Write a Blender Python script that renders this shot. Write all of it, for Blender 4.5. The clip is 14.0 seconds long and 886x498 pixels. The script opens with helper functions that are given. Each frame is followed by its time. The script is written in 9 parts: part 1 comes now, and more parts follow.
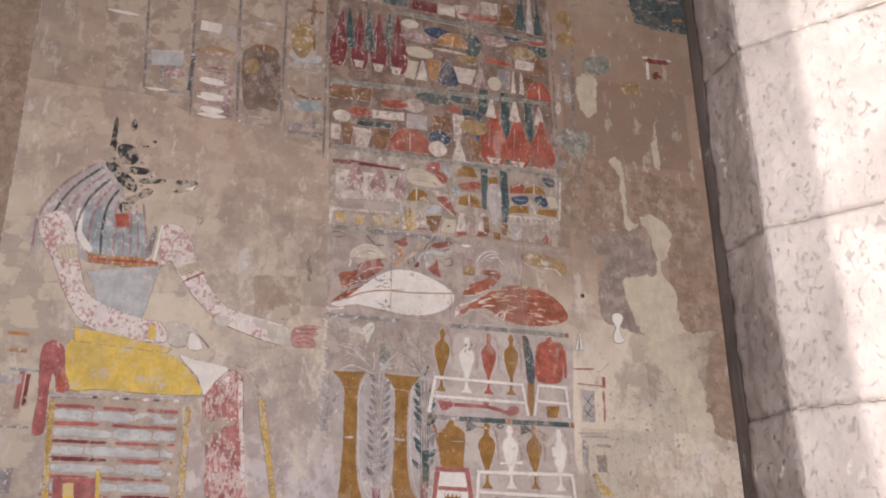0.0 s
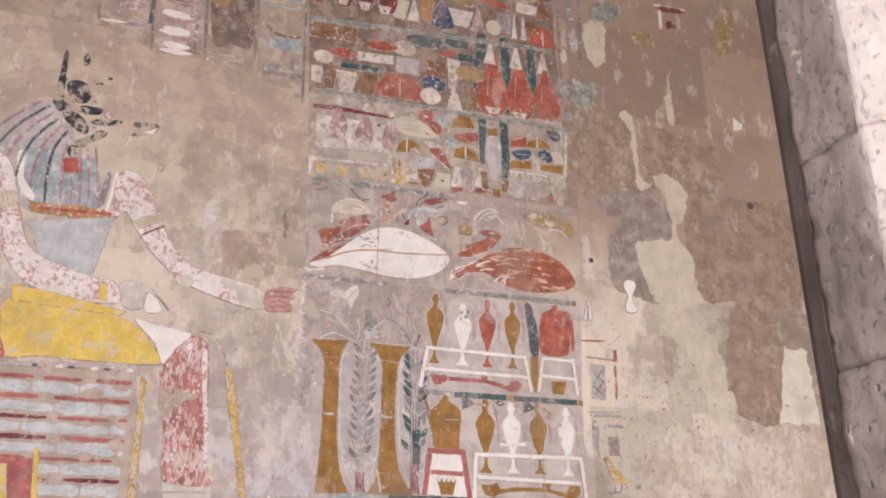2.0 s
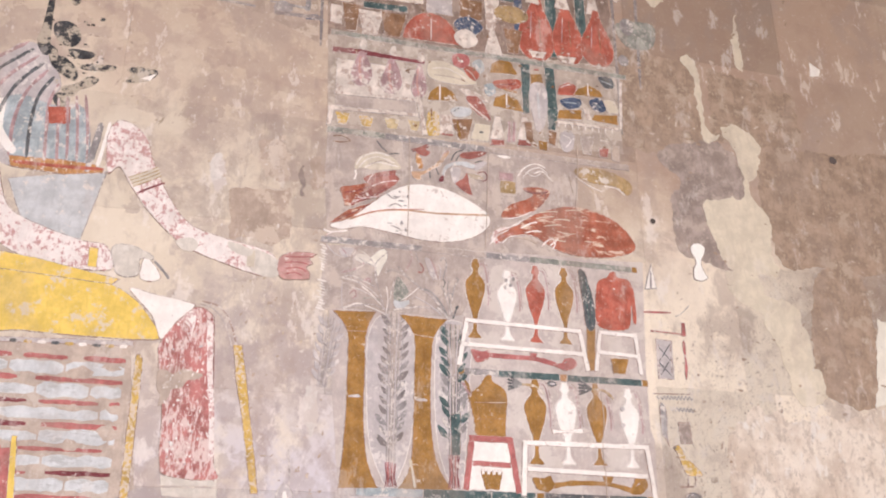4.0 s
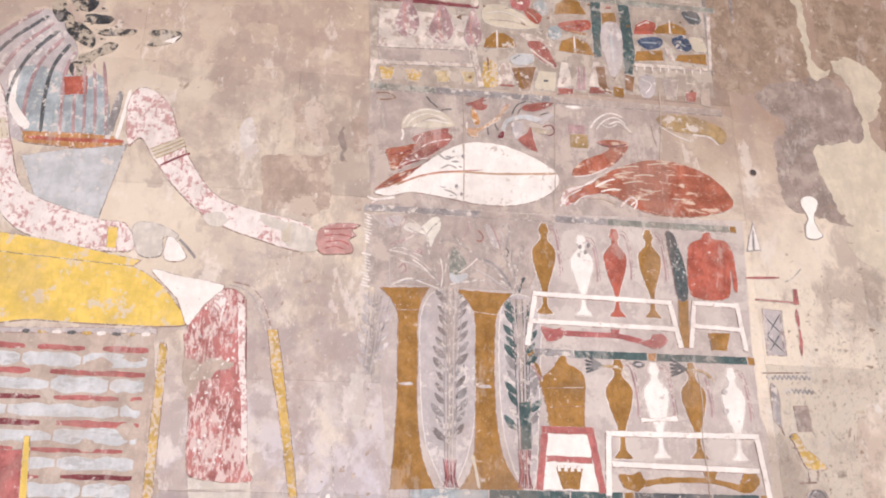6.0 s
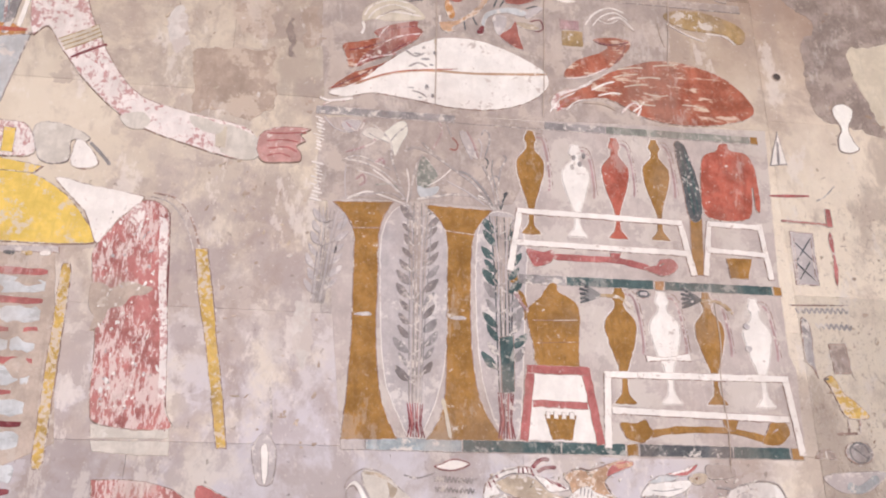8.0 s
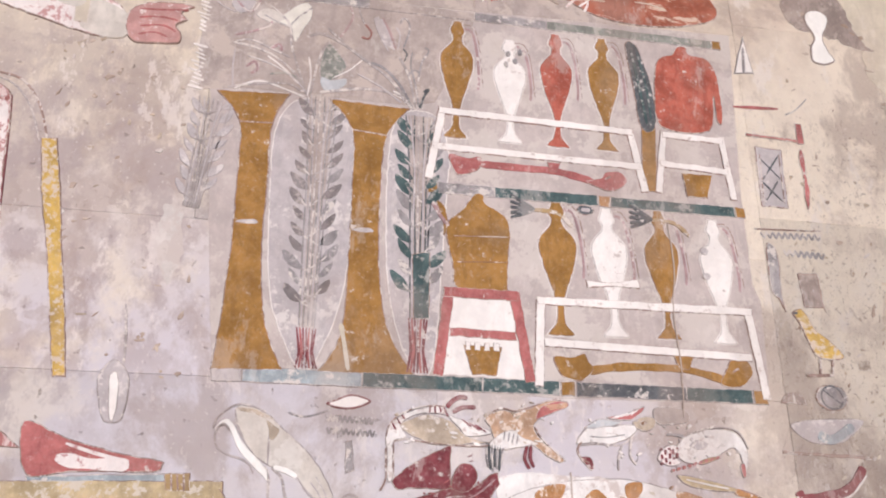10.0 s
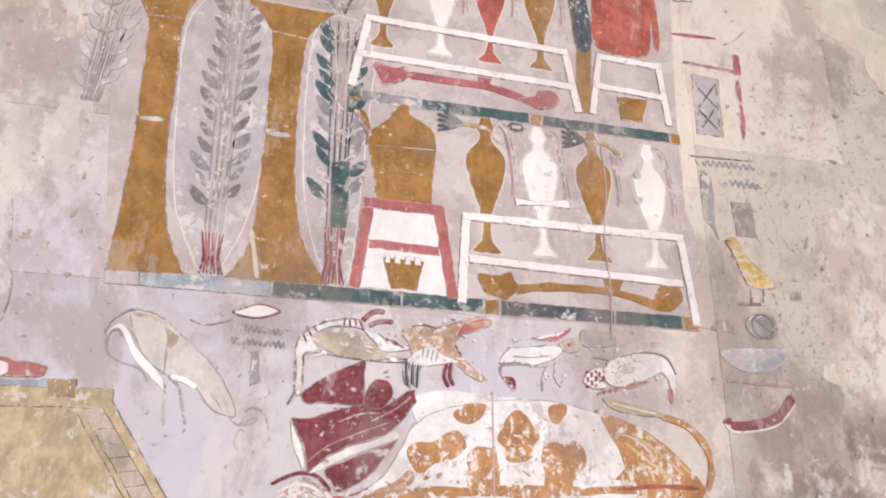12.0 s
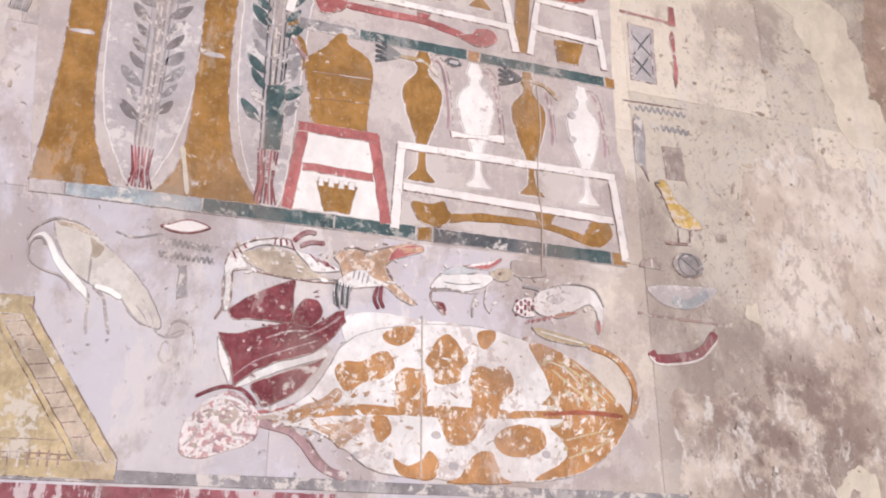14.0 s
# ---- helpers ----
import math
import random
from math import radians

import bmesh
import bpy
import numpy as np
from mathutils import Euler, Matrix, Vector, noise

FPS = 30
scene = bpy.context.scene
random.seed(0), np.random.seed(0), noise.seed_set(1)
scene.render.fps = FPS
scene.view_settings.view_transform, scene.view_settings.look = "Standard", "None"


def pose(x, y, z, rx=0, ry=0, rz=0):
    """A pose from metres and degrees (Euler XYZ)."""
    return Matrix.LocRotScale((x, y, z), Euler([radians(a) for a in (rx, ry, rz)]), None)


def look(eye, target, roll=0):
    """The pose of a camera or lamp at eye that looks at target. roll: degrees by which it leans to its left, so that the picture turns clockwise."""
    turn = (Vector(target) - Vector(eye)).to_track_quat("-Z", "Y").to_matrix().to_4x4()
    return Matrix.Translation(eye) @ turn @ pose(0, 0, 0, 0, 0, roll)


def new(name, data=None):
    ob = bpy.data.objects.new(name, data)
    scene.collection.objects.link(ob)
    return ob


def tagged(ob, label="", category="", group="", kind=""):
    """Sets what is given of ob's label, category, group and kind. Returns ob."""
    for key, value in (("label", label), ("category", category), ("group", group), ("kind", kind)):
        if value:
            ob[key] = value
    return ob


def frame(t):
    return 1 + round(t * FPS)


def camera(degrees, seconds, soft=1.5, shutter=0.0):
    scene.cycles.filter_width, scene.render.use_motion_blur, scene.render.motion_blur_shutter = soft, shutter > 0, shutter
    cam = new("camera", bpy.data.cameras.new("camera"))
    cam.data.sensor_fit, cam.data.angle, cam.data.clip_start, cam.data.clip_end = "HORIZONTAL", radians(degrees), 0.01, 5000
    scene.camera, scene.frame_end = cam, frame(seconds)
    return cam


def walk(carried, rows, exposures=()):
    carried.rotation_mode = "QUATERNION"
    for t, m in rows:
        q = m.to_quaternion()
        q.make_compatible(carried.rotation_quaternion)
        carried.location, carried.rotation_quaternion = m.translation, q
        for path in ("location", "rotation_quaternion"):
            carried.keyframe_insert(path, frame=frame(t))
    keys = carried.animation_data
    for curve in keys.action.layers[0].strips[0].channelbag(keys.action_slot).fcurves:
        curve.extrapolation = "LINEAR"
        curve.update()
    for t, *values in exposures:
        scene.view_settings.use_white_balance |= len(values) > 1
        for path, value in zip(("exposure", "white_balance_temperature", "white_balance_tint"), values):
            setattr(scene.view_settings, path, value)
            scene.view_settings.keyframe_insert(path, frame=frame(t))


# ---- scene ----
cam = camera(53.13, 14.0, soft=2.0)
# seconds, x, y, z, yaw, pitch, roll
PATH = [
    (0, 0.060, 0.097, 1.591, -16.24, 22.12, 0.01),
    (0.5, 0.068, 0.198, 1.592, -16.71, 22.06, 0.01),
    (1, 0.074, 0.332, 1.593, -17.14, 21.98, 0.02),
    (1.5, 0.101, 0.442, 1.596, -17.29, 22.09, 0.05),
    (2, 0.151, 0.549, 1.594, -17.41, 22.10, -0.06),
    (4.5, 0.330, 1.097, 1.644, -13.50, 22.21, 0.06),
    (5, 0.406, 1.187, 1.664, -11.63, 22.14, 0.09),
    (5.5, 0.442, 1.242, 1.674, -9.38, 22.26, 0.20),
    (6, 0.473, 1.330, 1.676, -7.89, 22.16, 0.22),
    (6.5, 0.499, 1.441, 1.671, -7.80, 22.12, 0.16),
    (7, 0.507, 1.542, 1.664, -7.93, 22.16, 0.18),
    (7.5, 0.548, 1.640, 1.647, -7.97, 22.11, 0.10),
    (8, 0.607, 1.765, 1.635, -8.04, 22.03, 0.05),
    (10.5, 0.781, 2.153, 1.570, -11.88, 21.87, 0.04),
    (11, 0.796, 2.181, 1.547, -12.86, 21.83, 0.03),
    (11.5, 0.811, 2.205, 1.515, -13.92, 21.85, -0.00),
    (12, 0.826, 2.240, 1.481, -14.94, 21.78, -0.01),
    (12.5, 0.836, 2.257, 1.449, -15.86, 21.74, 0.01),
    (13, 0.846, 2.265, 1.424, -16.83, 21.71, -0.00),
    (13.5, 0.852, 2.270, 1.393, -17.92, 21.69, -0.02),
    (14, 0.855, 2.273, 1.364, -18.85, 21.75, -0.04),
]
walk(cam, [(t, pose(x, y, z, 0, 0, yaw) @ pose(0, 0, 0, 90 + pitch, 0, 0) @ pose(0, 0, 0, 0, 0, roll)) for t, x, y, z, yaw, pitch, roll in PATH],
     [(0.0, -0.64, 6500, 10), (2.0, -0.27, 6500, 10), (4.5, 0.12, 6430, 10), (6.5, 0.11, 6400, 10), (8.0, 0.0, 6350, 10), (10.5, 0.03, 6220, 10), (14.0, 0.05, 6140, 10)])

# ---------------------------------------------------------------- light
SUN_ELEV, SUN_AZ = radians(14.0), math.atan2(0.722, 1.0)   # the light travels towards +x, +y
world = bpy.data.worlds.new("sky")
scene.world = world
world.use_nodes = True
wn = world.node_tree
sky = wn.nodes.new("ShaderNodeTexSky")
sky.sky_type, sky.sun_disc = "NISHITA", False
sky.sun_elevation, sky.sun_rotation = SUN_ELEV, radians(234.2)
wn.links.new(sky.outputs[0], wn.nodes["Background"].inputs[0])
wn.nodes["Background"].inputs[1].default_value = 0.12

sun_data = bpy.data.lights.new("sun", "SUN")
sun_data.energy, sun_data.angle, sun_data.color = 4.4, radians(0.5), (1.0, 0.95, 0.88)
sun = new("sun", sun_data)
way = Vector((math.cos(SUN_AZ) * math.cos(SUN_ELEV), math.sin(SUN_AZ) * math.cos(SUN_ELEV), -math.sin(SUN_ELEV)))
sun.matrix_world = Matrix.Translation((-6, -8, 8)) @ way.to_track_quat("-Z", "Y").to_matrix().to_4x4()

# daylight of the open court, in the mouth of the doorway
door_data = bpy.data.lights.new("doorway_daylight", "AREA")
door_data.shape, door_data.size, door_data.size_y = "RECTANGLE", 2.7, 4.2
door_data.energy, door_data.color = 165.0, (0.98, 0.96, 1.0)
door_light = new("doorway_daylight", door_data)
door_light.matrix_world = look((-0.2, -0.58, 2.2), (-0.2, 3.0, 2.2))

# unseen fill lamp, added to lift the right of the painted wall
side_data = bpy.data.lights.new("side_fill", "AREA")
side_data.shape, side_data.size, side_data.size_y = "RECTANGLE", 3.8, 2.8
side_data.energy, side_data.color = 155.0, (0.98, 0.96, 1.0)
side_light = new("side_fill", side_data)
side_light.matrix_world = look((4.0, -0.58, 1.5), (4.0, 3.0, 1.5))

# ---------------------------------------------------------------- materials
def nodes_of(name):
    m = bpy.data.materials.new(name)
    m.use_nodes = True
    n = m.node_tree
    return m, n, n.nodes["Principled BSDF"]


def add(n, kind, *links, **values):
    """A node with its inputs set or linked: (input, socket or value), and attributes by name."""
    node = n.nodes.new(kind)
    for key, value in values.items():
        if key == "operation":
            node.operation = value
        elif key == "data_type":
            node.data_type = value
        elif key == "blend_type":
            node.blend_type = value
        elif key == "feature":
            node.feature = value
        elif key == "distance":
            node.distance = value
    for where, what in links:
        if isinstance(what, bpy.types.NodeSocket):
            n.links.new(what, node.inputs[where])
        else:
            node.inputs[where].default_value = what
    return node


def spot(n, stretch=(1, 1, 1), shift=(0, 0, 0)):
    """Places in the world, stretched."""
    geo = add(n, "ShaderNodeNewGeometry")
    m = add(n, "ShaderNodeMapping", (0, geo.outputs["Position"]), (1, shift), (3, stretch))
    return m.outputs[0]


def grain(n, where, scale, detail=6.0, rough=0.6, twist=0.0):
    return add(n, "ShaderNodeTexNoise", ("Vector", where), ("Scale", scale), ("Detail", detail), ("Roughness", rough), ("Distortion", twist)).outputs[0]


def ramp(n, fac, lo, hi, a=0.0, b=1.0):
    r = add(n, "ShaderNodeMapRange", (0, fac), (1, lo), (2, hi), (3, a), (4, b))
    r.interpolation_type = "SMOOTHSTEP"
    return r.outputs[0]


def blend(n, fac, a, b, how="MIX"):
    node = n.nodes.new("ShaderNodeMix")
    node.data_type, node.blend_type = "RGBA", how
    for where, what in ((0, fac), (6, a), (7, b)):
        if isinstance(what, bpy.types.NodeSocket):
            n.links.new(what, node.inputs[where])
        elif where == 0:
            node.inputs[0].default_value = what
        else:
            node.inputs[where].default_value = (*what, 1)
    return node.outputs[2]


def calc(n, operation, a, b=0.0):
    return add(n, "ShaderNodeMath", (0, a), (1, b), operation=operation).outputs[0]


def bump(n, shader, height, strength, distance):
    b = add(n, "ShaderNodeBump", ("Height", height), ("Strength", strength), ("Distance", distance))
    n.links.new(b.outputs[0], shader.inputs["Normal"])


def blob(n, cx, cz, rx, rz, soft=0.35, wobble=0.35, seed=0.0):
    """A soft patch with an uneven rim round a place on the wall."""
    where = spot(n, (1 / rx, 0, 1 / rz), (-cx / rx, 0, -cz / rz))
    far = add(n, "ShaderNodeVectorMath", (0, where), operation="LENGTH").outputs[1]
    rim = grain(n, spot(n, (1, 1, 1), (seed, seed, 0)), 5.0, 5.0, 0.65)
    far = calc(n, "ADD", far, calc(n, "MULTIPLY", calc(n, "SUBTRACT", rim, 0.5), 2 * wobble))
    return ramp(n, far, 1 - soft, 1 + soft, 1.0, 0.0)


TAN, LILAC, BROWN = (0.60, 0.512, 0.42), (0.52, 0.472, 0.505), (0.32, 0.215, 0.165)


def aged(n, c, much=1.0):
    """What age has laid over paint and plaster alike: grime, rubbing, pale specks, brown spots."""
    grime = grain(n, spot(n, (1, 1, 0.7), (2, 0, 5)), 4.2, 9, 0.66, 0.3)
    c = blend(n, calc(n, "MULTIPLY", ramp(n, grime, 0.51, 0.60), 0.54 * much), c, (0.34, 0.26, 0.225))
    rub = grain(n, spot(n, (1, 1, 0.45), (7, 0, 1)), 13.0, 10, 0.72)
    c = blend(n, calc(n, "MULTIPLY", ramp(n, rub, 0.565, 0.615), 0.5 * much), c, (0.70, 0.63, 0.595))
    speck = grain(n, spot(n, (1, 1, 1), (4, 0, 4)), 85.0, 6, 0.7)
    c = blend(n, calc(n, "MULTIPLY", ramp(n, speck, 0.60, 0.66), 0.5 * much), c, (0.70, 0.64, 0.60))
    dark = grain(n, spot(n, (1, 1, 1), (8, 0, 9)), 55.0, 7, 0.72)
    c = blend(n, calc(n, "MULTIPLY", ramp(n, dark, 0.615, 0.68), 0.5 * much), c, (0.25, 0.185, 0.16))
    return c, rub, speck, dark


def ground_colour(n):
    """The plaster and bare stone of the painted wall: lilac wash below, tan above, brown losses."""
    at = spot(n)
    mid = grain(n, at, 6.0, 9, 0.66)
    lilac = blob(n, 0.70, 1.66, 1.10, 0.60, 0.5, 0.5)
    c = blend(n, lilac, TAN, LILAC)
    c = blend(n, calc(n, "MULTIPLY", ramp(n, mid, 0.50, 0.58), 0.62), c, (0.41, 0.33, 0.295))
    c = blend(n, calc(n, "MULTIPLY", ramp(n, grain(n, spot(n, (1, 1, 1), (9, 2, 4)), 3.6, 8, 0.64), 0.50, 0.60), 0.65), c, (0.66, 0.575, 0.48))
    blocky = add(n, "ShaderNodeTexVoronoi", ("Vector", add(n, "ShaderNodeVectorMath", (0, spot(n, (11, 11, 15))), (1, add(n, "ShaderNodeTexNoise", ("Vector", at), ("Scale", 16.0), ("Detail", 8.0), ("Roughness", 0.7)).outputs[1]), operation="ADD").outputs[0]), ("Scale", 1.0), ("Randomness", 0.8), distance="CHEBYCHEV")
    where = ramp(n, grain(n, spot(n, (1, 1, 1), (1, 5, 3)), 2.4, 6, 0.7), 0.45, 0.56)
    c = blend(n, calc(n, "MULTIPLY", calc(n, "MULTIPLY", ramp(n, blocky.outputs[1], 0.50, 0.56), where), 0.55), c, (0.35, 0.275, 0.25))
    brown = blob(n, 2.35, 3.55, 1.0, 1.0, 0.45, 0.5, 3.0)
    c = blend(n, calc(n, "MULTIPLY", brown, 0.74), c, BROWN)
    smear = calc(n, "MULTIPLY", blob(n, 0.40, 3.0, 0.22, 0.75, 0.5, 0.6, 4.0), ramp(n, grain(n, spot(n, (1, 1, 0.5), (3, 1, 8)), 11.0, 9, 0.7), 0.44, 0.56))
    c = blend(n, calc(n, "MULTIPLY", smear, 0.55), c, (0.34, 0.275, 0.25))
    smear = calc(n, "MULTIPLY", blob(n, 0.40, 2.15, 0.30, 0.46, 0.5, 0.6, 7.0), ramp(n, grain(n, spot(n, (1, 1, 0.7), (5, 1, 2)), 12.0, 9, 0.7), 0.46, 0.57))
    c = blend(n, calc(n, "MULTIPLY", smear, 0.7), c, (0.355, 0.29, 0.285))
    cream = blob(n, 2.06, 2.28, 0.50, 0.62, 0.45, 0.55, 2.0)
    c = blend(n, calc(n, "MULTIPLY", cream, 0.85), c, (0.80, 0.70, 0.59))
    # darker and browner towards the top of the wall
    high = blob(n, 0.80, 4.15, 1.9, 1.0, 0.55, 0.5, 6.0)
    c = blend(n, calc(n, "MULTIPLY", high, 0.62), c, (0.37, 0.25, 0.19))
    low = blob(n, 2.15, 1.62, 0.42, 0.28, 0.5, 0.7, 5.0)
    c = blend(n, calc(n, "MULTIPLY", low, 0.6), c, (0.40, 0.30, 0.245))
    pale = blob(n, 0.78, 1.70, 0.42, 0.24, 0.5, 0.5, 9.0)
    c = blend(n, calc(n, "MULTIPLY", pale, 0.65), c, (0.63, 0.59, 0.63))
    bare = blob(n, 2.46, 1.93, 0.80, 0.88, 0.3, 0.6, 8.0)
    patchy = grain(n, spot(n, (1, 1, 0.8), (3, 0, 3)), 10.0, 10, 0.74)
    c = blend(n, calc(n, "MULTIPLY", calc(n, "MULTIPLY", ramp(n, patchy, 0.49, 0.58), bare), 0.34), c, (0.38, 0.295, 0.265))
    c = blend(n, calc(n, "MULTIPLY", calc(n, "MULTIPLY", ramp(n, patchy, 0.48, 0.38), bare), 0.6), c, (0.74, 0.66, 0.59))
    # dark specks, and the shade of pits given as colour since bumps barely show
    pits = grain(n, spot(n, (1, 1, 0.8), (6, 0, 2)), 48.0, 10, 0.76, 0.6)
    c = blend(n, calc(n, "MULTIPLY", calc(n, "MULTIPLY", ramp(n, pits, 0.57, 0.63), bare), 0.75), c, (0.33, 0.25, 0.205))
    nick = grain(n, spot(n, (1, 1, 0.8), (2, 0, 7)), 95.0, 8, 0.75, 0.8)
    c = blend(n, calc(n, "MULTIPLY", calc(n, "MULTIPLY", ramp(n, nick, 0.58, 0.62), bare), 0.8), c, (0.24, 0.175, 0.145))
    c = blend(n, calc(n, "MULTIPLY", calc(n, "MULTIPLY", ramp(n, pits, 0.42, 0.36), bare), 0.8), c, (0.78, 0.70, 0.62))
    c, rub, speck, dark = aged(n, c)
    return c, mid, speck, rub, dark


def painted_plaster():
    m, n, s = nodes_of("painted_plaster")
    c, mid, speck, rub, dark = ground_colour(n)
    tone = ramp(n, add(n, "ShaderNodeObjectInfo").outputs["Random"], 0.0, 1.0, 0.86, 1.10)
    c = add(n, "ShaderNodeVectorMath", (0, c), ("Scale", tone), operation="SCALE").outputs[0]
    n.links.new(c, s.inputs["Base Color"])
    s.inputs["Roughness"].default_value = 0.88
    rough = blob(n, 2.35, 2.0, 0.7, 0.95, 0.4, 0.5, 8.0)
    h = calc(n, "ADD", calc(n, "MULTIPLY", speck, 0.35), calc(n, "MULTIPLY", mid, 0.6))
    h = calc(n, "SUBTRACT", h, calc(n, "MULTIPLY", ramp(n, dark, 0.6, 0.7), 0.5))
    rock = grain(n, spot(n, (1, 1, 0.7)), 30.0, 9, 0.72, 0.5)
    h = calc(n, "ADD", h, calc(n, "MULTIPLY", calc(n, "MULTIPLY", rock, rough), 5.0))
    bump(n, s, h, 0.7, 0.005)
    return m


def pigment(name, colour, wear=0.25, under=(0.60, 0.52, 0.46), size=45.0, streak=(1, 1, 1), shade=0.3, old=1.0):
    """Old tempera on plaster: flaked where wear asks, clouded, brushed along streak."""
    m, n, s = nodes_of(name)
    at = spot(n, streak, (random.uniform(-5, 5), 0, random.uniform(-5, 5)))
    flake = grain(n, at, size, 10, 0.72)
    flake = calc(n, "ADD", flake, calc(n, "MULTIPLY", calc(n, "SUBTRACT", grain(n, spot(n, (1, 1, 1), (random.uniform(-5, 5), 0, 1)), 11.0, 6, 0.65), 0.5), 0.5))
    cloud = grain(n, spot(n), 15.0, 8, 0.7)
    dark = tuple(k * (1 - shade) for k in colour)
    lite = tuple(min(0.9, k * (1 + shade * 0.6) + 0.02) for k in colour)
    c = blend(n, ramp(n, cloud, 0.35, 0.66), dark, lite)
    brush = grain(n, spot(n, (1, 1, 0.3), (random.uniform(-5, 5), 0, 2)), 42.0, 8, 0.7, 0.6)
    c = blend(n, calc(n, "MULTIPLY", ramp(n, brush, 0.50, 0.62), 0.45), c, tuple(k * (1 - 1.5 * shade) for k in colour))
    edge = 0.66 - 0.36 * wear
    c = blend(n, calc(n, "MULTIPLY", ramp(n, flake, edge, edge + 0.06), 0.9), c, under)
    c, rub, speck, spots = aged(n, c, 0.52 * old)
    dust = grain(n, spot(n), 170.0, 4, 0.6)
    c = blend(n, calc(n, "MULTIPLY", ramp(n, dust, 0.5, 0.75), 0.25), c, tuple(0.6 * k + 0.4 * u for k, u in zip(colour, under)))
    n.links.new(c, s.inputs["Base Color"])
    s.inputs["Roughness"].default_value = 0.85
    bump(n, s, calc(n, "ADD", flake, calc(n, "MULTIPLY", dust, 0.3)), 0.4, 0.002)
    return m


def bare_stone(name, a, b, pits=1.0, chalk=0.5, nicks=0.62):
    """Pale limestone: clouded, chipped and pitted."""
    m, n, s = nodes_of(name)
    at = spot(n)
    cloud, chip, fine = grain(n, at, 3.5, 7, 0.62), grain(n, spot(n, (1, 1, 0.55)), 19.0, 8, 0.66, 0.4), grain(n, at, 90.0, 5, 0.6)
    c = blend(n, ramp(n, cloud, 0.35, 0.65), a, b)
    c = blend(n, calc(n, "MULTIPLY", ramp(n, chip, 0.62, 0.68), chalk), c, (0.80, 0.77, 0.72))
    pit = add(n, "ShaderNodeTexVoronoi", ("Vector", spot(n, (1, 1, 0.7))), ("Scale", 34.0))
    hole = calc(n, "MULTIPLY", ramp(n, pit.outputs[0], 0.08, 0.18, 1.0, 0.0), ramp(n, cloud, 0.53, 0.62))
    c = blend(n, calc(n, "MULTIPLY", hole, 0.55), c, (0.22, 0.17, 0.14))
    nick = grain(n, spot(n, (1, 1, 0.7), (2, 3, 7)), 70.0, 9, 0.75, 0.8)
    c = blend(n, calc(n, "MULTIPLY", ramp(n, nick, nicks, nicks + 0.05), min(0.85, 0.55 * pits)), c, tuple(0.5 * k for k in a))
    c = blend(n, calc(n, "MULTIPLY", ramp(n, nick, 0.98 - nicks, 0.93 - nicks), 0.7 * chalk), c, (0.82, 0.78, 0.73))
    run = grain(n, spot(n, (1, 1, 0.6), (5, 3, 7)), 9.0, 8, 0.68)
    c = blend(n, calc(n, "MULTIPLY", ramp(n, run, 0.48, 0.62), 0.30), c, tuple(0.78 * k for k in a))
    n.links.new(c, s.inputs["Base Color"])
    s.inputs["Roughness"].default_value = 0.9
    h = calc(n, "ADD", calc(n, "MULTIPLY", chip, 1.4), calc(n, "MULTIPLY", fine, 0.3))
    h = calc(n, "SUBTRACT", h, calc(n, "MULTIPLY", hole, 1.2 * pits))
    h = calc(n, "SUBTRACT", h, calc(n, "MULTIPLY", ramp(n, nick, 0.56, 0.66), 0.8 * pits))
    bump(n, s, h, 0.7, 0.008)
    return m


PLASTER = painted_plaster()
MORTAR = bare_stone("mortar", (0.40, 0.33, 0.28), (0.50, 0.43, 0.37))
DARK_STRIP = bare_stone("dark_stone", (0.075, 0.058, 0.055), (0.115, 0.09, 0.086), 0.4, 0.15)
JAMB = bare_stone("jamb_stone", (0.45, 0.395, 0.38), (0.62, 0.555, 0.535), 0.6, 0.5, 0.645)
# broken inner face: darkened to carry the shade of its turn from the doorway
JAMB_ROUGH_SHADED = bare_stone("broken_stone_shaded", (0.235, 0.197, 0.19), (0.34, 0.29, 0.28), 1.0, 0.8, 0.60)
ROOM = bare_stone("room_stone", (0.42, 0.35, 0.29), (0.52, 0.45, 0.38))
FLOOR = bare_stone("floor_stone", (0.45, 0.37, 0.29), (0.55, 0.46, 0.37))
SAND = bare_stone("court_sand", (0.48, 0.38, 0.27), (0.58, 0.47, 0.35))

# ---------------------------------------------------------------- structure
WALL = 3.6          # the painted face lies in the plane y = WALL


def mesh_object(name, bm, materials, parent=None, label=""):
    data = bpy.data.meshes.new(name)
    bm.normal_update()
    bm.to_mesh(data)
    bm.free()
    for m in materials if isinstance(materials, (list, tuple)) else [materials]:
        data.materials.append(m)
    ob = new(name, data)
    if parent:
        ob.parent = parent
    return tagged(ob, label)


def box_into(bm, lo, hi, bevel=0.0, mat=0):
    made = bmesh.ops.create_cube(bm, size=1.0)["verts"]
    for v in made:
        v.co = Vector([(a + b) / 2 + c * (b - a) for a, b, c in zip(lo, hi, v.co)])
    faces = list({f for v in made for f in v.link_faces})
    for f in faces:
        f.material_index = mat
    if bevel:
        edges = list({e for f in faces for e in f.edges})
        bmesh.ops.bevel(bm, geom=edges, offset=bevel, segments=1, affect="EDGES")


def slab(name, lo, hi, material, label, category="wall", bevel=0.0):
    bm = bmesh.new()
    box_into(bm, lo, hi, bevel)
    return tagged(mesh_object(name, bm, material), label, category, kind="structure")


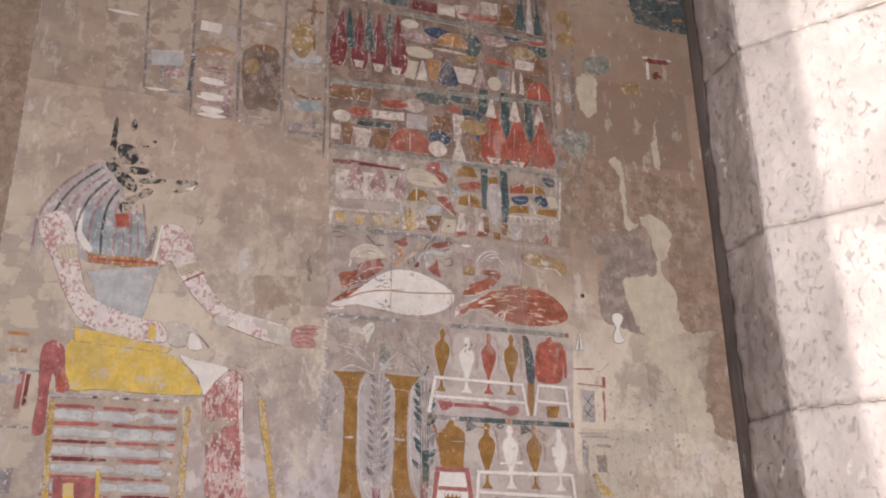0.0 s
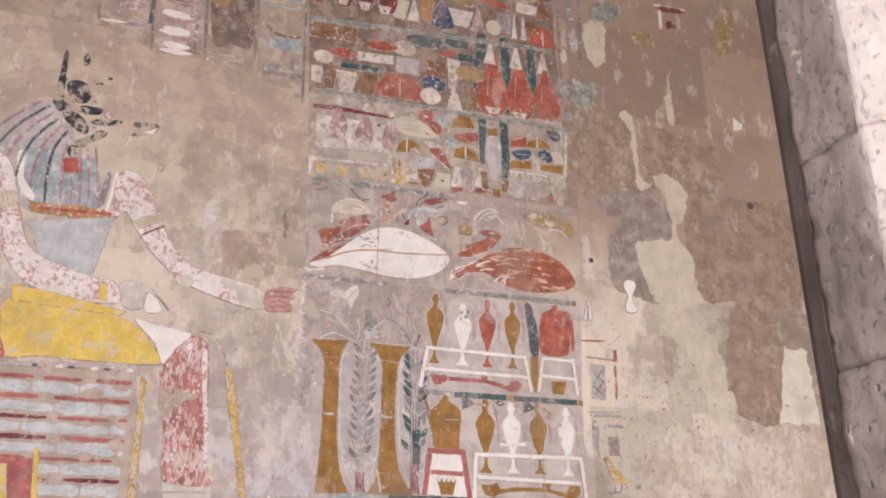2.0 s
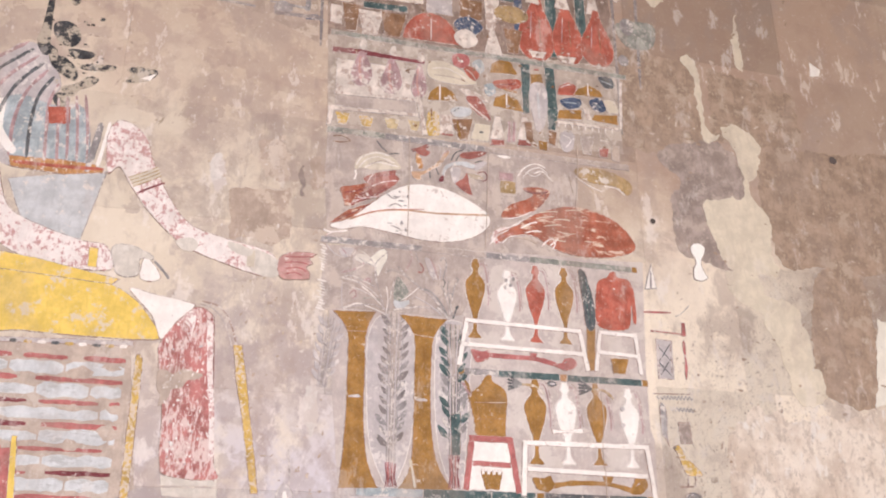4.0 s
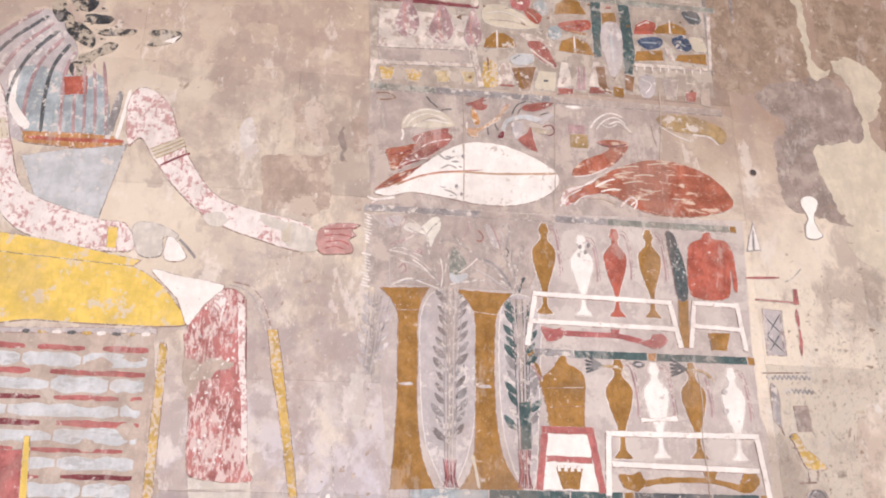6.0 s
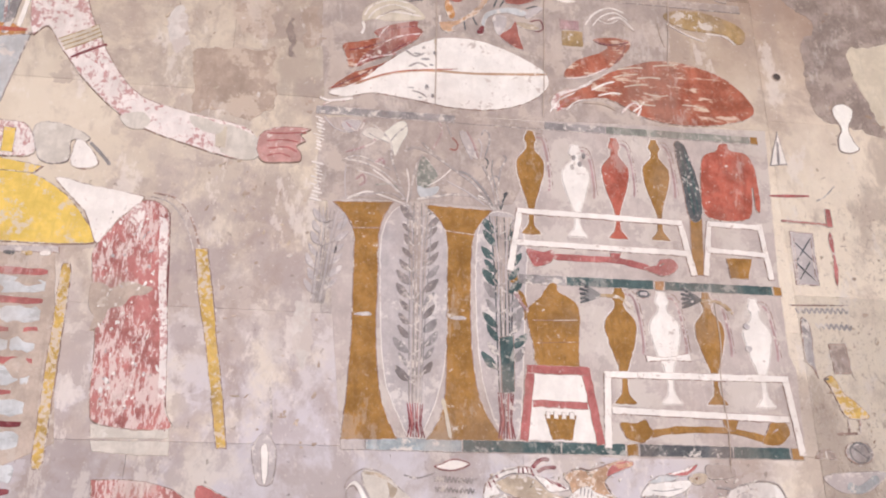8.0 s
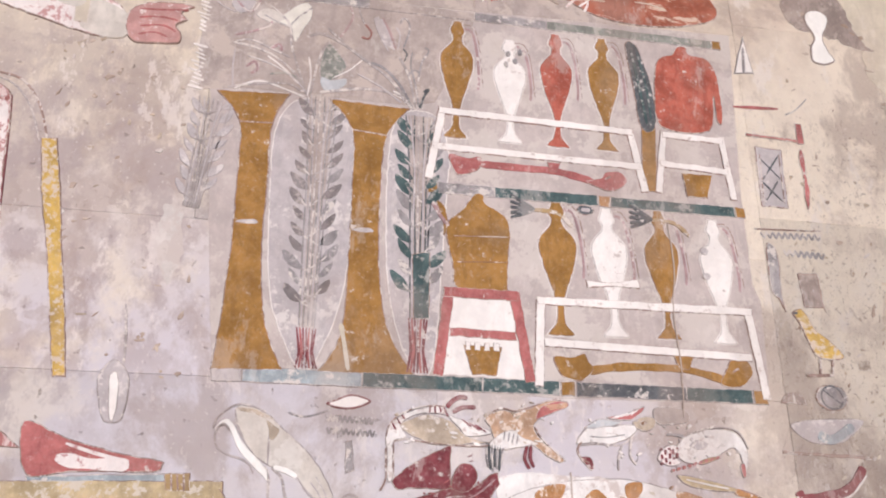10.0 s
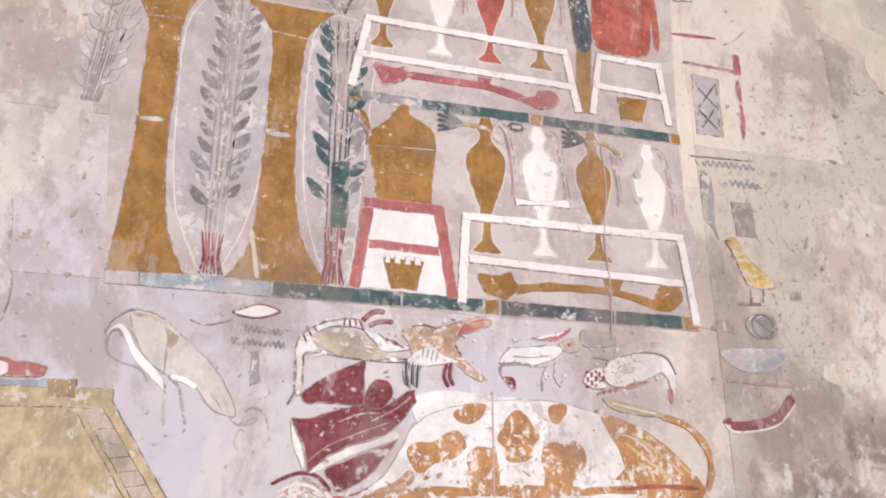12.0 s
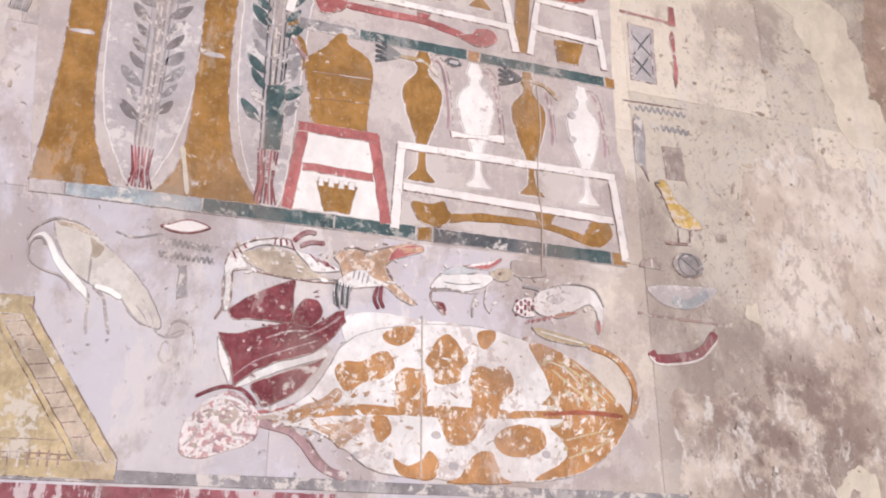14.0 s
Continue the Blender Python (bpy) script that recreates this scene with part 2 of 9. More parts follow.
FRONT, LEFT, RIGHT, LINTEL = -0.6, -1.6, 1.228, 4.6
slab("ground", (-60, -80, -0.3), (60, FRONT + 0.02, -0.02), SAND, "sunlit sandy court before the doorway", "ground")
slab("floor", (-4.0, FRONT + 0.02, -0.3), (6.0, WALL + 0.4, 0.0), FLOOR, "worn pale stone floor of the chapel", "floor")
slab("ceiling", (-4.0, 1.9, 5.3), (6.0, WALL + 0.4, 5.6), ROOM, "plain stone ceiling of the chapel", "ceiling")
slab("wall_west", (-4.3, 1.9, 0.0), (-4.0, WALL + 0.4, 5.6), ROOM, "plain stone side wall of the chapel")
slab("wall_east", (6.0, 1.9, 0.0), (6.3, WALL + 0.4, 5.6), ROOM, "plain stone side wall of the chapel")
# out of view; its front corner is placed to stop the sun on the jamb
slab("wall_front_left", (-4.3, FRONT, 0.0), (LEFT, 1.9, 5.6), ROOM, "thick stone wall beside the doorway, set unseen to bound the sun")
slab("wall_above_door", (LEFT, FRONT, LINTEL), (1.77, 1.9, 5.6), ROOM, "stone lintel over the doorway")
slab("wall_front_right", (1.77, FRONT, 0.0), (2.05, 1.826, 5.6), ROOM, "thick stone pier between the doorway and an assumed side opening")
slab("wall_above_side", (2.05, FRONT, LINTEL), (6.3, 1.9, 5.6), ROOM, "stone lintel over the assumed side opening")
slab("wall_side_end", (6.0, FRONT, 0.0), (6.3, 1.9, LINTEL), ROOM, "plain stone end wall of the portico")
painted_wall = slab("wall_painted", (-4.0, WALL + 0.02, 0.0), (6.0, WALL + 0.4, 5.3), MORTAR, "ancient limestone wall with worn painted relief, in large blocks")


# ---------------------------------------------------------------- low relief: drawn in x and z on the wall, carved a few millimetres proud
PALE = (0.66, 0.59, 0.55)
PAINT = {
    "gold": pigment("ochre_paint", (0.32, 0.155, 0.030), 0.10, PALE, 40, shade=0.28, old=0.7),
    "yellow": pigment("yellow_paint", (0.73, 0.51, 0.115), 0.30, (0.62, 0.52, 0.41), 26, shade=0.14, old=0.7),
    "white": pigment("white_paint", (0.80, 0.74, 0.71), 0.16, (0.52, 0.43, 0.40), 50, shade=0.08, old=0.6),
    "red": pigment("red_paint", (0.41, 0.095, 0.06), 0.16, PALE, 45),
    "rose": pigment("rose_red_paint", (0.42, 0.125, 0.12), 0.12, PALE, 40),
    "wine": pigment("wine_red_paint", (0.20, 0.034, 0.045), 0.20, PALE, 40),
    "meat": pigment("russet_paint", (0.36, 0.10, 0.055), 0.3, (0.66, 0.50, 0.40), 34, (0.45, 1, 1.6)),
    "teal": pigment("teal_paint", (0.055, 0.095, 0.098), 0.28, (0.38, 0.36, 0.34), 40),
    "slate": pigment("slate_paint", (0.085, 0.09, 0.10), 0.28, PALE, 50),
    "grey": pigment("grey_paint", (0.30, 0.27, 0.275), 0.35, PALE, 45),
    "mist": pigment("pale_lilac_paint", (0.475, 0.42, 0.425), 0.3, (0.66, 0.60, 0.58), 30, shade=0.15),
    "blue": pigment("blue_grey_paint", (0.36, 0.40, 0.43), 0.3, PALE, 35),
    "deep": pigment("deep_blue_paint", (0.05, 0.075, 0.14), 0.25, PALE, 40),
    "orange": pigment("orange_paint", (0.46, 0.22, 0.08), 0.36, (0.76, 0.68, 0.61), 62, (1, 1, 0.7)),
    "brown": pigment("brown_paint", (0.24, 0.12, 0.06), 0.25, PALE, 40),
    "olive": pigment("olive_paint", (0.38, 0.25, 0.115), 0.3, PALE, 40),
    "mauve": pigment("mauve_paint", (0.40, 0.25, 0.26), 0.35, PALE, 40),
    "black": pigment("black_paint", (0.028, 0.028, 0.035), 0.46, (0.50, 0.42, 0.34), 20),
    "skin": pigment("pink_flaked_paint", (0.77, 0.69, 0.67), 0.40, (0.47, 0.23, 0.225), 62, (1.1, 1, 0.9), 0.1, 0.8),
    "robe": pigment("red_striped_paint", (0.42, 0.15, 0.14), 0.50, (0.68, 0.54, 0.52), 120, (1.1, 1, 0.32), 0.3, 1.5),
    "tan": pigment("tan_wash", (0.50, 0.40, 0.31), 0.2, PALE, 40),
    "cream": pigment("repair_plaster", (0.60, 0.52, 0.42), 0.06, (0.52, 0.45, 0.37), 20, shade=0.1),
    "chalk": pigment("fresh_white_filler", (0.84, 0.80, 0.77), 0.03, (0.7, 0.64, 0.6), 30, shade=0.06),
    "loss": pigment("brown_bare_stone", (0.32, 0.25, 0.225), 0.3, (0.42, 0.34, 0.30), 22, shade=0.28),
    "umber": pigment("tan_bare_stone", (0.34, 0.24, 0.18), 0.3, (0.42, 0.325, 0.255), 18, shade=0.25),
    "band": pigment("faded_wine_band", (0.27, 0.075, 0.09), 0.40, (0.60, 0.50, 0.50), 50, (1.2, 1, 0.4)),
    "straw": pigment("straw_wash", (0.52, 0.40, 0.235), 0.36, (0.62, 0.55, 0.48), 34),
    "clay": pigment("clay_ground", (0.47, 0.375, 0.32), 0.25, (0.54, 0.46, 0.41), 20, shade=0.18),
    "bone": pigment("bone_filler", (0.72, 0.67, 0.60), 0.05, (0.6, 0.54, 0.48), 24, shade=0.08),
    "pearl": pigment("pale_blue_grey_paint", (0.50, 0.50, 0.52), 0.28, PALE, 30, shade=0.16),
    "dusk": pigment("mauve_grey_wash", (0.415, 0.34, 0.312), 0.4, (0.51, 0.425, 0.38), 14, shade=0.2),
    "smoke": pigment("dark_row_ground", (0.245, 0.168, 0.137), 0.40, (0.36, 0.27, 0.225), 16, shade=0.3),
    "milk": pigment("worn_white_paint", (0.78, 0.73, 0.71), 0.34, (0.55, 0.46, 0.43), 55, shade=0.14, old=1.3),
    "dull": pigment("dulled_white_paint", (0.67, 0.585, 0.535), 0.36, (0.40, 0.30, 0.26), 38, shade=0.2, old=1.4),
    "amber": pigment("flaked_yellow_paint", (0.56, 0.36, 0.09), 0.46, (0.60, 0.50, 0.42), 95),
    "ivory": pigment("ivory_wash", (0.60, 0.54, 0.49), 0.24, (0.66, 0.61, 0.57), 18, shade=0.14),
    "peach": pigment("apricot_paint", (0.50, 0.31, 0.20), 0.34, (0.70, 0.58, 0.50), 60),
    "brick": pigment("brick_red_paint", (0.33, 0.105, 0.085), 0.22, PALE, 50),
    "blush": pigment("blush_paint", (0.52, 0.28, 0.26), 0.30, (0.70, 0.60, 0.57), 60, shade=0.2),
    "stained": pigment("stained_plaster", (0.40, 0.305, 0.25), 0.44, (0.53, 0.43, 0.36), 14, shade=0.16),
    "pale": pigment("pale_plaster", (0.61, 0.55, 0.52), 0.52, (0.54, 0.46, 0.43), 22, shade=0.12),
    "mallow": pigment("mauve_wash", (0.48, 0.405, 0.385), 0.42, (0.57, 0.50, 0.465), 14, shade=0.12),
    "bark": pigment("dark_brown_smear", (0.20, 0.135, 0.11), 0.36, (0.33, 0.25, 0.21), 26, shade=0.3),
    "sky": pigment("pale_blue_stripe_paint", (0.57, 0.575, 0.595), 0.34, (0.42, 0.42, 0.43), 30, (0.5, 1, 1.5), 0.16),
    "haze": pigment("pale_row_ground", (0.40, 0.325, 0.28), 0.42, (0.52, 0.445, 0.39), 16, shade=0.2),
    "sage": pigment("sage_grey_paint", (0.25, 0.25, 0.225), 0.40, (0.44, 0.40, 0.36), 40),
    "ash": pigment("ash_grey_paint", (0.23, 0.195, 0.195), 0.40, (0.42, 0.36, 0.34), 60),
    "line": pigment("outline_red_brown", (0.31, 0.20, 0.17), 0.46, PALE, 60),
    "faint": pigment("outline_grey", (0.40, 0.345, 0.335), 0.44, PALE, 60),
    "glow": pigment("outline_white", (0.74, 0.68, 0.65), 0.25, (0.5, 0.42, 0.4), 60, shade=0.1),
}
WORDS = {"gold": "ochre", "mist": "pale lilac", "deep": "deep blue", "wine": "wine-red", "meat": "russet", "skin": "pink", "rose": "rose-red", "blue": "blue-grey", "robe": "red", "slate": "slate-grey", "amber": "flaked yellow", "milk": "worn white", "dull": "dulled white", "ash": "ash-grey", "brick": "brick-red", "peach": "apricot", "blush": "blush-pink", "smoke": "smoky brown", "dusk": "mauve-grey", "pearl": "pale blue-grey", "amber": "flaked yellow", "clay": "clay-coloured"}


def curve(pts, closed=True, n=5):
    """A smooth line through the points."""
    p = [Vector(q) for q in pts]
    out, last = [], len(p)
    for i in range(last if closed else last - 1):
        a, b, c, d = (p[(i + k) % last] if closed else p[min(max(i + k, 0), last - 1)] for k in (-1, 0, 1, 2))
        for s in range(n):
            t = s / n
            out.append(0.5 * (2 * b + (c - a) * t + (2 * a - 5 * b + 4 * c - d) * t * t + (3 * b - a - 3 * c + d) * t ** 3))
    if not closed:
        out.append(p[-1])
    return out


def turn_of(p):
    return sum(a.x * b.y - b.x * a.y for a, b in zip(p, p[1:] + p[:1]))


from mathutils.geometry import delaunay_2d_cdt

COUNT = [0]


def lift():
    """A hair's breadth that keeps crossing shapes out of one plane."""
    COUNT[0] += 1
    return (COUNT[0] * 37 % 101) * 4.5e-6


def inward(p, by):
    """The closed line drawn in by a small way."""
    out = []
    for a, b, c in zip(p[-1:] + p[:-1], p, p[1:] + p[:1]):
        d = (c - a).normalized()
        out.append(b + Vector((-d.y, d.x)) * by)
    return out


def by_hand(p, step=0.004, shake=0.0016):
    """The closed line as a brush would follow it."""
    out = []
    for a, b in zip(p, p[1:] + p[:1]):
        k = max(1, min(40, int((b - a).length / step)))
        out += [a.lerp(b, i / k) for i in range(k)]
    return [v + shake * Vector((noise.noise(Vector((v.x * 55, 3, v.y * 55))), noise.noise(Vector((v.x * 55, 8, v.y * 55))))) + 0.4 * shake * Vector((noise.noise(Vector((v.x * 190, 5, v.y * 190))), noise.noise(Vector((v.x * 190, 1, v.y * 190))))) for v in out]


def carve(bm, pts, h, mat=0, bevel=0.0009, rim_mat=None, rim=0.0, shake=0.0015):
    """A raised patch with a rounded edge and, where asked, a painted rim; it reaches into the wall."""
    p = [Vector(q) for q in pts]
    p = [a for a, b in zip(p, p[1:] + p[:1]) if (a - b).length > 1e-5]
    if turn_of(p) < 0:
        p.reverse()
    p = by_hand(p, 0.0042, shake)
    h = 0.6 * h + lift()
    out = mat if rim_mat is None else rim_mat
    rings = [(WALL + 0.006, p), (WALL - h * 0.45, p), (WALL - h, inward(p, bevel))]
    if rim:
        rings.append((WALL - h, inward(p, bevel + rim)))
    rings = [[bm.verts.new((v.x, y, v.y)) for v in ring] for y, ring in rings]
    for k, (a, b) in enumerate(zip(rings, rings[1:])):
        for i in range(len(a)):
            j = (i + 1) % len(a)
            bm.faces.new((a[i], a[j], b[j], b[i])).material_index = out
    # the face, filled cleanly even where the line crosses itself
    y = rings[-1][0].co.y
    flat = [Vector((v.co.x, v.co.z)) for v in rings[-1]]
    spots, _, tris, origin, _, _ = delaunay_2d_cdt(flat, [], [list(range(len(flat)))], 1, 1e-7)
    made = [rings[-1][o[0]] if o and o[0] < len(flat) else bm.verts.new((q.x, y, q.y)) for q, o in zip(spots, origin)]
    for t in tris:
        corner = [made[i] for i in t]
        if len(set(corner)) == 3 and bm.faces.get(corner) is None:
            bm.faces.new(corner).material_index = mat


def draw(bm, pts, w, h, mat=0, closed=False):
    """A painted line of uneven width."""
    p = [Vector(q) for q in pts]
    n = len(p)
    h = 0.6 * h + lift()
    sides = []
    for i in range(n):
        a, c = (p[i - 1] if (i or closed) else p[i]), (p[(i + 1) % n] if (i < n - 1 or closed) else p[i])
        d = (c - a)
        d = d.normalized() if d.length > 1e-7 else Vector((1, 0))
        k = w * 0.5 * (1 + 0.35 * noise.noise(Vector((p[i].x * 40, 0, p[i].y * 40))))
        if not closed and i in (0, n - 1):
            k *= 0.5
        o = Vector((-d.y, d.x)) * k
        sides.append([bm.verts.new((q.x, y, q.y)) for q, y in ((p[i] + o, WALL + 0.002), (p[i] + o * 0.9, WALL - h), (p[i] - o * 0.9, WALL - h), (p[i] - o, WALL + 0.002))])
    for i in range(n if closed else n - 1):
        a, b = sides[i], sides[(i + 1) % n]
        for k in range(3):
            bm.faces.new((a[k], b[k], b[k + 1], a[k + 1])).material_index = mat


def part(name, bm, materials, parent, label=""):
    bmesh.ops.recalc_face_normals(bm, faces=bm.faces)
    return mesh_object(name, bm, materials, parent, label)


def thing(name, label, category, group=""):
    return tagged(new(name), label, category, group)


def patch(name, pts, paint, parent=None, h=0.003, smooth=True, edge="", edge_w=0.003, label="", category="", group="", extra=()):
    """One raised painted shape with its rim; further lines (points, width, paint) are markings on it."""
    bm = bmesh.new()
    rim = curve(pts) if smooth else [Vector(q) for q in pts]
    mats = [PAINT[paint]] + ([PAINT[edge]] if edge else [])
    carve(bm, rim, h, 0, 0.0009, 1 if edge else None, edge_w * 0.38 if edge else 0.0)
    ob = part(name, bm, mats, parent, label)
    if category:
        tagged(ob, label, category, group)
    for line, w, colour in extra:
        bm = bmesh.new()
        draw(bm, curve(line, False), w, h + 0.0016)
        part("marking", bm, PAINT[colour], ob)
    return ob


def lines(name, strokes, parent=None, label="", category="", group="", h=0.0014):
    """Painted lines (points, width, paint), each a stroke of its own."""
    ob = parent or thing(name, label, category, group)
    for line, w, colour in strokes:
        bm = bmesh.new()
        draw(bm, curve(line, False), w, h)
        part(name if parent else "stroke", bm, PAINT[colour], ob)
    return ob


def bar(a, b, w):
    """The four corners of a straight bar."""
    a, b = Vector(a), Vector(b)
    d = (b - a).normalized()
    o = Vector((-d.y, d.x)) * w / 2
    return [a + o, b + o, b - o, a - o]


def ragged(a, b, w, rng, n=9, rough=0.22):
    """A bar with worn, uneven long edges and ends."""
    a, b = Vector(a), Vector(b)
    d = (b - a).normalized()
    o = Vector((-d.y, d.x)) * w / 2
    k = [i / (n - 1) for i in range(n)]
    up = [a.lerp(b, t) + o * (1 + rng.uniform(-rough, rough)) * (0.6 if t in (0, 1) else 1) for t in k]
    down = [a.lerp(b, t) - o * (1 + rng.uniform(-rough, rough)) * (0.6 if t in (0, 1) else 1) for t in k]
    return up + list(reversed(down))


AMPHORA = [(0, .62), (.03, .60), (.09, .26), (.20, .20), (.30, .34), (.45, .72), (.60, 1.0), (.70, .98), (.77, .62), (.81, .36), (.86, .30), (.90, .46), (.94, .40), (.97, .30), (1, .24)]
TALL_JAR = [(0, .38), (.05, .66), (.14, .90), (.30, 1.0), (.46, .90), (.64, .62), (.80, .36), (.92, .24), (1, .18)]


def silhouette(base, top, r, profile):
    a, b = Vector(base), Vector(top)
    up = b - a
    side = Vector((up.y, -up.x)).normalized() * r
    return [a + up * t + side * k for t, k in profile] + [a + up * t - side * k for t, k in reversed(profile)]


def jar(paint, base, top, r, profile=AMPHORA, edge="line", handle=0, group="jars on the painted stands", h=0.0036, note="footed jar"):
    ob = thing("jar_relief", f"{WORDS.get(paint, paint)} painted {note} in low relief on the wall", "relief", group)
    patch("halo", inward(list(reversed(curve(silhouette(base, top, r, profile), n=3))), 0.0015 if turn_of(curve(silhouette(base, top, r, profile), n=3)) > 0 else -0.0015), "glow", ob, h - 0.0014, False, label="thin white outline")
    patch("body", curve(silhouette(base, top, r, profile), n=3), paint, ob, h, False, edge, 0.0022)
    if handle:
        a, b = Vector(base), Vector(top)
        up, side = b - a, Vector(((b - a).y, -(b - a).x)).normalized() * r * handle
        lines("handle", [([a + up * .93, a + up * .93 + side * .8, a + up * .80 + side * 1.15, a + up * .55 + side * 1.35, a + up * .42 + side * 1.3], 0.0055, "mauve"),
                         ([a + up * .96, a + up * .97 + side * .9, a + up * .82 + side * 1.35, a + up * .45 + side * 1.6], 0.002, "line")], ob)
    return ob


def shapes_of(kind, X, Z, w, h):
    """Outline of a small painted offering in its box."""
    l, r, t, b = X - w / 2, X + w / 2, Z + h / 2, Z - h / 2
    if kind == "b":
        return [(X + w / 2 * math.cos(a), Z + h / 2 * math.sin(a)) for a in np.linspace(0, 6.283, 20)[:-1]]
    if kind == "d":
        return [(l, b)] + [(X - w / 2 * math.cos(a), b + h * math.sin(a)) for a in np.linspace(0.15, 2.99, 11)] + [(r, b)]
    if kind == "p":
        return [(l, t), (X - w * .38, Z), (X - w * .28, b), (X + w * .28, b), (X + w * .38, Z), (r, t)]
    if kind == "c":
        return [(X - w * .12, t), (X + w * .12, t), (r, b), (l, b)]
    if kind == "j":
        return curve(silhouette((X, b), (X, t), w / 2, TALL_JAR), n=2)
    if kind == "l":
        return curve([(l, Z), (X - w * .2, Z + h * .42), (X + w * .2, Z + h * .42), (r, Z), (X + w * .2, Z - h * .42), (X - w * .2, Z - h * .42)])
    return [(l, t), (r, t), (r, b), (l, b)]


NOUN = {"b": ("fruit_relief", "round fruit"), "d": ("loaf_relief", "domed loaf"), "p": ("cup_relief", "small cup"), "c": ("cone_relief", "tapering cone"),
        "j": ("jar_relief", "tall pointed jar"), "l": ("cut_relief", "pointed oval cut"), "q": ("box_relief", "box"), "s": ("slab_relief", "flat slab")}


def offering(kind, paint, box, h=0.0028, edge="line", noun="", name=""):
    X, Z, w, hh = box
    w, hh = w * 1.24, hh * 1.14
    h += 0.0 if kind == "q" else 0.0012
    k = random.uniform(-0.05, 0.05)
    pts = [(X + (x - X) * math.cos(k) - (z - Z) * math.sin(k), Z + (x - X) * math.sin(k) + (z - Z) * math.cos(k)) for x, z in shapes_of(kind, X, Z, w, hh)]
    n = NOUN[kind]
    extra = []
    if kind == "d":
        extra = [([(X, Z - hh * .45), (X, Z + hh * .3)], 0.004, "glow")]
    if kind == "j":
        extra = [([(X - w * .18, Z - hh * .2), (X - w * .12, Z + hh * .2)], 0.004, "mauve"), ([(X + w * .1, Z - hh * .25), (X + w * .08, Z + hh * .15)], 0.003, "brown")]
    return patch(name or n[0], pts, paint, None, h, False, edge, 0.0035, f"{WORDS.get(paint, paint)} painted {noun or n[1]} among stacked offerings on the wall", "relief", "stacked offerings", extra)


# ---------------------------------------------------------------- worn areas and repairs of the wall
def worn(name, pts, paint, label, h=0.0010, smooth=True):
    rim = curve(pts, n=6) if smooth else [Vector(q) for q in pts]
    rim = [v + Vector((noise.noise(Vector((v.x * 30, 1, v.y * 30))), noise.noise(Vector((v.x * 30, 7, v.y * 30))))) * 0.012 for v in by_hand(rim, 0.01, 0.004)]
    bm = bmesh.new()
    carve(bm, rim, h, shake=0.005)
    return tagged(part(name, bm, PAINT[paint], None), label, "repair" if paint in ("cream", "chalk") else "stone loss")


worn("stone_loss", [(1.818, 3.231), (2.027, 3.283), (2.122, 3.225), (2.146, 3.124), (2.146, 3.064), (1.966, 3.001), (1.991, 2.863), (2.052, 2.759), (1.895, 2.790), (1.836, 2.826), (1.826, 3.018), (1.879, 3.091), (1.800, 3.167)], "loss", "purple-brown patch of bare stone in the plaster")
worn("stone_loss", [(2.238, 3.264), (2.406, 3.298), (2.602, 3.300), (2.854, 3.303), (2.743, 2.839), (2.407, 2.807), (2.268, 2.794), (2.232, 2.909), (2.205, 3.062)], "umber", "brown weathered block face beside the repair", 0.0006)
worn("stone_loss", [(1.632, 3.625), (1.839, 3.634), (1.999, 3.597), (1.983, 3.384), (2.004, 3.280), (1.748, 3.199), (1.626, 3.286)], "umber", "brown patch of weathered stone in the plaster", 0.0006)
worn("stone_loss", [(2.400, 2.774), (2.590, 2.796), (2.573, 2.319), (2.355, 2.327), (2.335, 2.501)], "umber", "brown block face below the joint", 0.0006)
worn("repair_patch", [(2.076, 3.337), (2.144, 3.371), (2.234, 3.299), (2.206, 3.166), (2.165, 3.126), (2.180, 3.048), (2.232, 2.975), (2.220, 2.843), (2.241, 2.770), (2.149, 2.751), (2.032, 2.768), (1.991, 2.863), (1.957, 3.011), (2.074, 3.051), (2.132, 3.063), (2.140, 3.146), (2.116, 3.259)], "cream", "smooth cream repair plaster on the wall", 0.0016)
worn("repair_patch", [(2.018, 2.748), (2.139, 2.755), (2.160, 2.680), (2.261, 2.657), (2.275, 2.567), (2.203, 2.551), (2.137, 2.606), (2.037, 2.655)], "cream", "smooth cream repair plaster on the wall", 0.0012)
worn("repair_patch", [(2.146, 2.597), (2.268, 2.648), (2.309, 2.559), (2.326, 2.451), (2.309, 2.343), (2.340, 2.303), (2.263, 2.291), (2.218, 2.372), (2.178, 2.506)], "cream", "smooth cream repair plaster on the wall", 0.0016)
worn("repair_patch", [(1.972, 3.662), (2.005, 3.611), (2.009, 3.461), (2.015, 3.329), (2.067, 3.319), (2.021, 3.275), (1.993, 3.302), (1.982, 3.433), (1.976, 3.568), (1.933, 3.637)], "cream", "thin strip of cream repair plaster", 0.0012)
worn("repair_patch", [(2.213, 3.911), (2.212, 3.776), (2.217, 3.645), (2.185, 3.645), (2.182, 3.771)], "cream", "thin strip of cream repair plaster", 0.0012)
worn("repair_patch", [(2.627, 2.624), (2.740, 2.616), (2.755, 2.302), (2.554, 2.295)], "bone", "smooth square patch of pale repair plaster", 0.0016, False)
worn("repair_patch", [(2.146, 2.614), (2.273, 2.631), (2.289, 2.539), (2.317, 2.432), (2.352, 2.387), (2.345, 2.302), (2.245, 2.289), (2.212, 2.389), (2.174, 2.513)], "cream", "smooth cream repair plaster on the wall", 0.0016)
worn("repair_patch", [(2.088, 1.580), (2.187, 1.626), (2.269, 1.567), (2.198, 1.494), (2.053, 1.529)], "cream", "smooth cream repair plaster on the wall", 0.0016)
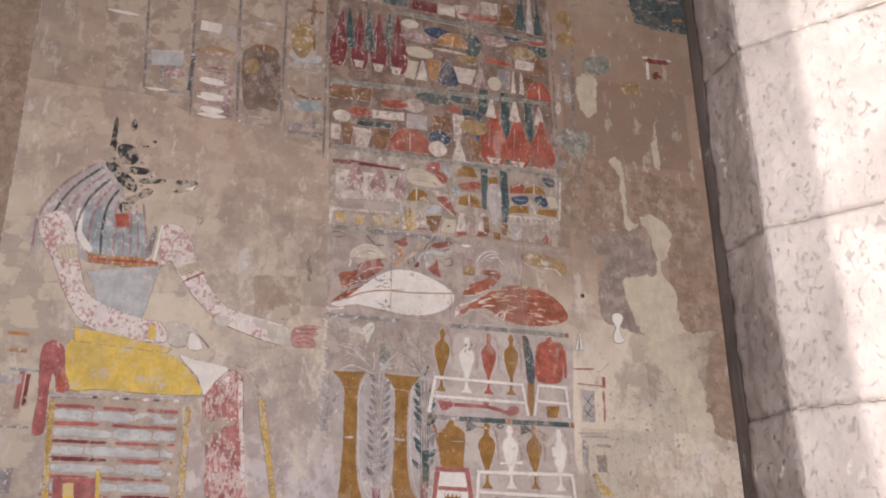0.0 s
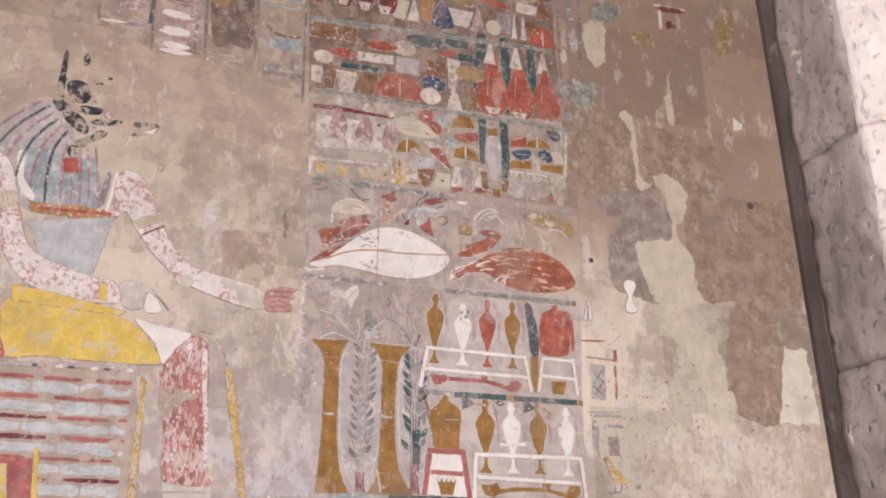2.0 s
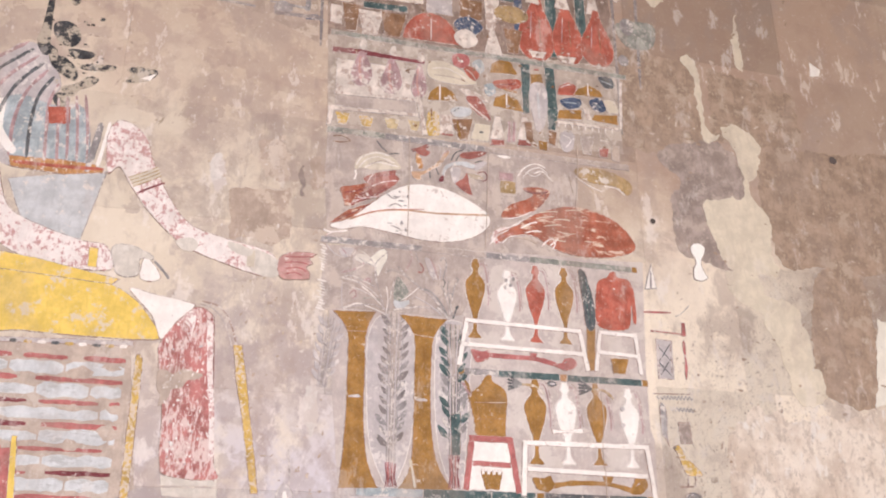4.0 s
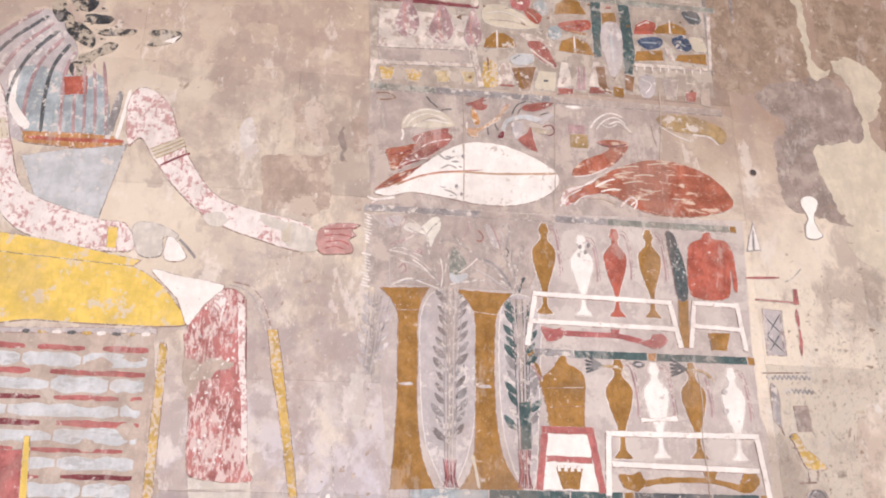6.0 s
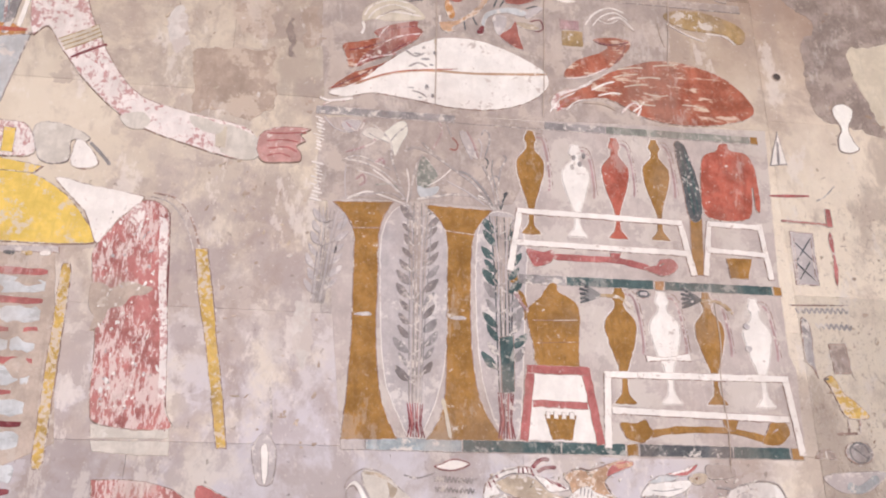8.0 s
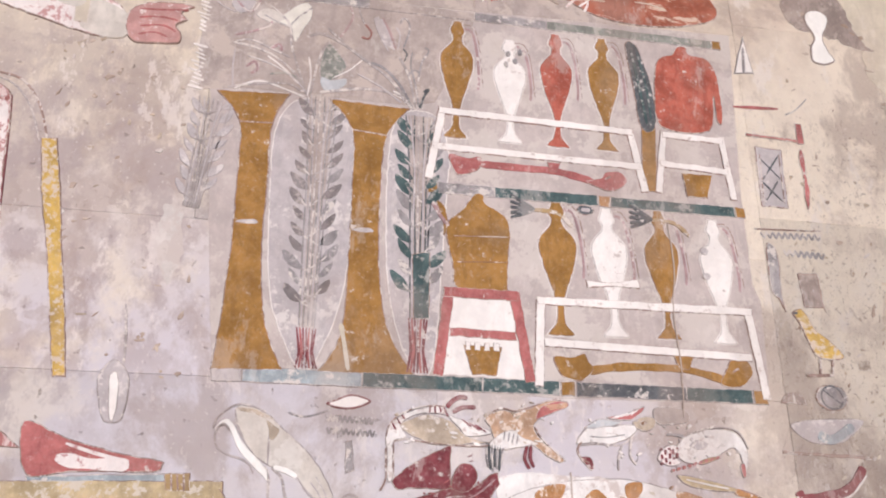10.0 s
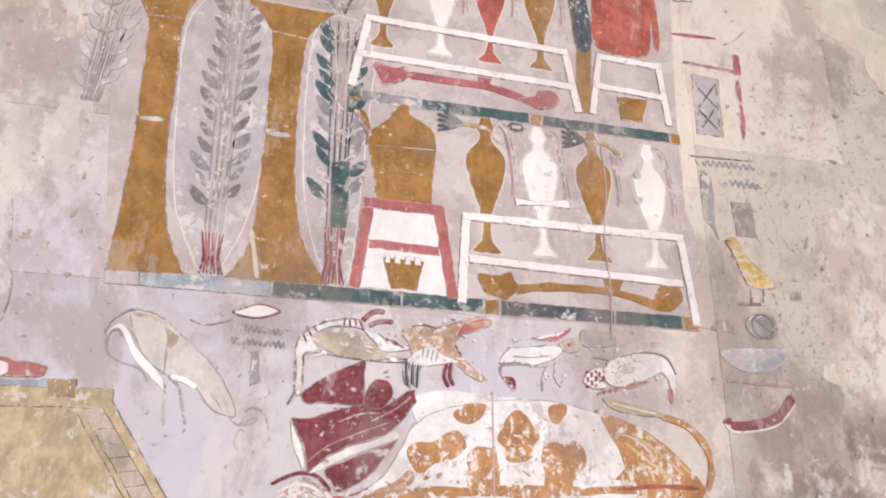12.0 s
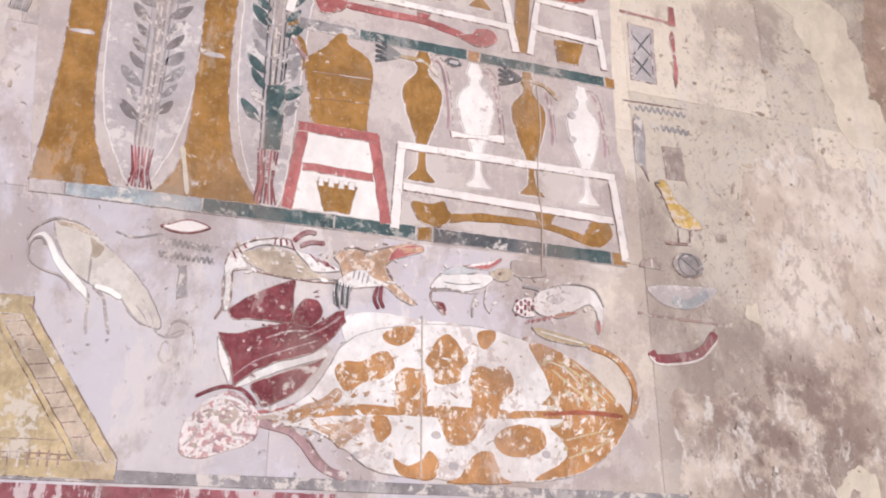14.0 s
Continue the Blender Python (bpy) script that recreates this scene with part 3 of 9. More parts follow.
worn("repair_patch", [(1.914, 1.881), (1.997, 1.918), (2.019, 1.892), (1.972, 1.848), (1.922, 1.854)], "cream", "small cream repair in the bare stone", 0.0012)
worn("repair_patch", [(1.782, 4.085), (1.894, 4.106), (1.872, 3.903), (1.809, 3.892)], "cream", "small cream repair on the wall", 0.0012)
worn("stone_loss", [(0.148, 3.872), (0.208, 3.938), (0.285, 3.935), (0.306, 3.783), (0.303, 3.672), (0.214, 3.633), (0.161, 3.653), (0.162, 3.757)], "loss", "dark brown stain between sign columns", 0.0016, False)

worn("plaster_stain", [(0.270, 2.854), (0.323, 2.874), (0.396, 2.873), (0.458, 2.882), (0.470, 2.712), (0.411, 2.688), (0.337, 2.696), (0.286, 2.698)], "stained", "soft brown stain on the plaster between arm and offerings", 0.0004, False)
worn("plaster_stain", [(0.355, 3.045), (0.423, 3.045), (0.449, 2.983), (0.447, 2.912), (0.394, 2.914), (0.358, 2.957)], "stained", "soft brown stain on the plaster between arm and offerings", 0.0004)
worn("plaster_stain", [(0.483, 2.968), (0.501, 2.966), (0.506, 2.876), (0.494, 2.871)], "loss", "narrow dark loss in the plaster", 0.0005)
worn("plaster_stain", [(0.518, 3.007), (0.557, 3.018), (0.564, 2.905), (0.529, 2.892)], "stained", "soft brown stain on the plaster between arm and offerings", 0.0004, False)
worn("plaster_stain", [(0.542, 2.235), (0.574, 2.244), (0.586, 2.142), (0.559, 2.101)], "pale", "pale scuffed patch of plaster beside the flared stands", 0.0004)
worn("plaster_stain", [(0.207, 2.960), (0.242, 2.974), (0.256, 2.885), (0.230, 2.852), (0.211, 2.898)], "pale", "pale scuffed patch of plaster above the arm", 0.0004)
# cramp of white filler, and drill holes
patch("wall_cramp", [(1.885, 2.839), (1.914, 2.853), (1.941, 2.841), (1.939, 2.815), (1.921, 2.776), (1.931, 2.740), (1.941, 2.720), (1.914, 2.705), (1.885, 2.711), (1.885, 2.744), (1.898, 2.778), (1.885, 2.810)], "chalk", None, 0.004, True, "loss", 0.006, "dumbbell-shaped white filler set in the stone wall", "repair")
def drill_hole(pts, r):
    """A worn rim round a shallow disc, coloured dark for the hole's shade."""
    (cx, cz), = pts
    bm = bmesh.new()
    prev = None
    for y, k, m in ((WALL + 0.004, 1.3, 0), (WALL - 0.0026, 1.15, 0), (WALL - 0.0034, 1.0, 0), (WALL - 0.0022, 0.86, 1)):
        ring = [bm.verts.new((cx + r * k * (1 + 0.15 * noise.noise(Vector((i, r * 90, 2)))) * math.cos(i * 0.3927), y, cz + r * k * math.sin(i * 0.3927))) for i in range(16)]
        if prev:
            for i in range(16):
                bm.faces.new((prev[i], prev[(i + 1) % 16], ring[(i + 1) % 16], ring[i])).material_index = m
        prev = ring
    bm.faces.new(prev).material_index = 1
    tagged(part("drill_hole", bm, [PAINT["umber"], DARK_STRIP], None), "dark round hole drilled in the stone", "hole")


drill_hole([(2.560, 3.275)], 0.017)
drill_hole([(1.744, 2.918)], 0.010)
patch("stone_chip", [(2.537, 3.730), (2.582, 3.700), (2.571, 3.669), (2.529, 3.662)], "chalk", None, 0.002, False, "", 0.002, "white chip in the brown stone", "chip")

# left border of the scene
patch("border_band", [(-1.5, 2.75), (-0.69, 2.75), (-0.70, 3.3), (-0.72, 3.8), (-0.73, 4.6), (-1.5, 4.6)], "umber", None, 0.002, False, "faint", 0.006, "plain brown vertical border of the painted scene", "border")

# ---------------------------------------------------------------- the seated figure and its seat (plain painted shapes)
def seated_figure():
    """The seated figure as flat painted shapes in one mesh."""
    bm, mats = bmesh.new(), []

    def slot(c):
        if PAINT[c] not in mats:
            mats.append(PAINT[c])
        return mats.index(PAINT[c])

    def s(pts, c, h=0.003, edge="line", smooth=True, w=0.0035):
        rim = curve(pts) if smooth else [Vector(q) for q in pts]
        carve(bm, rim, h, slot(c), 0.0009, slot(edge) if edge else None, w * 0.5 if edge else 0.0)

    def l(pts, w, c, h=0.0045):
        draw(bm, curve(pts, False), w, h, slot(c))

    # wig, chest and collar
    s([(-0.587, 2.885), (-0.593, 2.979), (-0.563, 3.093), (-0.485, 3.203), (-0.400, 3.293), (-0.331, 3.264), (-0.273, 3.157), (-0.305, 3.065), (-0.303, 2.966), (-0.279, 2.868), (-0.394, 2.860), (-0.469, 2.946), (-0.532, 3.023), (-0.557, 2.984), (-0.553, 2.889)], "mist", 0.002, "faint")
    s([(-0.443, 3.059), (-0.385, 3.104), (-0.285, 3.080), (-0.191, 3.079), (-0.159, 2.881), (-0.290, 2.866), (-0.377, 2.885), (-0.427, 2.976)], "blue", 0.0025, "faint")
    for k in range(7):
        a = k / 6
        l([Vector(p).lerp(Vector(q), a) for p, q in zip([(-0.581, 2.898), (-0.576, 3.042), (-0.503, 3.183), (-0.389, 3.294)], [(-0.281, 2.884), (-0.291, 2.992), (-0.297, 3.086), (-0.279, 3.156)])], 0.011, "slate" if k % 2 else "mauve")
    for x in (0.0, 0.33, 0.66, 1.0):
        l([Vector(p).lerp(Vector(q), x) for p, q in zip([(-0.273, 3.106), (-0.259, 2.996), (-0.246, 2.888)], [(-0.197, 3.129), (-0.174, 3.007), (-0.161, 2.898)])], 0.009, "mauve")
    s([(-0.444, 3.066), (-0.419, 3.070), (-0.410, 2.978), (-0.364, 2.916), (-0.378, 2.895), (-0.424, 2.952)], "white", 0.0042, "")
    s([(-0.299, 3.070), (-0.235, 3.079), (-0.228, 3.020), (-0.287, 3.012)], "red", 0.0048, "", False)
    s([(-0.371, 2.815), (-0.255, 2.842), (-0.097, 2.873), (-0.122, 2.746), (-0.145, 2.623), (-0.237, 2.652), (-0.312, 2.686)], "pearl", 0.003, "faint", False)
    s([(-0.381, 2.890), (-0.240, 2.896), (-0.139, 2.893), (-0.096, 2.864), (-0.223, 2.845), (-0.372, 2.853)], "orange", 0.0045, "line", False)
    l([(-0.364, 2.870), (-0.248, 2.871), (-0.108, 2.877)], 0.012, "red", 0.0052)
    l([(-0.137, 3.036), (-0.148, 2.936), (-0.157, 2.862)], 0.02, "grey")
    l([(-0.112, 3.044), (-0.120, 2.963), (-0.129, 2.884)], 0.012, "white")
    # near arm and far arm
    s([(-0.573, 2.982), (-0.554, 3.033), (-0.496, 3.060), (-0.454, 3.021), (-0.426, 2.940), (-0.395, 2.836), (-0.350, 2.724), (-0.254, 2.675), (-0.135, 2.640), (-0.066, 2.630), (-0.041, 2.559), (-0.120, 2.548), (-0.250, 2.564), (-0.359, 2.609), (-0.439, 2.715), (-0.500, 2.848), (-0.546, 2.913)], "skin", 0.005)
    s([(-0.115, 2.994), (-0.090, 3.052), (-0.045, 3.047), (0.004, 3.003), (0.035, 2.920), (0.090, 2.815), (0.165, 2.726), (0.281, 2.689), (0.420, 2.654), (0.416, 2.577), (0.283, 2.604), (0.149, 2.654), (0.049, 2.739), (-0.022, 2.828), (-0.064, 2.891), (-0.097, 2.868)], "skin", 0.005)
    s([(-0.501, 2.909), (-0.428, 2.927), (-0.411, 2.862), (-0.479, 2.850)], "cream", 0.0062, "", False)
    for k in range(6):
        l([Vector(p).lerp(Vector(q), k / 5) for p, q in zip([(-0.496, 2.905), (-0.475, 2.851)], [(-0.428, 2.923), (-0.411, 2.862)])], 0.003, "olive", 0.0070)
    s([(-0.036, 2.861), (0.048, 2.906), (0.060, 2.876), (-0.016, 2.828)], "cream", 0.0062, "", False)
    for k in range(4):
        l([Vector(p).lerp(Vector(q), k / 3) for p, q in zip([(-0.036, 2.858), (0.008, 2.882), (0.048, 2.906)], [(-0.018, 2.830), (0.023, 2.852), (0.060, 2.876)])], 0.003, "olive", 0.0070)
    l([(-0.001, 2.811), (0.036, 2.834), (0.073, 2.854)], 0.007, "wine", 0.0068)
    s([(-0.115, 2.621), (-0.086, 2.619), (-0.083, 2.555), (-0.112, 2.557)], "yellow", 0.0058, "line", False)
    s([(0.338, 2.663), (0.367, 2.659), (0.369, 2.600), (0.342, 2.603)], "cream", 0.0055, "line", False)
    s([(0.436, 2.636), (0.460, 2.660), (0.510, 2.671), (0.556, 2.667), (0.534, 2.651), (0.545, 2.634), (0.527, 2.620), (0.537, 2.602), (0.534, 2.580), (0.493, 2.574), (0.453, 2.574), (0.437, 2.595)], "blush", 0.0052)
    for q in ([(0.351, 2.663), (0.433, 2.636), (0.434, 2.579), (0.356, 2.591)], [(0.128, 2.668), (0.173, 2.682), (0.195, 2.657), (0.178, 2.637), (0.144, 2.641)], [(0.282, 2.681), (0.354, 2.662), (0.345, 2.636), (0.293, 2.651)]):
        s(q, "ivory", 0.0056, "")
    for p in ([(0.457, 2.648), (0.501, 2.651), (0.546, 2.657)], [(0.458, 2.628), (0.494, 2.634), (0.529, 2.630)], [(0.462, 2.609), (0.503, 2.615), (0.527, 2.604)], [(0.460, 2.590), (0.489, 2.598), (0.513, 2.590)]):
        l(p, 0.004, "rose", 0.0062)
    s([(-0.052, 2.626), (-0.005, 2.640), (0.036, 2.627), (0.069, 2.610), (0.064, 2.597), (0.032, 2.595), (0.032, 2.545), (-0.027, 2.544)], "ivory", 0.0052, "faint")
    s([(0.040, 2.595), (0.059, 2.600), (0.098, 2.549), (0.079, 2.529), (0.039, 2.537)], "white", 0.0056)
    l([(0.071, 2.597), (0.100, 2.568), (0.122, 2.542)], 0.008, "grey")
    # kilt, apron, robe
    s([(-0.384, 2.589), (-0.252, 2.573), (-0.120, 2.548), (-0.016, 2.529), (-0.035, 2.509), (-0.141, 2.515), (-0.376, 2.531)], "yellow", 0.0052, "line", False)
    s([(-0.389, 2.539), (-0.248, 2.544), (-0.057, 2.517), (0.033, 2.472), (0.085, 2.415), (0.112, 2.354), (-0.121, 2.348), (-0.263, 2.352), (-0.365, 2.345), (-0.393, 2.429)], "yellow", 0.0046)
    s([(0.013, 2.503), (0.097, 2.490), (0.185, 2.476), (0.205, 2.462), (0.161, 2.414), (0.120, 2.353), (0.084, 2.425)], "white", 0.0046)
    s([(0.115, 2.338), (0.149, 2.399), (0.201, 2.459), (0.243, 2.455), (0.265, 2.419), (0.275, 2.287), (0.285, 2.146), (0.301, 2.012), (0.312, 1.963), (0.180, 1.968), (0.153, 2.009), (0.145, 2.142), (0.121, 2.280)], "robe", 0.005)
    s([(0.121, 2.260), (0.144, 2.266), (0.165, 2.256), (0.190, 2.272), (0.230, 2.265), (0.248, 2.258), (0.233, 2.244), (0.206, 2.237), (0.192, 2.216), (0.166, 2.209), (0.161, 2.191), (0.149, 2.170), (0.133, 2.162), (0.137, 2.192), (0.125, 2.210)], "clay", 0.0060, "")
    s([(0.187, 2.447), (0.216, 2.440), (0.210, 2.403), (0.204, 2.364), (0.193, 2.399), (0.181, 2.415)], "skin", 0.0058, "")
    s([(0.241, 2.425), (0.262, 2.420), (0.273, 2.283), (0.290, 2.152), (0.301, 2.025), (0.285, 2.025), (0.274, 2.152), (0.256, 2.282)], "skin", 0.0058, "", False)
    l([(0.262, 2.434), (0.274, 2.287), (0.286, 2.119), (0.306, 1.960)], 0.006, "wine")
    l([(0.240, 2.433), (0.251, 2.286), (0.264, 2.118)], 0.005, "wine")
    s([(0.162, 1.970), (0.314, 1.967), (0.315, 1.945), (0.166, 1.943)], "ivory", 0.0042, "", False)
    s([(0.167, 1.939), (0.317, 1.940), (0.318, 1.912), (0.256, 1.912), (0.172, 1.917)], "ivory", 0.0030, "", False)
    # what is left of the head: dark flakes
    rng = random.Random(3)
    for pts in ([(-0.360, 3.363), (-0.355, 3.498), (-0.341, 3.495), (-0.334, 3.367), (-0.328, 3.289), (-0.342, 3.266), (-0.367, 3.304)],
                [(-0.329, 3.367), (-0.301, 3.391), (-0.259, 3.378), (-0.240, 3.333), (-0.262, 3.298), (-0.306, 3.313)],
                [(-0.366, 3.299), (-0.324, 3.294), (-0.303, 3.271), (-0.341, 3.253)],
                [(-0.324, 3.258), (-0.275, 3.254), (-0.236, 3.216), (-0.236, 3.174), (-0.275, 3.190), (-0.310, 3.218)],
                [(-0.270, 3.149), (-0.232, 3.165), (-0.201, 3.195), (-0.167, 3.194), (-0.183, 3.163), (-0.219, 3.143), (-0.235, 3.118), (-0.262, 3.125)],
                [(-0.293, 3.111), (-0.267, 3.127), (-0.241, 3.110), (-0.246, 3.082), (-0.273, 3.073)],
                [(-0.270, 3.289), (-0.194, 3.287), (-0.204, 3.262), (-0.253, 3.260)],
                [(-0.224, 3.238), (-0.128, 3.249), (-0.133, 3.230), (-0.212, 3.219)],
                [(-0.089, 3.244), (-0.050, 3.257), (0.008, 3.250), (-0.018, 3.212), (-0.084, 3.195), (-0.074, 3.225)],
                [(-0.290, 3.481), (-0.276, 3.517), (-0.262, 3.475), (-0.278, 3.456)]):
        s(pts, "black", 0.0034, "")
    for k in range(46):
        x, z = rng.uniform(-0.34, -0.162), rng.uniform(3.15, 3.425)
        s(shapes_of("q", x, z, rng.uniform(0.003, 0.015), rng.uniform(0.002, 0.007)), "black", 0.003, "", False)
    s([(-0.045, 3.213), (0.007, 3.244), (-0.013, 3.212)], "white", 0.0042, "", False)
    ob = part("figure_relief", bm, mats, None)
    return tagged(ob, "flaked painted seated figure with pink arms and yellow kilt", "relief")


seated_figure()

# striped block seat
seat = thing("seat_relief", "painted block seat with red and blue-grey feather stripes", "relief")
patch("field", [(-0.420, 2.316), (0.038, 2.337), (0.099, 1.932), (-0.325, 1.712), (-0.347, 1.712)], "clay", seat, 0.0012, False, "", label="tan ground of the seat")
TL, TR = Vector([(-0.420, 2.321)][0]), Vector([(0.044, 2.326)][0])
rng = random.Random(8)
for k in range(9):
    z = 2.254 - k * 0.0637
    for c, dz, w in (("sky", 0.0, 0.035), ("rose", 0.031, 0.015)):
        x = TL.x + 0.01
        while x < TR.x - 0.02:
            d = rng.uniform(0.10, 0.26)
            e = min(x + d, TR.x - 0.012)
            patch("stripe", ragged((x, z + dz + rng.uniform(-.001, .001)), (e, z + dz + rng.uniform(-.002, .001)), w * rng.uniform(0.75, 1.1), rng), "wine" if c == "rose" and rng.random() < 0.35 else c, seat, 0.0026 if c == "rose" else 0.002, False)
            x = e + (rng.uniform(0.02, 0.05) if c == "rose" else 0.004)
patch("border", ragged(*[(0.067, 2.307), (0.074, 1.880)], 0.024, rng, 24, 0.06), "amber", seat, 0.0036, False, "line", label="yellow seat border")
patch("border", ragged(*[(-0.419, 2.310), (-0.368, 1.730)], 0.024, rng, 24, 0.06), "amber", seat, 0.0036, False, "line", label="yellow seat border")
for p in [(-0.082, 2.240), (-0.090, 2.144), (-0.003, 2.263), (0.039, 2.143), (-0.083, 2.040), (0.013, 2.080)]:
    w, h = rng.uniform(0.05, 0.10), rng.uniform(0.02, 0.05)
    patch("bare_spot", [(p[0] + w * rng.uniform(.3, .55) * math.cos(a), p[1] + h * rng.uniform(.3, .6) * math.sin(a)) for a in np.linspace(0, 6.283, 14)[:-1]], "clay", seat, 0.0031, True, label="bare tan loss across the stripes")
for k in range(9):
    p = TL.lerp(TR, 0.3 + k * 0.078)
    patch("inlay", ragged(p, p + Vector((0.022, 0)), 0.011, rng, 4), ("slate", "amber", "white")[k % 3], seat, 0.0044, False)
patch("top_rail", bar(*[(-0.432, 2.320), (0.047, 2.337)], 0.016), "mist", seat, 0.0034, False, "line")
patch("corner_panel", [(-0.339, 2.007), (-0.300, 2.012), (-0.278, 1.878), (-0.317, 1.877)], "yellow", seat, 0.0036, False, "line")
patch("corner_panel", [(-0.372, 2.025), (-0.220, 2.030), (-0.194, 1.808), (-0.354, 1.805)], "rose", seat, 0.0032, False, "line")
patch("corner_border", [(-0.232, 2.062), (-0.216, 2.063), (-0.186, 1.808), (-0.209, 1.808)], "yellow", seat, 0.0040, False, "line")
patch("backrest", [(-0.485, 2.487), (-0.463, 2.524), (-0.431, 2.527), (-0.398, 2.490), (-0.373, 2.345), (-0.403, 2.339), (-0.429, 2.405), (-0.432, 2.320), (-0.427, 2.185), (-0.468, 2.183), (-0.470, 2.318)], "rose", seat, 0.004, True, "line")
patch("cushion", [(-0.413, 2.428), (-0.386, 2.408), (-0.365, 2.345), (-0.411, 2.338)], "red", seat, 0.0045, True, "line")
# yellow strap hanging before the knees, a staff
patch("strap_relief", [(0.324, 2.354), (0.351, 2.356), (0.373, 2.254), (0.390, 2.155), (0.413, 2.037), (0.430, 1.929), (0.408, 1.928), (0.387, 2.036), (0.364, 2.154), (0.340, 2.253)], "amber", None, 0.004, False, "line", 0.003, "flaked yellow painted strap hanging before the robe", "relief")
lines("strap_edge_relief", [([(0.224, 2.481), (0.274, 2.469), (0.311, 2.422), (0.336, 2.348)], 0.004, "line"), ([(0.218, 2.472), (0.261, 2.459), (0.297, 2.414), (0.322, 2.348)], 0.003, "faint")], None, "thin painted lines above the yellow strap", "relief")
# small marks left of the seat
for box, c in (((-0.572, 2.546, 0.058, 0.011), "orange"), ((-0.562, 2.481, 0.050, 0.011), "orange"), ((-0.527, 2.409, 0.096, 0.010), "blue"), ((-0.534, 2.334, 0.015, 0.123), "rose"), ((-0.512, 2.336, 0.011, 0.102), "wine"), ((-0.550, 2.199, 0.112, 0.008), "grey"), ((-0.579, 2.373, 0.075, 0.033), "mist"), ((-0.528, 2.011, 0.033, 0.074), "grey")):
    offering("q", c, box, 0.0022, "", "sign", "sign_relief")

# darkened grounds behind the rows of offerings
for pts, c, label in (([(0.567, 3.117), (0.565, 2.953), (0.585, 2.727), (1.113, 2.737), (1.433, 2.747), (1.469, 3.127), (1.156, 3.118), (0.846, 3.132)], "dusk", "mauve-grey washed ground of the meat row"),
                      ([(0.549, 3.500), (1.663, 3.556), (1.650, 3.177), (0.567, 3.123)], "haze", "grey washed ground of a row of offerings"),
                      ([(0.531, 3.872), (1.635, 3.927), (1.663, 3.556), (0.549, 3.500)], "smoke", "grey washed ground of a row of offerings"),
                      ([(0.496, 4.419), (1.647, 4.685), (1.635, 4.276), (1.635, 3.927), (0.531, 3.869)], "smoke", "grey washed ground of a row of offerings"),
                      ([(-0.486, 4.192), (-0.130, 4.274), (-0.047, 3.578), (-0.248, 3.640), (-0.415, 3.652)], "stained", "worn grey ground of a sign column"), ([(-0.105, 4.280), (0.080, 4.322), (0.133, 3.574), (-0.046, 3.564)], "stained", "worn grey ground of a sign column"),
                      ([(0.100, 4.327), (0.281, 4.369), (0.327, 3.541), (0.148, 3.568)], "stained", "worn grey ground of a sign column"), ([(0.308, 4.375), (0.468, 4.412), (0.518, 3.458), (0.345, 3.530)], "stained", "worn grey ground of a sign column")):
    patch("ground_wash", pts, c, None, 0.0006, False, "", 0.002, label, "relief", "washed grounds")

patch("ground_wash", [(0.581, 2.691), (1.030, 2.734), (1.689, 2.754), (1.666, 2.373), (1.663, 2.108), (1.657, 1.933), (1.246, 1.928), (0.843, 1.945), (0.655, 1.951), (0.626, 2.211), (0.603, 2.485)], "mallow", None, 0.0003, False, "", 0.002, "mauve washed ground behind stands and jars", "relief", "washed grounds")

# ---------------------------------------------------------------- tall columns and plants
def column(left, right, note):
    """A flared stand: left and right edges from top to foot."""
    rim = curve(left, False) + list(reversed(curve(right, False)))
    ob = thing("column_relief", "tall flared ochre stand in low painted relief", "relief", "flared ochre stands")
    patch("shaft", rim, "gold", ob, 0.0042, False, "line", 0.003)
    (x0, z0), (x1, z1) = left[2], right[2]
    patch("patch", [(x0 + .004, note + .006), (x0 + .02, note + .003), (x1 - .012, note + .005), (x1 - .020, note + .014), (x0 + .016, note + .012)], "mist", ob, 0.0046, True, label="small pale chip at the block joint")
    lines("ring", [([left[1], right[1]], 0.003, "line")], ob, h=0.0048)
    return ob


column([(0.614, 2.487), (0.660, 2.424), (0.666, 2.304), (0.666, 2.159), (0.659, 2.021), (0.653, 1.952)], [(0.753, 2.495), (0.723, 2.427), (0.722, 2.306), (0.722, 2.161), (0.738, 2.037), (0.772, 1.955)], 2.215)
column([(0.822, 2.492), (0.870, 2.429), (0.874, 2.313), (0.873, 2.166), (0.866, 2.026), (0.829, 1.956)], [(0.983, 2.488), (0.939, 2.423), (0.930, 2.315), (0.930, 2.168), (0.948, 2.042), (0.999, 1.954)], 2.215)
patch("foot_relief", [(0.831, 1.958), (0.846, 1.975), (0.860, 1.997), (0.877, 2.004), (0.886, 1.956)], "gold", None, 0.004, False, "line", 0.0025, "low ochre foot between the flared stands", "relief")


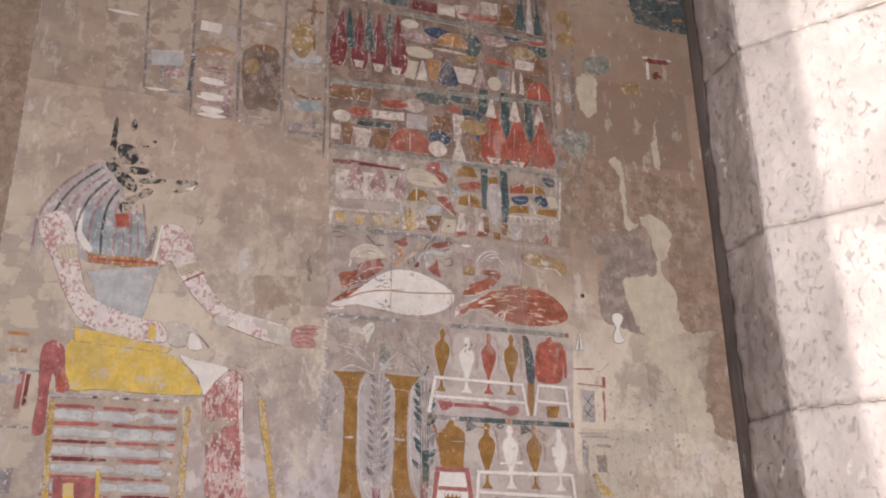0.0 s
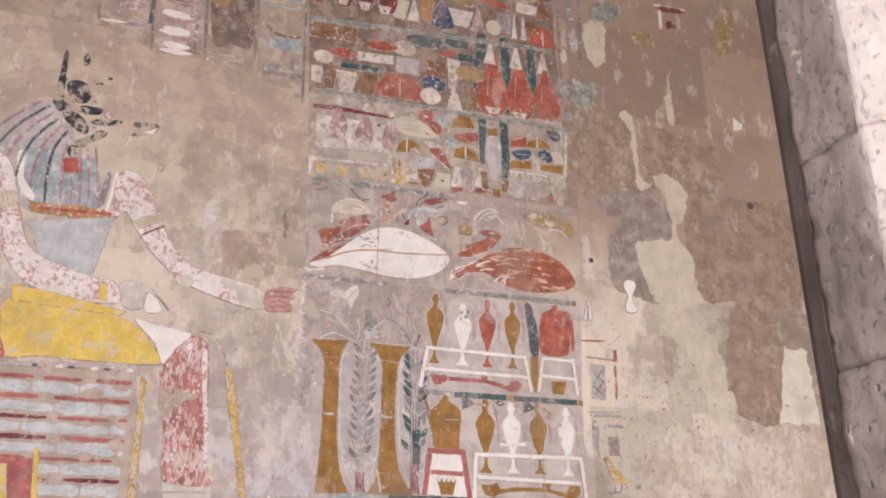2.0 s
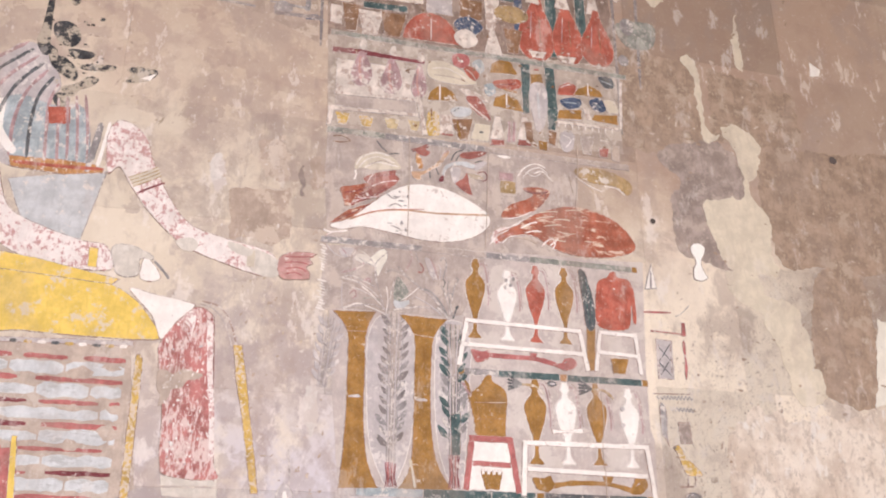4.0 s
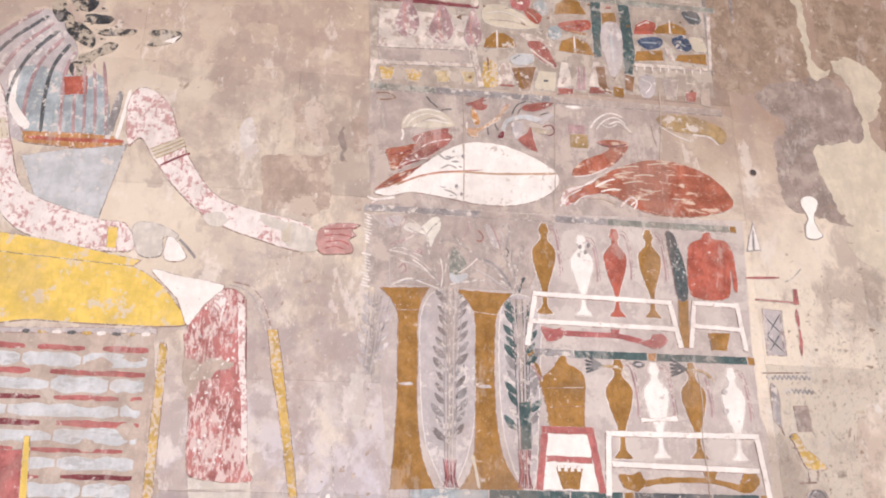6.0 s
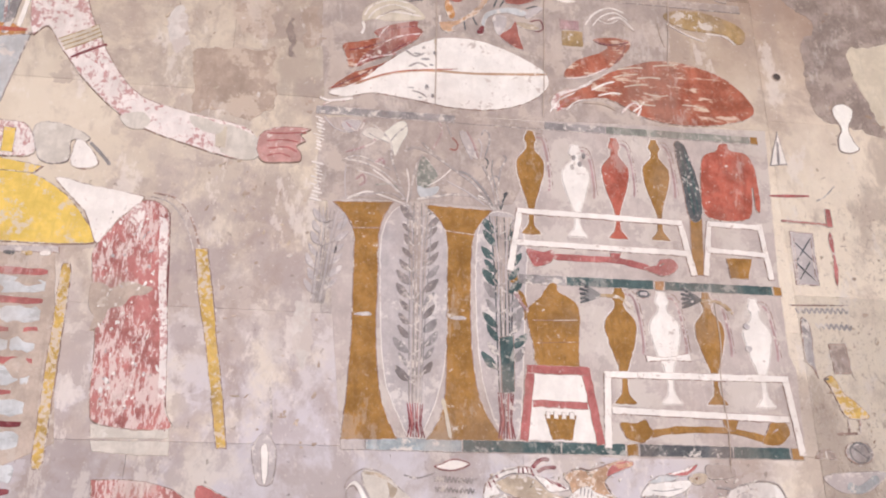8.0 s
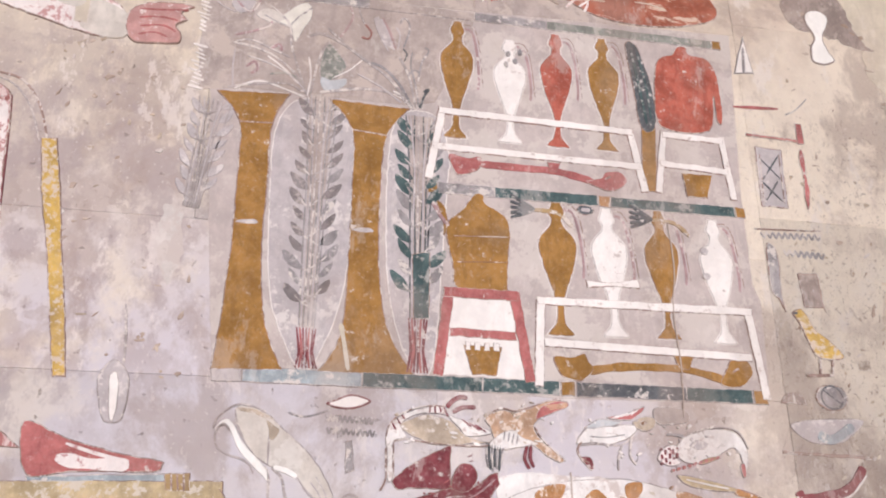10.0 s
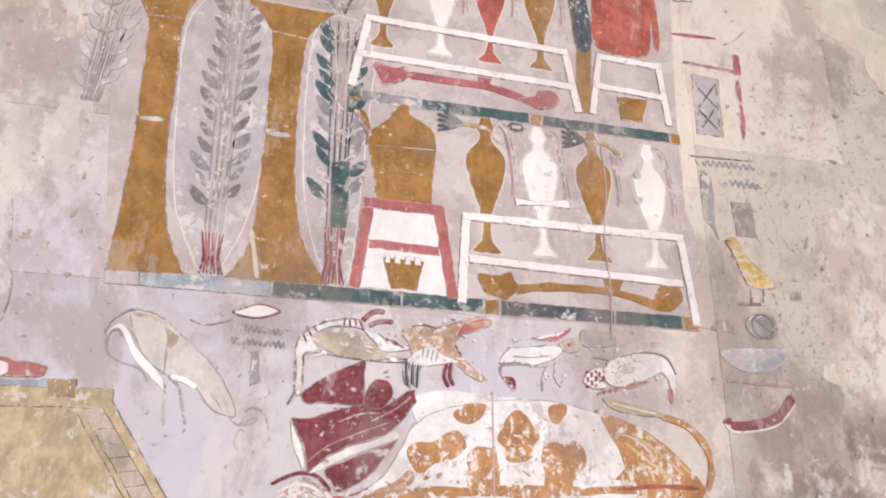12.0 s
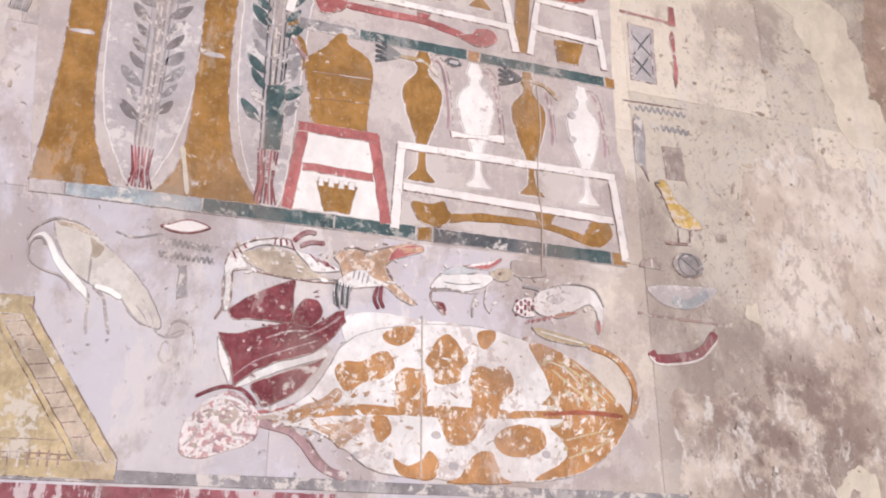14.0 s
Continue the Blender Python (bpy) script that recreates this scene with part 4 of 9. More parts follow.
def plant(field, stem, roots, leaf, stem_paint, n, reach, sides=(-1, 1), low=0.25):
    """A tall plant: pale field, bundled stem, paired leaves, red tied roots."""
    ob = thing("plant_relief", f"tall painted plant with {WORDS.get(leaf, leaf)} leaves on a pale oval", "relief", "painted plants")
    if field:
        patch("field", field, "mist", ob, 0.0022, True, "glow", 0.004)
    a, b = Vector(stem[0]), Vector(stem[1])
    side = Vector(((b - a).y, -(b - a).x)).normalized()
    if field:
        patch("stalk", [a + side * .013, a.lerp(b, .5) + side * .015, b + side * .026, b - side * .026, a.lerp(b, .5) - side * .015, a - side * .013], "dusk", ob, 0.0030, False)
    bm, mats = bmesh.new(), [PAINT[stem_paint], PAINT["faint"], PAINT["mist"]]
    for k in range(8):
        o = (k - 3.5) * 0.0048
        draw(bm, curve([a + side * o * 0.8, a.lerp(b, .35) + side * o, a.lerp(b, .7) + side * (o * 1.2 + 0.004 * math.sin(k * 2)), b + side * o * 1.8], False), 0.0032, 0.0036 + 0.0003 * (k % 3), (0, 2, 0, 1, 0, 2, 0, 0)[k])
    part("stem", bm, mats, ob)
    rng = random.Random(n)
    for k in range(n):
        for s in sides:
            t = low + (0.97 - low) * (k + 0.5 * (s > 0)) / n
            p = a.lerp(b, t) + side * s * rng.uniform(0.010, 0.018)
            d = (side * s * rng.uniform(0.7, 1.1) + (b - a).normalized() * 1.0).normalized() * reach * rng.uniform(0.95, 1.35)
            o = Vector((-d.y, d.x)) * rng.uniform(0.22, 0.30) * s
            patch("leaf", [p, p + d * .35 - o * .9, p + d * .8 - o * .7, p + d * 1.05, p + d * .7 + o * .5, p + d * .3 + o * .5], leaf if rng.random() < 0.65 or leaf == "mist" else "grey", ob, 0.0036)
            if k % 2 == 0:
                lines("twig", [([p - d * .6 - side * s * .01, p, p + d * .4], 0.003, "faint")], ob, h=0.004)
    if roots:
        bm = bmesh.new()
        r0, r1 = Vector(roots[0]), Vector(roots[1])
        for k in range(7):
            o = side * (k - 3) * 0.0055
            draw(bm, [r0 + o * 1.1, r0.lerp(r1, .4) + o * .7 + side * 0.003 * math.sin(k * 3), r1 + o], 0.0058, 0.004 + 0.0004 * (k % 2), k % 3 == 1)
        part("root_tuft", bm, [PAINT["wine"], PAINT["rose"]], ob, "wine-red tied roots")
    return ob


plant([(0.725, 2.306), (0.727, 2.412), (0.752, 2.473), (0.797, 2.491), (0.842, 2.481), (0.873, 2.427), (0.880, 2.313), (0.873, 2.138), (0.853, 2.040), (0.818, 1.961), (0.798, 1.958), (0.770, 2.004), (0.737, 2.105)], [(0.807, 2.032), (0.812, 2.495)], [(0.810, 1.961), (0.807, 2.032)], "ash", "grey", 13, 0.036, low=0.10)
plant([(0.939, 2.315), (0.945, 2.423), (0.962, 2.471), (1.001, 2.486), (1.043, 2.467), (1.061, 2.382), (1.056, 2.320), (1.037, 2.031), (1.024, 1.962), (0.999, 1.959), (0.966, 2.029), (0.944, 2.140)], [(1.001, 2.060), (1.004, 2.473)], [(1.002, 1.962), (1.002, 2.060)], "teal", "slate", 11, 0.040, low=0.12)
patch("sheath_relief", [(0.989, 2.184), (1.024, 2.190), (1.023, 2.060), (0.993, 2.058)], "teal", None, 0.0045, False, "line", 0.003, "teal sheath round the foot of a painted plant", "relief")
plant([], [(0.591, 2.242), (0.615, 2.468)], [], "mist", "faint", 7, 0.03, low=0.1)


patch("ground_wash", [(0.582, 2.485), (0.573, 2.577), (0.582, 2.701), (0.757, 2.725), (0.977, 2.728), (1.112, 2.718), (1.110, 2.677), (1.032, 2.507), (0.978, 2.494), (0.819, 2.495), (0.670, 2.497)], "dusk", None, 0.0008, False, "", 0.002, "mauve-grey washed ground behind the flower sprays", "relief", "washed grounds")


lines("flower_spray", [([(0.780, 2.496), (0.755, 2.542), (0.715, 2.575), (0.676, 2.591), (0.639, 2.596)], 0.005, "faint"),
            ([(0.782, 2.499), (0.750, 2.534), (0.708, 2.557), (0.666, 2.569)], 0.003, "mist"),
            ([(0.775, 2.501), (0.743, 2.516), (0.691, 2.510), (0.633, 2.496)], 0.005, "faint"),
            ([(0.782, 2.496), (0.763, 2.549), (0.746, 2.604), (0.740, 2.651), (0.702, 2.691)], 0.005, "faint"),
            ([(0.788, 2.496), (0.797, 2.563), (0.807, 2.600), (0.818, 2.621)], 0.005, "faint"),
            ([(0.740, 2.648), (0.758, 2.674), (0.782, 2.697)], 0.004, "grey"),
            ([(0.740, 2.645), (0.713, 2.655), (0.689, 2.668)], 0.003, "grey"),
            ([(0.638, 2.614), (0.674, 2.628), (0.700, 2.642), (0.705, 2.655)], 0.004, "mauve"),
            ([(0.636, 2.596), (0.667, 2.607), (0.712, 2.590), (0.747, 2.575)], 0.004, "faint"),
            ([(0.643, 2.495), (0.639, 2.544), (0.640, 2.584)], 0.003, "mist"),
            ([(0.646, 2.495), (0.691, 2.516), (0.743, 2.502), (0.777, 2.490)], 0.004, "glow"),
            ([(0.702, 2.574), (0.734, 2.550), (0.764, 2.518)], 0.004, "glow"),
            ([(0.635, 2.694), (0.657, 2.672), (0.673, 2.682), (0.680, 2.704)], 0.004, "mauve"),
            ([(0.584, 2.705), (0.609, 2.677), (0.636, 2.667)], 0.003, "mist"),
            ([(0.664, 2.545), (0.679, 2.558), (0.685, 2.541), (0.673, 2.531)], 0.005, "mauve"),
            ([(0.707, 2.592), (0.723, 2.602), (0.728, 2.588)], 0.006, "mauve"),
            ([(0.709, 2.534), (0.742, 2.539), (0.769, 2.524)], 0.005, "sage"),
            ([(0.782, 2.493), (0.787, 2.537), (0.781, 2.580)], 0.004, "glow")],
      None, "faint grey painted lily stems fanning over a stand", "relief", "flower sprays", 0.0030)
lines("flower_spray", [([(0.988, 2.484), (0.943, 2.547), (0.890, 2.588), (0.842, 2.622), (0.802, 2.638), (0.775, 2.627)], 0.006, "faint"),
            ([(0.988, 2.484), (0.962, 2.537), (0.925, 2.576), (0.895, 2.582)], 0.006, "grey"),
            ([(0.985, 2.489), (0.954, 2.516), (0.890, 2.522), (0.837, 2.511), (0.806, 2.505)], 0.006, "faint"),
            ([(0.993, 2.490), (0.979, 2.559), (0.958, 2.605)], 0.005, "faint"),
            ([(0.999, 2.493), (0.992, 2.542), (0.982, 2.586), (0.985, 2.619)], 0.004, "grey"),
            ([(0.997, 2.551), (1.004, 2.596), (1.018, 2.624), (1.010, 2.633)], 0.004, "grey"),
            ([(1.001, 2.490), (1.010, 2.520), (1.018, 2.535), (1.008, 2.528)], 0.006, "slate"),
            ([(0.966, 2.626), (0.978, 2.667), (0.976, 2.691), (0.965, 2.697), (0.959, 2.684)], 0.004, "grey"),
            ([(0.950, 2.622), (0.939, 2.658), (0.923, 2.693)], 0.005, "mauve"),
            ([(0.955, 2.620), (0.959, 2.656), (0.951, 2.674)], 0.004, "mist"),
            ([(0.936, 2.615), (0.918, 2.653), (0.907, 2.686)], 0.004, "mist"),
            ([(0.888, 2.672), (0.901, 2.655), (0.896, 2.639), (0.882, 2.641)], 0.004, "brick"),
            ([(0.874, 2.714), (0.880, 2.690), (0.888, 2.672)], 0.003, "grey"),
            ([(0.855, 2.719), (0.863, 2.688), (0.852, 2.657), (0.839, 2.635)], 0.004, "mauve"),
            ([(0.815, 2.654), (0.828, 2.640), (0.847, 2.626)], 0.005, "faint"),
            ([(0.988, 2.481), (0.970, 2.511), (0.948, 2.524)], 0.004, "glow"),
            ([(0.877, 2.554), (0.922, 2.531), (0.964, 2.499)], 0.004, "mist"),
            ([(0.976, 2.564), (0.990, 2.577), (1.000, 2.569)], 0.004, "grey"),
            ([(0.968, 2.594), (0.974, 2.612), (0.966, 2.623)], 0.003, "slate"),
            ([(0.829, 2.539), (0.858, 2.559), (0.885, 2.587)], 0.003, "glow")],
      None, "faint grey painted lily stems fanning over a stand", "relief", "flower sprays", 0.0030)
patch("flower_relief", [(0.716, 2.655), (0.739, 2.688), (0.771, 2.709), (0.783, 2.679), (0.764, 2.635), (0.751, 2.613), (0.740, 2.645)], "bone", None, 0.0026, True, "faint", 0.002, "pale painted lily flower in worn relief", "relief", "flower petals")
patch("flower_relief", [(0.673, 2.667), (0.694, 2.684), (0.729, 2.669), (0.716, 2.652), (0.692, 2.654)], "ivory", None, 0.0026, True, "faint", 0.002, "pale painted lily flower in worn relief", "relief", "flower petals")
patch("flower_relief", [(0.624, 2.693), (0.651, 2.702), (0.672, 2.697), (0.660, 2.672), (0.636, 2.667)], "mist", None, 0.0026, True, "faint", 0.002, "pale painted lily flower in worn relief", "relief", "flower petals")
patch("petal_relief", [(0.904, 2.692), (0.926, 2.687), (0.939, 2.658), (0.950, 2.619), (0.928, 2.630), (0.912, 2.659)], "mist", None, 0.0026, True, "faint", 0.002, "pale painted lily flower in worn relief", "relief", "flower petals")
patch("leaf_relief", [(0.818, 2.618), (0.805, 2.582), (0.805, 2.535), (0.830, 2.534), (0.855, 2.568), (0.837, 2.599)], "sage", None, 0.0024, True, "faint", 0.002, "grey-green painted pointed leaf in worn relief", "relief")
patch("leaf_relief", [(0.805, 2.538), (0.830, 2.534), (0.855, 2.541), (0.848, 2.520), (0.814, 2.510)], "pearl", None, 0.0022, True, "", 0.002, "pale blue painted leaf foot in worn relief", "relief")
rng = random.Random(41)
lines("fringe_relief", [([(0.568 + rng.uniform(-.008, .004), 2.704 - k * 0.0092), (0.568 + rng.uniform(.012, .022), 2.704 - k * 0.0092 - 0.006)], rng.uniform(0.003, 0.006), "glow") for k in range(24) if k not in (10, 11, 12)], None, "white scratched edge beside the painted lilies", "relief")

# ---------------------------------------------------------------- stands and jars, lower row
def rail(name, a, b, w, paint, ob, h=0.0048):
    return patch(name, bar(a, b, w), paint, ob, h, False, "line", 0.0018)


for box, label in (([(1.210, 2.114), (1.218, 2.242), (1.631, 2.263), (1.676, 2.135), (1.668, 1.946), (1.214, 1.948)], "pale lilac ground behind the lower jars"), ([(1.045, 2.639), (1.642, 2.676), (1.647, 2.345), (1.023, 2.342)], "pale lilac ground behind the upper jars")):
    patch("ground_wash", box, "mallow", None, 0.0010, False, "", 0.002, label, "relief")

red_stool = thing("stand_relief", "rose-red painted stool with a white ground, under the ochre jar", "relief")
patch("panel", [(1.061, 2.112), (1.175, 2.113), (1.196, 1.959), (1.044, 1.962)], "white", red_stool, 0.003, False)
rail("leg", *[(1.059, 2.122), (1.038, 1.959)], 0.021, "rose", red_stool)
rail("leg", *[(1.180, 2.122), (1.206, 1.954)], 0.021, "rose", red_stool)
rail("rail", *[(1.048, 2.114), (1.188, 2.114)], 0.021, "rose", red_stool, 0.0054)
rail("rail", *[(1.059, 2.040), (1.182, 2.037)], 0.017, "rose", red_stool, 0.0054)

patch("jar_relief", [(1.101, 2.307), (1.113, 2.318), (1.126, 2.313), (1.130, 2.296), (1.154, 2.283), (1.170, 2.268), (1.177, 2.240), (1.173, 2.198), (1.168, 2.131), (1.167, 2.122), (1.076, 2.120), (1.065, 2.171), (1.056, 2.209), (1.052, 2.240), (1.061, 2.259), (1.086, 2.283)], "gold", None, 0.0046, True, "line", 0.0025,
      "broad ochre painted jar standing on the red stool", "relief", "jars on the painted stands",
      [([(1.058, 2.244), (1.042, 2.264), (1.031, 2.285), (1.026, 2.289)], 0.008, "mauve"), ([(1.067, 2.225), (1.115, 2.227), (1.171, 2.230)], 0.002, "line"), ([(1.073, 2.173), (1.117, 2.176), (1.170, 2.179)], 0.002, "brown")])


def cup(pts, paint="gold", teeth=True):
    ob = thing("cup_relief", "small ochre painted cup under a stand", "relief", "small cups under the stands")
    patch("bowl", pts, paint, ob, 0.0054, False, "line", 0.002)
    if teeth:
        a, b = Vector(pts[0]), Vector(pts[1])
        for k in range(4):
            q = a.lerp(b, 0.14 + 0.24 * k)
            patch("tooth", bar(q + Vector((0, .006)), q - Vector((0, .010)), 0.011), "white", ob, 0.0064, False, "line", 0.0015)
    return ob


cup([(1.082, 2.017), (1.155, 2.017), (1.144, 1.962), (1.099, 1.963)])
cup([(1.539, 2.401), (1.606, 2.401), (1.590, 2.348), (1.545, 2.347)], teeth=False)


def footed_stand(rails, legs, w):
    ob = thing("stand_relief", "white painted slatted stand carrying a row of jars", "relief", "white painted stands")
    for a, b in legs:
        rail("leg", a, b, w, "white", ob)
    for a, b in rails:
        rail("rail", a, b, w * 0.95, "white", ob, 0.0055)
    return ob


jar("gold", *[(1.268, 2.044), (1.269, 2.314)], 0.037, handle=1)
jar("white", *[(1.374, 2.047), (1.370, 2.308)], 0.035, edge="faint", handle=1)
jar("gold", *[(1.479, 2.048), (1.478, 2.311)], 0.035, handle=1)
jar("white", *[(1.592, 2.046), (1.592, 2.300)], 0.033, edge="faint", handle=1)
patch("ribbon_relief", [(1.320, 2.156), (1.367, 2.153), (1.425, 2.164), (1.427, 2.145), (1.372, 2.145), (1.322, 2.139)], "white", None, 0.0056, False, "line", 0.002, "white painted bow tied on a jar", "relief")
footed_stand([[(1.223, 2.109), (1.653, 2.112)], [(1.234, 2.030), (1.641, 2.021)]], [[(1.231, 2.115), (1.221, 1.948)], [(1.644, 2.118), (1.661, 1.942)]], 0.018)


def ladle(bowl, handle, loop, cup_pts, paint):
    ob = thing("ladle_relief", f"{WORDS.get(paint, paint)} painted ladle with a knobbed handle", "relief")
    patch("bowl", bowl, paint, ob, 0.0046, True, "line", 0.002)
    lines("handle", [(handle, 0.016, paint)], ob, h=0.0044)
    mid = sum((Vector(q) for q in loop), Vector((0, 0))) / len(loop)
    patch("knob", [mid + (Vector(q) - mid) * 1.25 for q in loop], paint, ob, 0.0046, True, "line", 0.002, extra=[([mid - Vector((0.008, 0)), mid + Vector((0.004, 0.007))], 0.005, "line")])
    patch("cup", cup_pts, paint, ob, 0.005, False, "line", 0.002)
    return ob


ladle([(1.251, 2.005), (1.284, 2.005), (1.308, 2.013), (1.317, 1.997), (1.325, 1.985), (1.313, 1.969), (1.294, 1.960), (1.269, 1.966), (1.256, 1.982)], [(1.310, 1.979), (1.378, 1.991), (1.486, 1.993), (1.542, 1.985), (1.587, 1.973)], [(1.577, 1.972), (1.609, 1.969), (1.632, 1.990), (1.624, 2.010), (1.601, 2.011), (1.591, 1.998)], [(1.481, 2.019), (1.523, 2.018), (1.511, 1.992), (1.492, 1.991)], "gold")
ladle([(1.059, 2.397), (1.096, 2.390), (1.120, 2.397), (1.125, 2.382), (1.110, 2.362), (1.079, 2.352), (1.064, 2.370)], [(1.119, 2.380), (1.211, 2.379), (1.272, 2.379), (1.349, 2.364)], [(1.343, 2.364), (1.382, 2.350), (1.412, 2.367), (1.404, 2.385), (1.379, 2.384), (1.368, 2.371)], [(1.255, 2.397), (1.283, 2.398), (1.275, 2.376), (1.260, 2.375)], "rose")


def tongs(p, s=1.0):
    """A small dark hand of five leaves beside a jar neck."""
    x, z = p
    lines("tassel_relief", [([(x, z), (x - 0.022 * s, z + dz * s * .5), (x - 0.048 * s, z + dz * s)], 0.007, "slate") for dz in (0.028, 0.014, 0.002, -0.010, -0.02)] + [([(x - .004, z), (x + 0.045 * s, z - 0.004), (x + 0.075 * s, z - .03)], 0.009, "olive")],
          None, "dark painted tassel on a reed beside a jar", "relief", "painted tassels", 0.0048)


tongs([(1.226, 2.292)][0]); tongs([(1.466, 2.291)][0])
patch("ring_relief", shapes_of("b", *[(1.329, 2.300)][0], 0.036, 0.022), "slate", None, 0.004, False, "line", 0.002, "dark painted oval ring above a jar", "relief", "", [([([(1.329, 2.300)][0][0] - .009, [(1.329, 2.300)][0][1]), ([(1.329, 2.300)][0][0] + .009, [(1.329, 2.300)][0][1])], 0.008, "mist")])

patch("spout_relief", [(1.034, 2.289), (1.040, 2.295), (1.053, 2.278), (1.057, 2.246), (1.049, 2.223), (1.045, 2.256)], "gold", None, 0.0044, True, "line", 0.002, "curved ochre spout of the tall ewer", "relief")
# ground bars of the rows
def ground_bar(left, right, w, cuts, group="ground bars"):
    ob = thing("bar_relief", "teal painted ground line with ochre end squares", "relief", group)
    a, b = Vector(left), Vector(right)
    for (t0, t1, c) in cuts:
        patch("segment", bar(a.lerp(b, t0), a.lerp(b, t1), w), c, ob, 0.004, False, "faint", 0.0018)
    return ob


ground_bar((0.655, 1.946), (1.662, 1.946), 0.027, [(0, .05, "mist"), (.05, .25, "blue"), (.25, .46, "teal"), (.46, .60, "teal"), (.602, .628, "gold"), (.63, .84, "slate"), (.84, .97, "teal"), (.972, 1, "gold")])
ground_bar((1.018, 2.322), (1.668, 2.322), 0.024, [(0, .03, "gold"), (.03, .2, "grey"), (.2, .52, "teal"), (.522, .56, "orange"), (.56, .965, "teal"), (.967, 1, "gold")])
ground_bar((0.565, 2.722), (1.665, 2.722), 0.022, [(0, .3, "grey"), (.3, .5, "dusk"), (.5, .64, "grey"), (.64, .98, "sage"), (.98, 1, "gold")])
ground_bar((0.565, 3.122), (1.668, 3.122), 0.024, [(0, .18, "sage"), (.18, .5, "grey"), (.5, 1, "dusk")])
ground_bar((0.56, 3.512), (1.69, 3.512), 0.022, [(0, .3, "sage"), (.3, .7, "sage"), (.7, 1, "sage")])

# ---------------------------------------------------------------- upper row of jars
jar("gold", *[(1.072, 2.432), (1.078, 2.706)], 0.034, handle=1)
jar("white", *[(1.183, 2.433), (1.187, 2.675)], 0.033, edge="faint", handle=1)
jar("red", *[(1.281, 2.433), (1.287, 2.702)], 0.034, handle=1)
jar("gold", *[(1.384, 2.435), (1.389, 2.705)], 0.034, handle=1)
leafy = thing("lettuce_relief", "dark teal painted leaf head on an ochre stalk", "relief")
patch("stalk", [(1.463, 2.522), (1.495, 2.524), (1.482, 2.351), (1.451, 2.353)], "gold", leafy, 0.004, False, "line", 0.002)
patch("head", [(1.441, 2.695), (1.465, 2.700), (1.482, 2.649), (1.495, 2.582), (1.492, 2.499), (1.460, 2.497), (1.451, 2.596)], "slate", leafy, 0.0044, True, "line", 0.002, extra=[([(1.453, 2.682), (1.464, 2.597), (1.474, 2.506)], 0.006, "teal"), ([(1.466, 2.679), (1.480, 2.598), (1.484, 2.515)], 0.005, "teal")])
patch("jar_relief", [(1.546, 2.684), (1.559, 2.706), (1.582, 2.707), (1.587, 2.690), (1.626, 2.682), (1.646, 2.642), (1.647, 2.537), (1.633, 2.529), (1.631, 2.590), (1.613, 2.505), (1.506, 2.503), (1.498, 2.582), (1.506, 2.651), (1.522, 2.676)], "red", None, 0.0044, True, "line", 0.0025, "round-shouldered red painted jar with a side spout", "relief", "jars on the painted stands")
footed_stand([[(1.038, 2.491), (1.442, 2.483)], [(1.026, 2.411), (1.450, 2.406)]], [[(1.047, 2.498), (1.019, 2.340)], [(1.434, 2.492), (1.457, 2.350)]], 0.017)
footed_stand([[(1.504, 2.486), (1.640, 2.483)], [(1.493, 2.418), (1.643, 2.412)]], [[(1.509, 2.493), (1.486, 2.351)], [(1.635, 2.493), (1.648, 2.349)]], 0.016)


# ---------------------------------------------------------------- row with the white mound
lower_white = thing("mound_relief", "white painted cut of meat with a thin russet stripe", "relief")
patch("body", [(0.590, 2.771), (0.663, 2.810), (0.724, 2.867), (0.788, 2.917), (0.860, 2.952), (0.950, 2.954), (1.031, 2.929), (1.103, 2.891), (1.130, 2.863), (1.125, 2.825), (1.074, 2.782), (0.993, 2.755), (0.898, 2.752), (0.788, 2.767), (0.694, 2.777), (0.633, 2.761)], "white", lower_white, 0.0046, True, "line", 0.002)
lines("stripe", [([(0.648, 2.796), (0.725, 2.832), (0.819, 2.852), (0.948, 2.854), (1.127, 2.868)], 0.007, "peach"), ([(0.663, 2.805), (0.756, 2.843), (0.899, 2.863)], 0.003, "red")], lower_white, h=0.0056)
lines("scratch", [([(0.772, 2.907), (0.796, 2.891), (0.820, 2.902)], 0.005, "faint"), ([(0.780, 2.859), (0.804, 2.872), (0.827, 2.863)], 0.005, "faint"), ([(0.788, 2.793), (0.812, 2.786), (0.827, 2.775)], 0.005, "faint"), ([(0.845, 2.947), (0.848, 2.886), (0.846, 2.762)], 0.004, "tan"), ([(0.572, 2.756), (0.595, 2.748), (0.649, 2.759)], 0.006, "white"), ([(0.580, 2.735), (0.603, 2.748), (0.633, 2.751)], 0.004, "skin")], lower_white, h=0.0056)
patch("stain", shapes_of("l", 0.802, 2.899, 0.02, 0.007), "grey", lower_white, 0.0054, True, label="small grey flaked stain")
patch("stain", shapes_of("l", 0.822, 2.885, 0.026, 0.008), "grey", lower_white, 0.0054, True, label="small grey flaked stain")
patch("stain", shapes_of("l", 0.836, 2.869, 0.014, 0.007), "grey", lower_white, 0.0054, True, label="small grey flaked stain")
patch("stain", shapes_of("l", 0.817, 2.917, 0.012, 0.012), "grey", lower_white, 0.0054, True, label="small grey flaked stain")
patch("stain", shapes_of("l", 0.845, 2.903, 0.009, 0.016), "grey", lower_white, 0.0054, True, label="small grey flaked stain")
patch("stain", shapes_of("l", 0.826, 2.803, 0.012, 0.02), "grey", lower_white, 0.0054, True, label="small grey flaked stain")
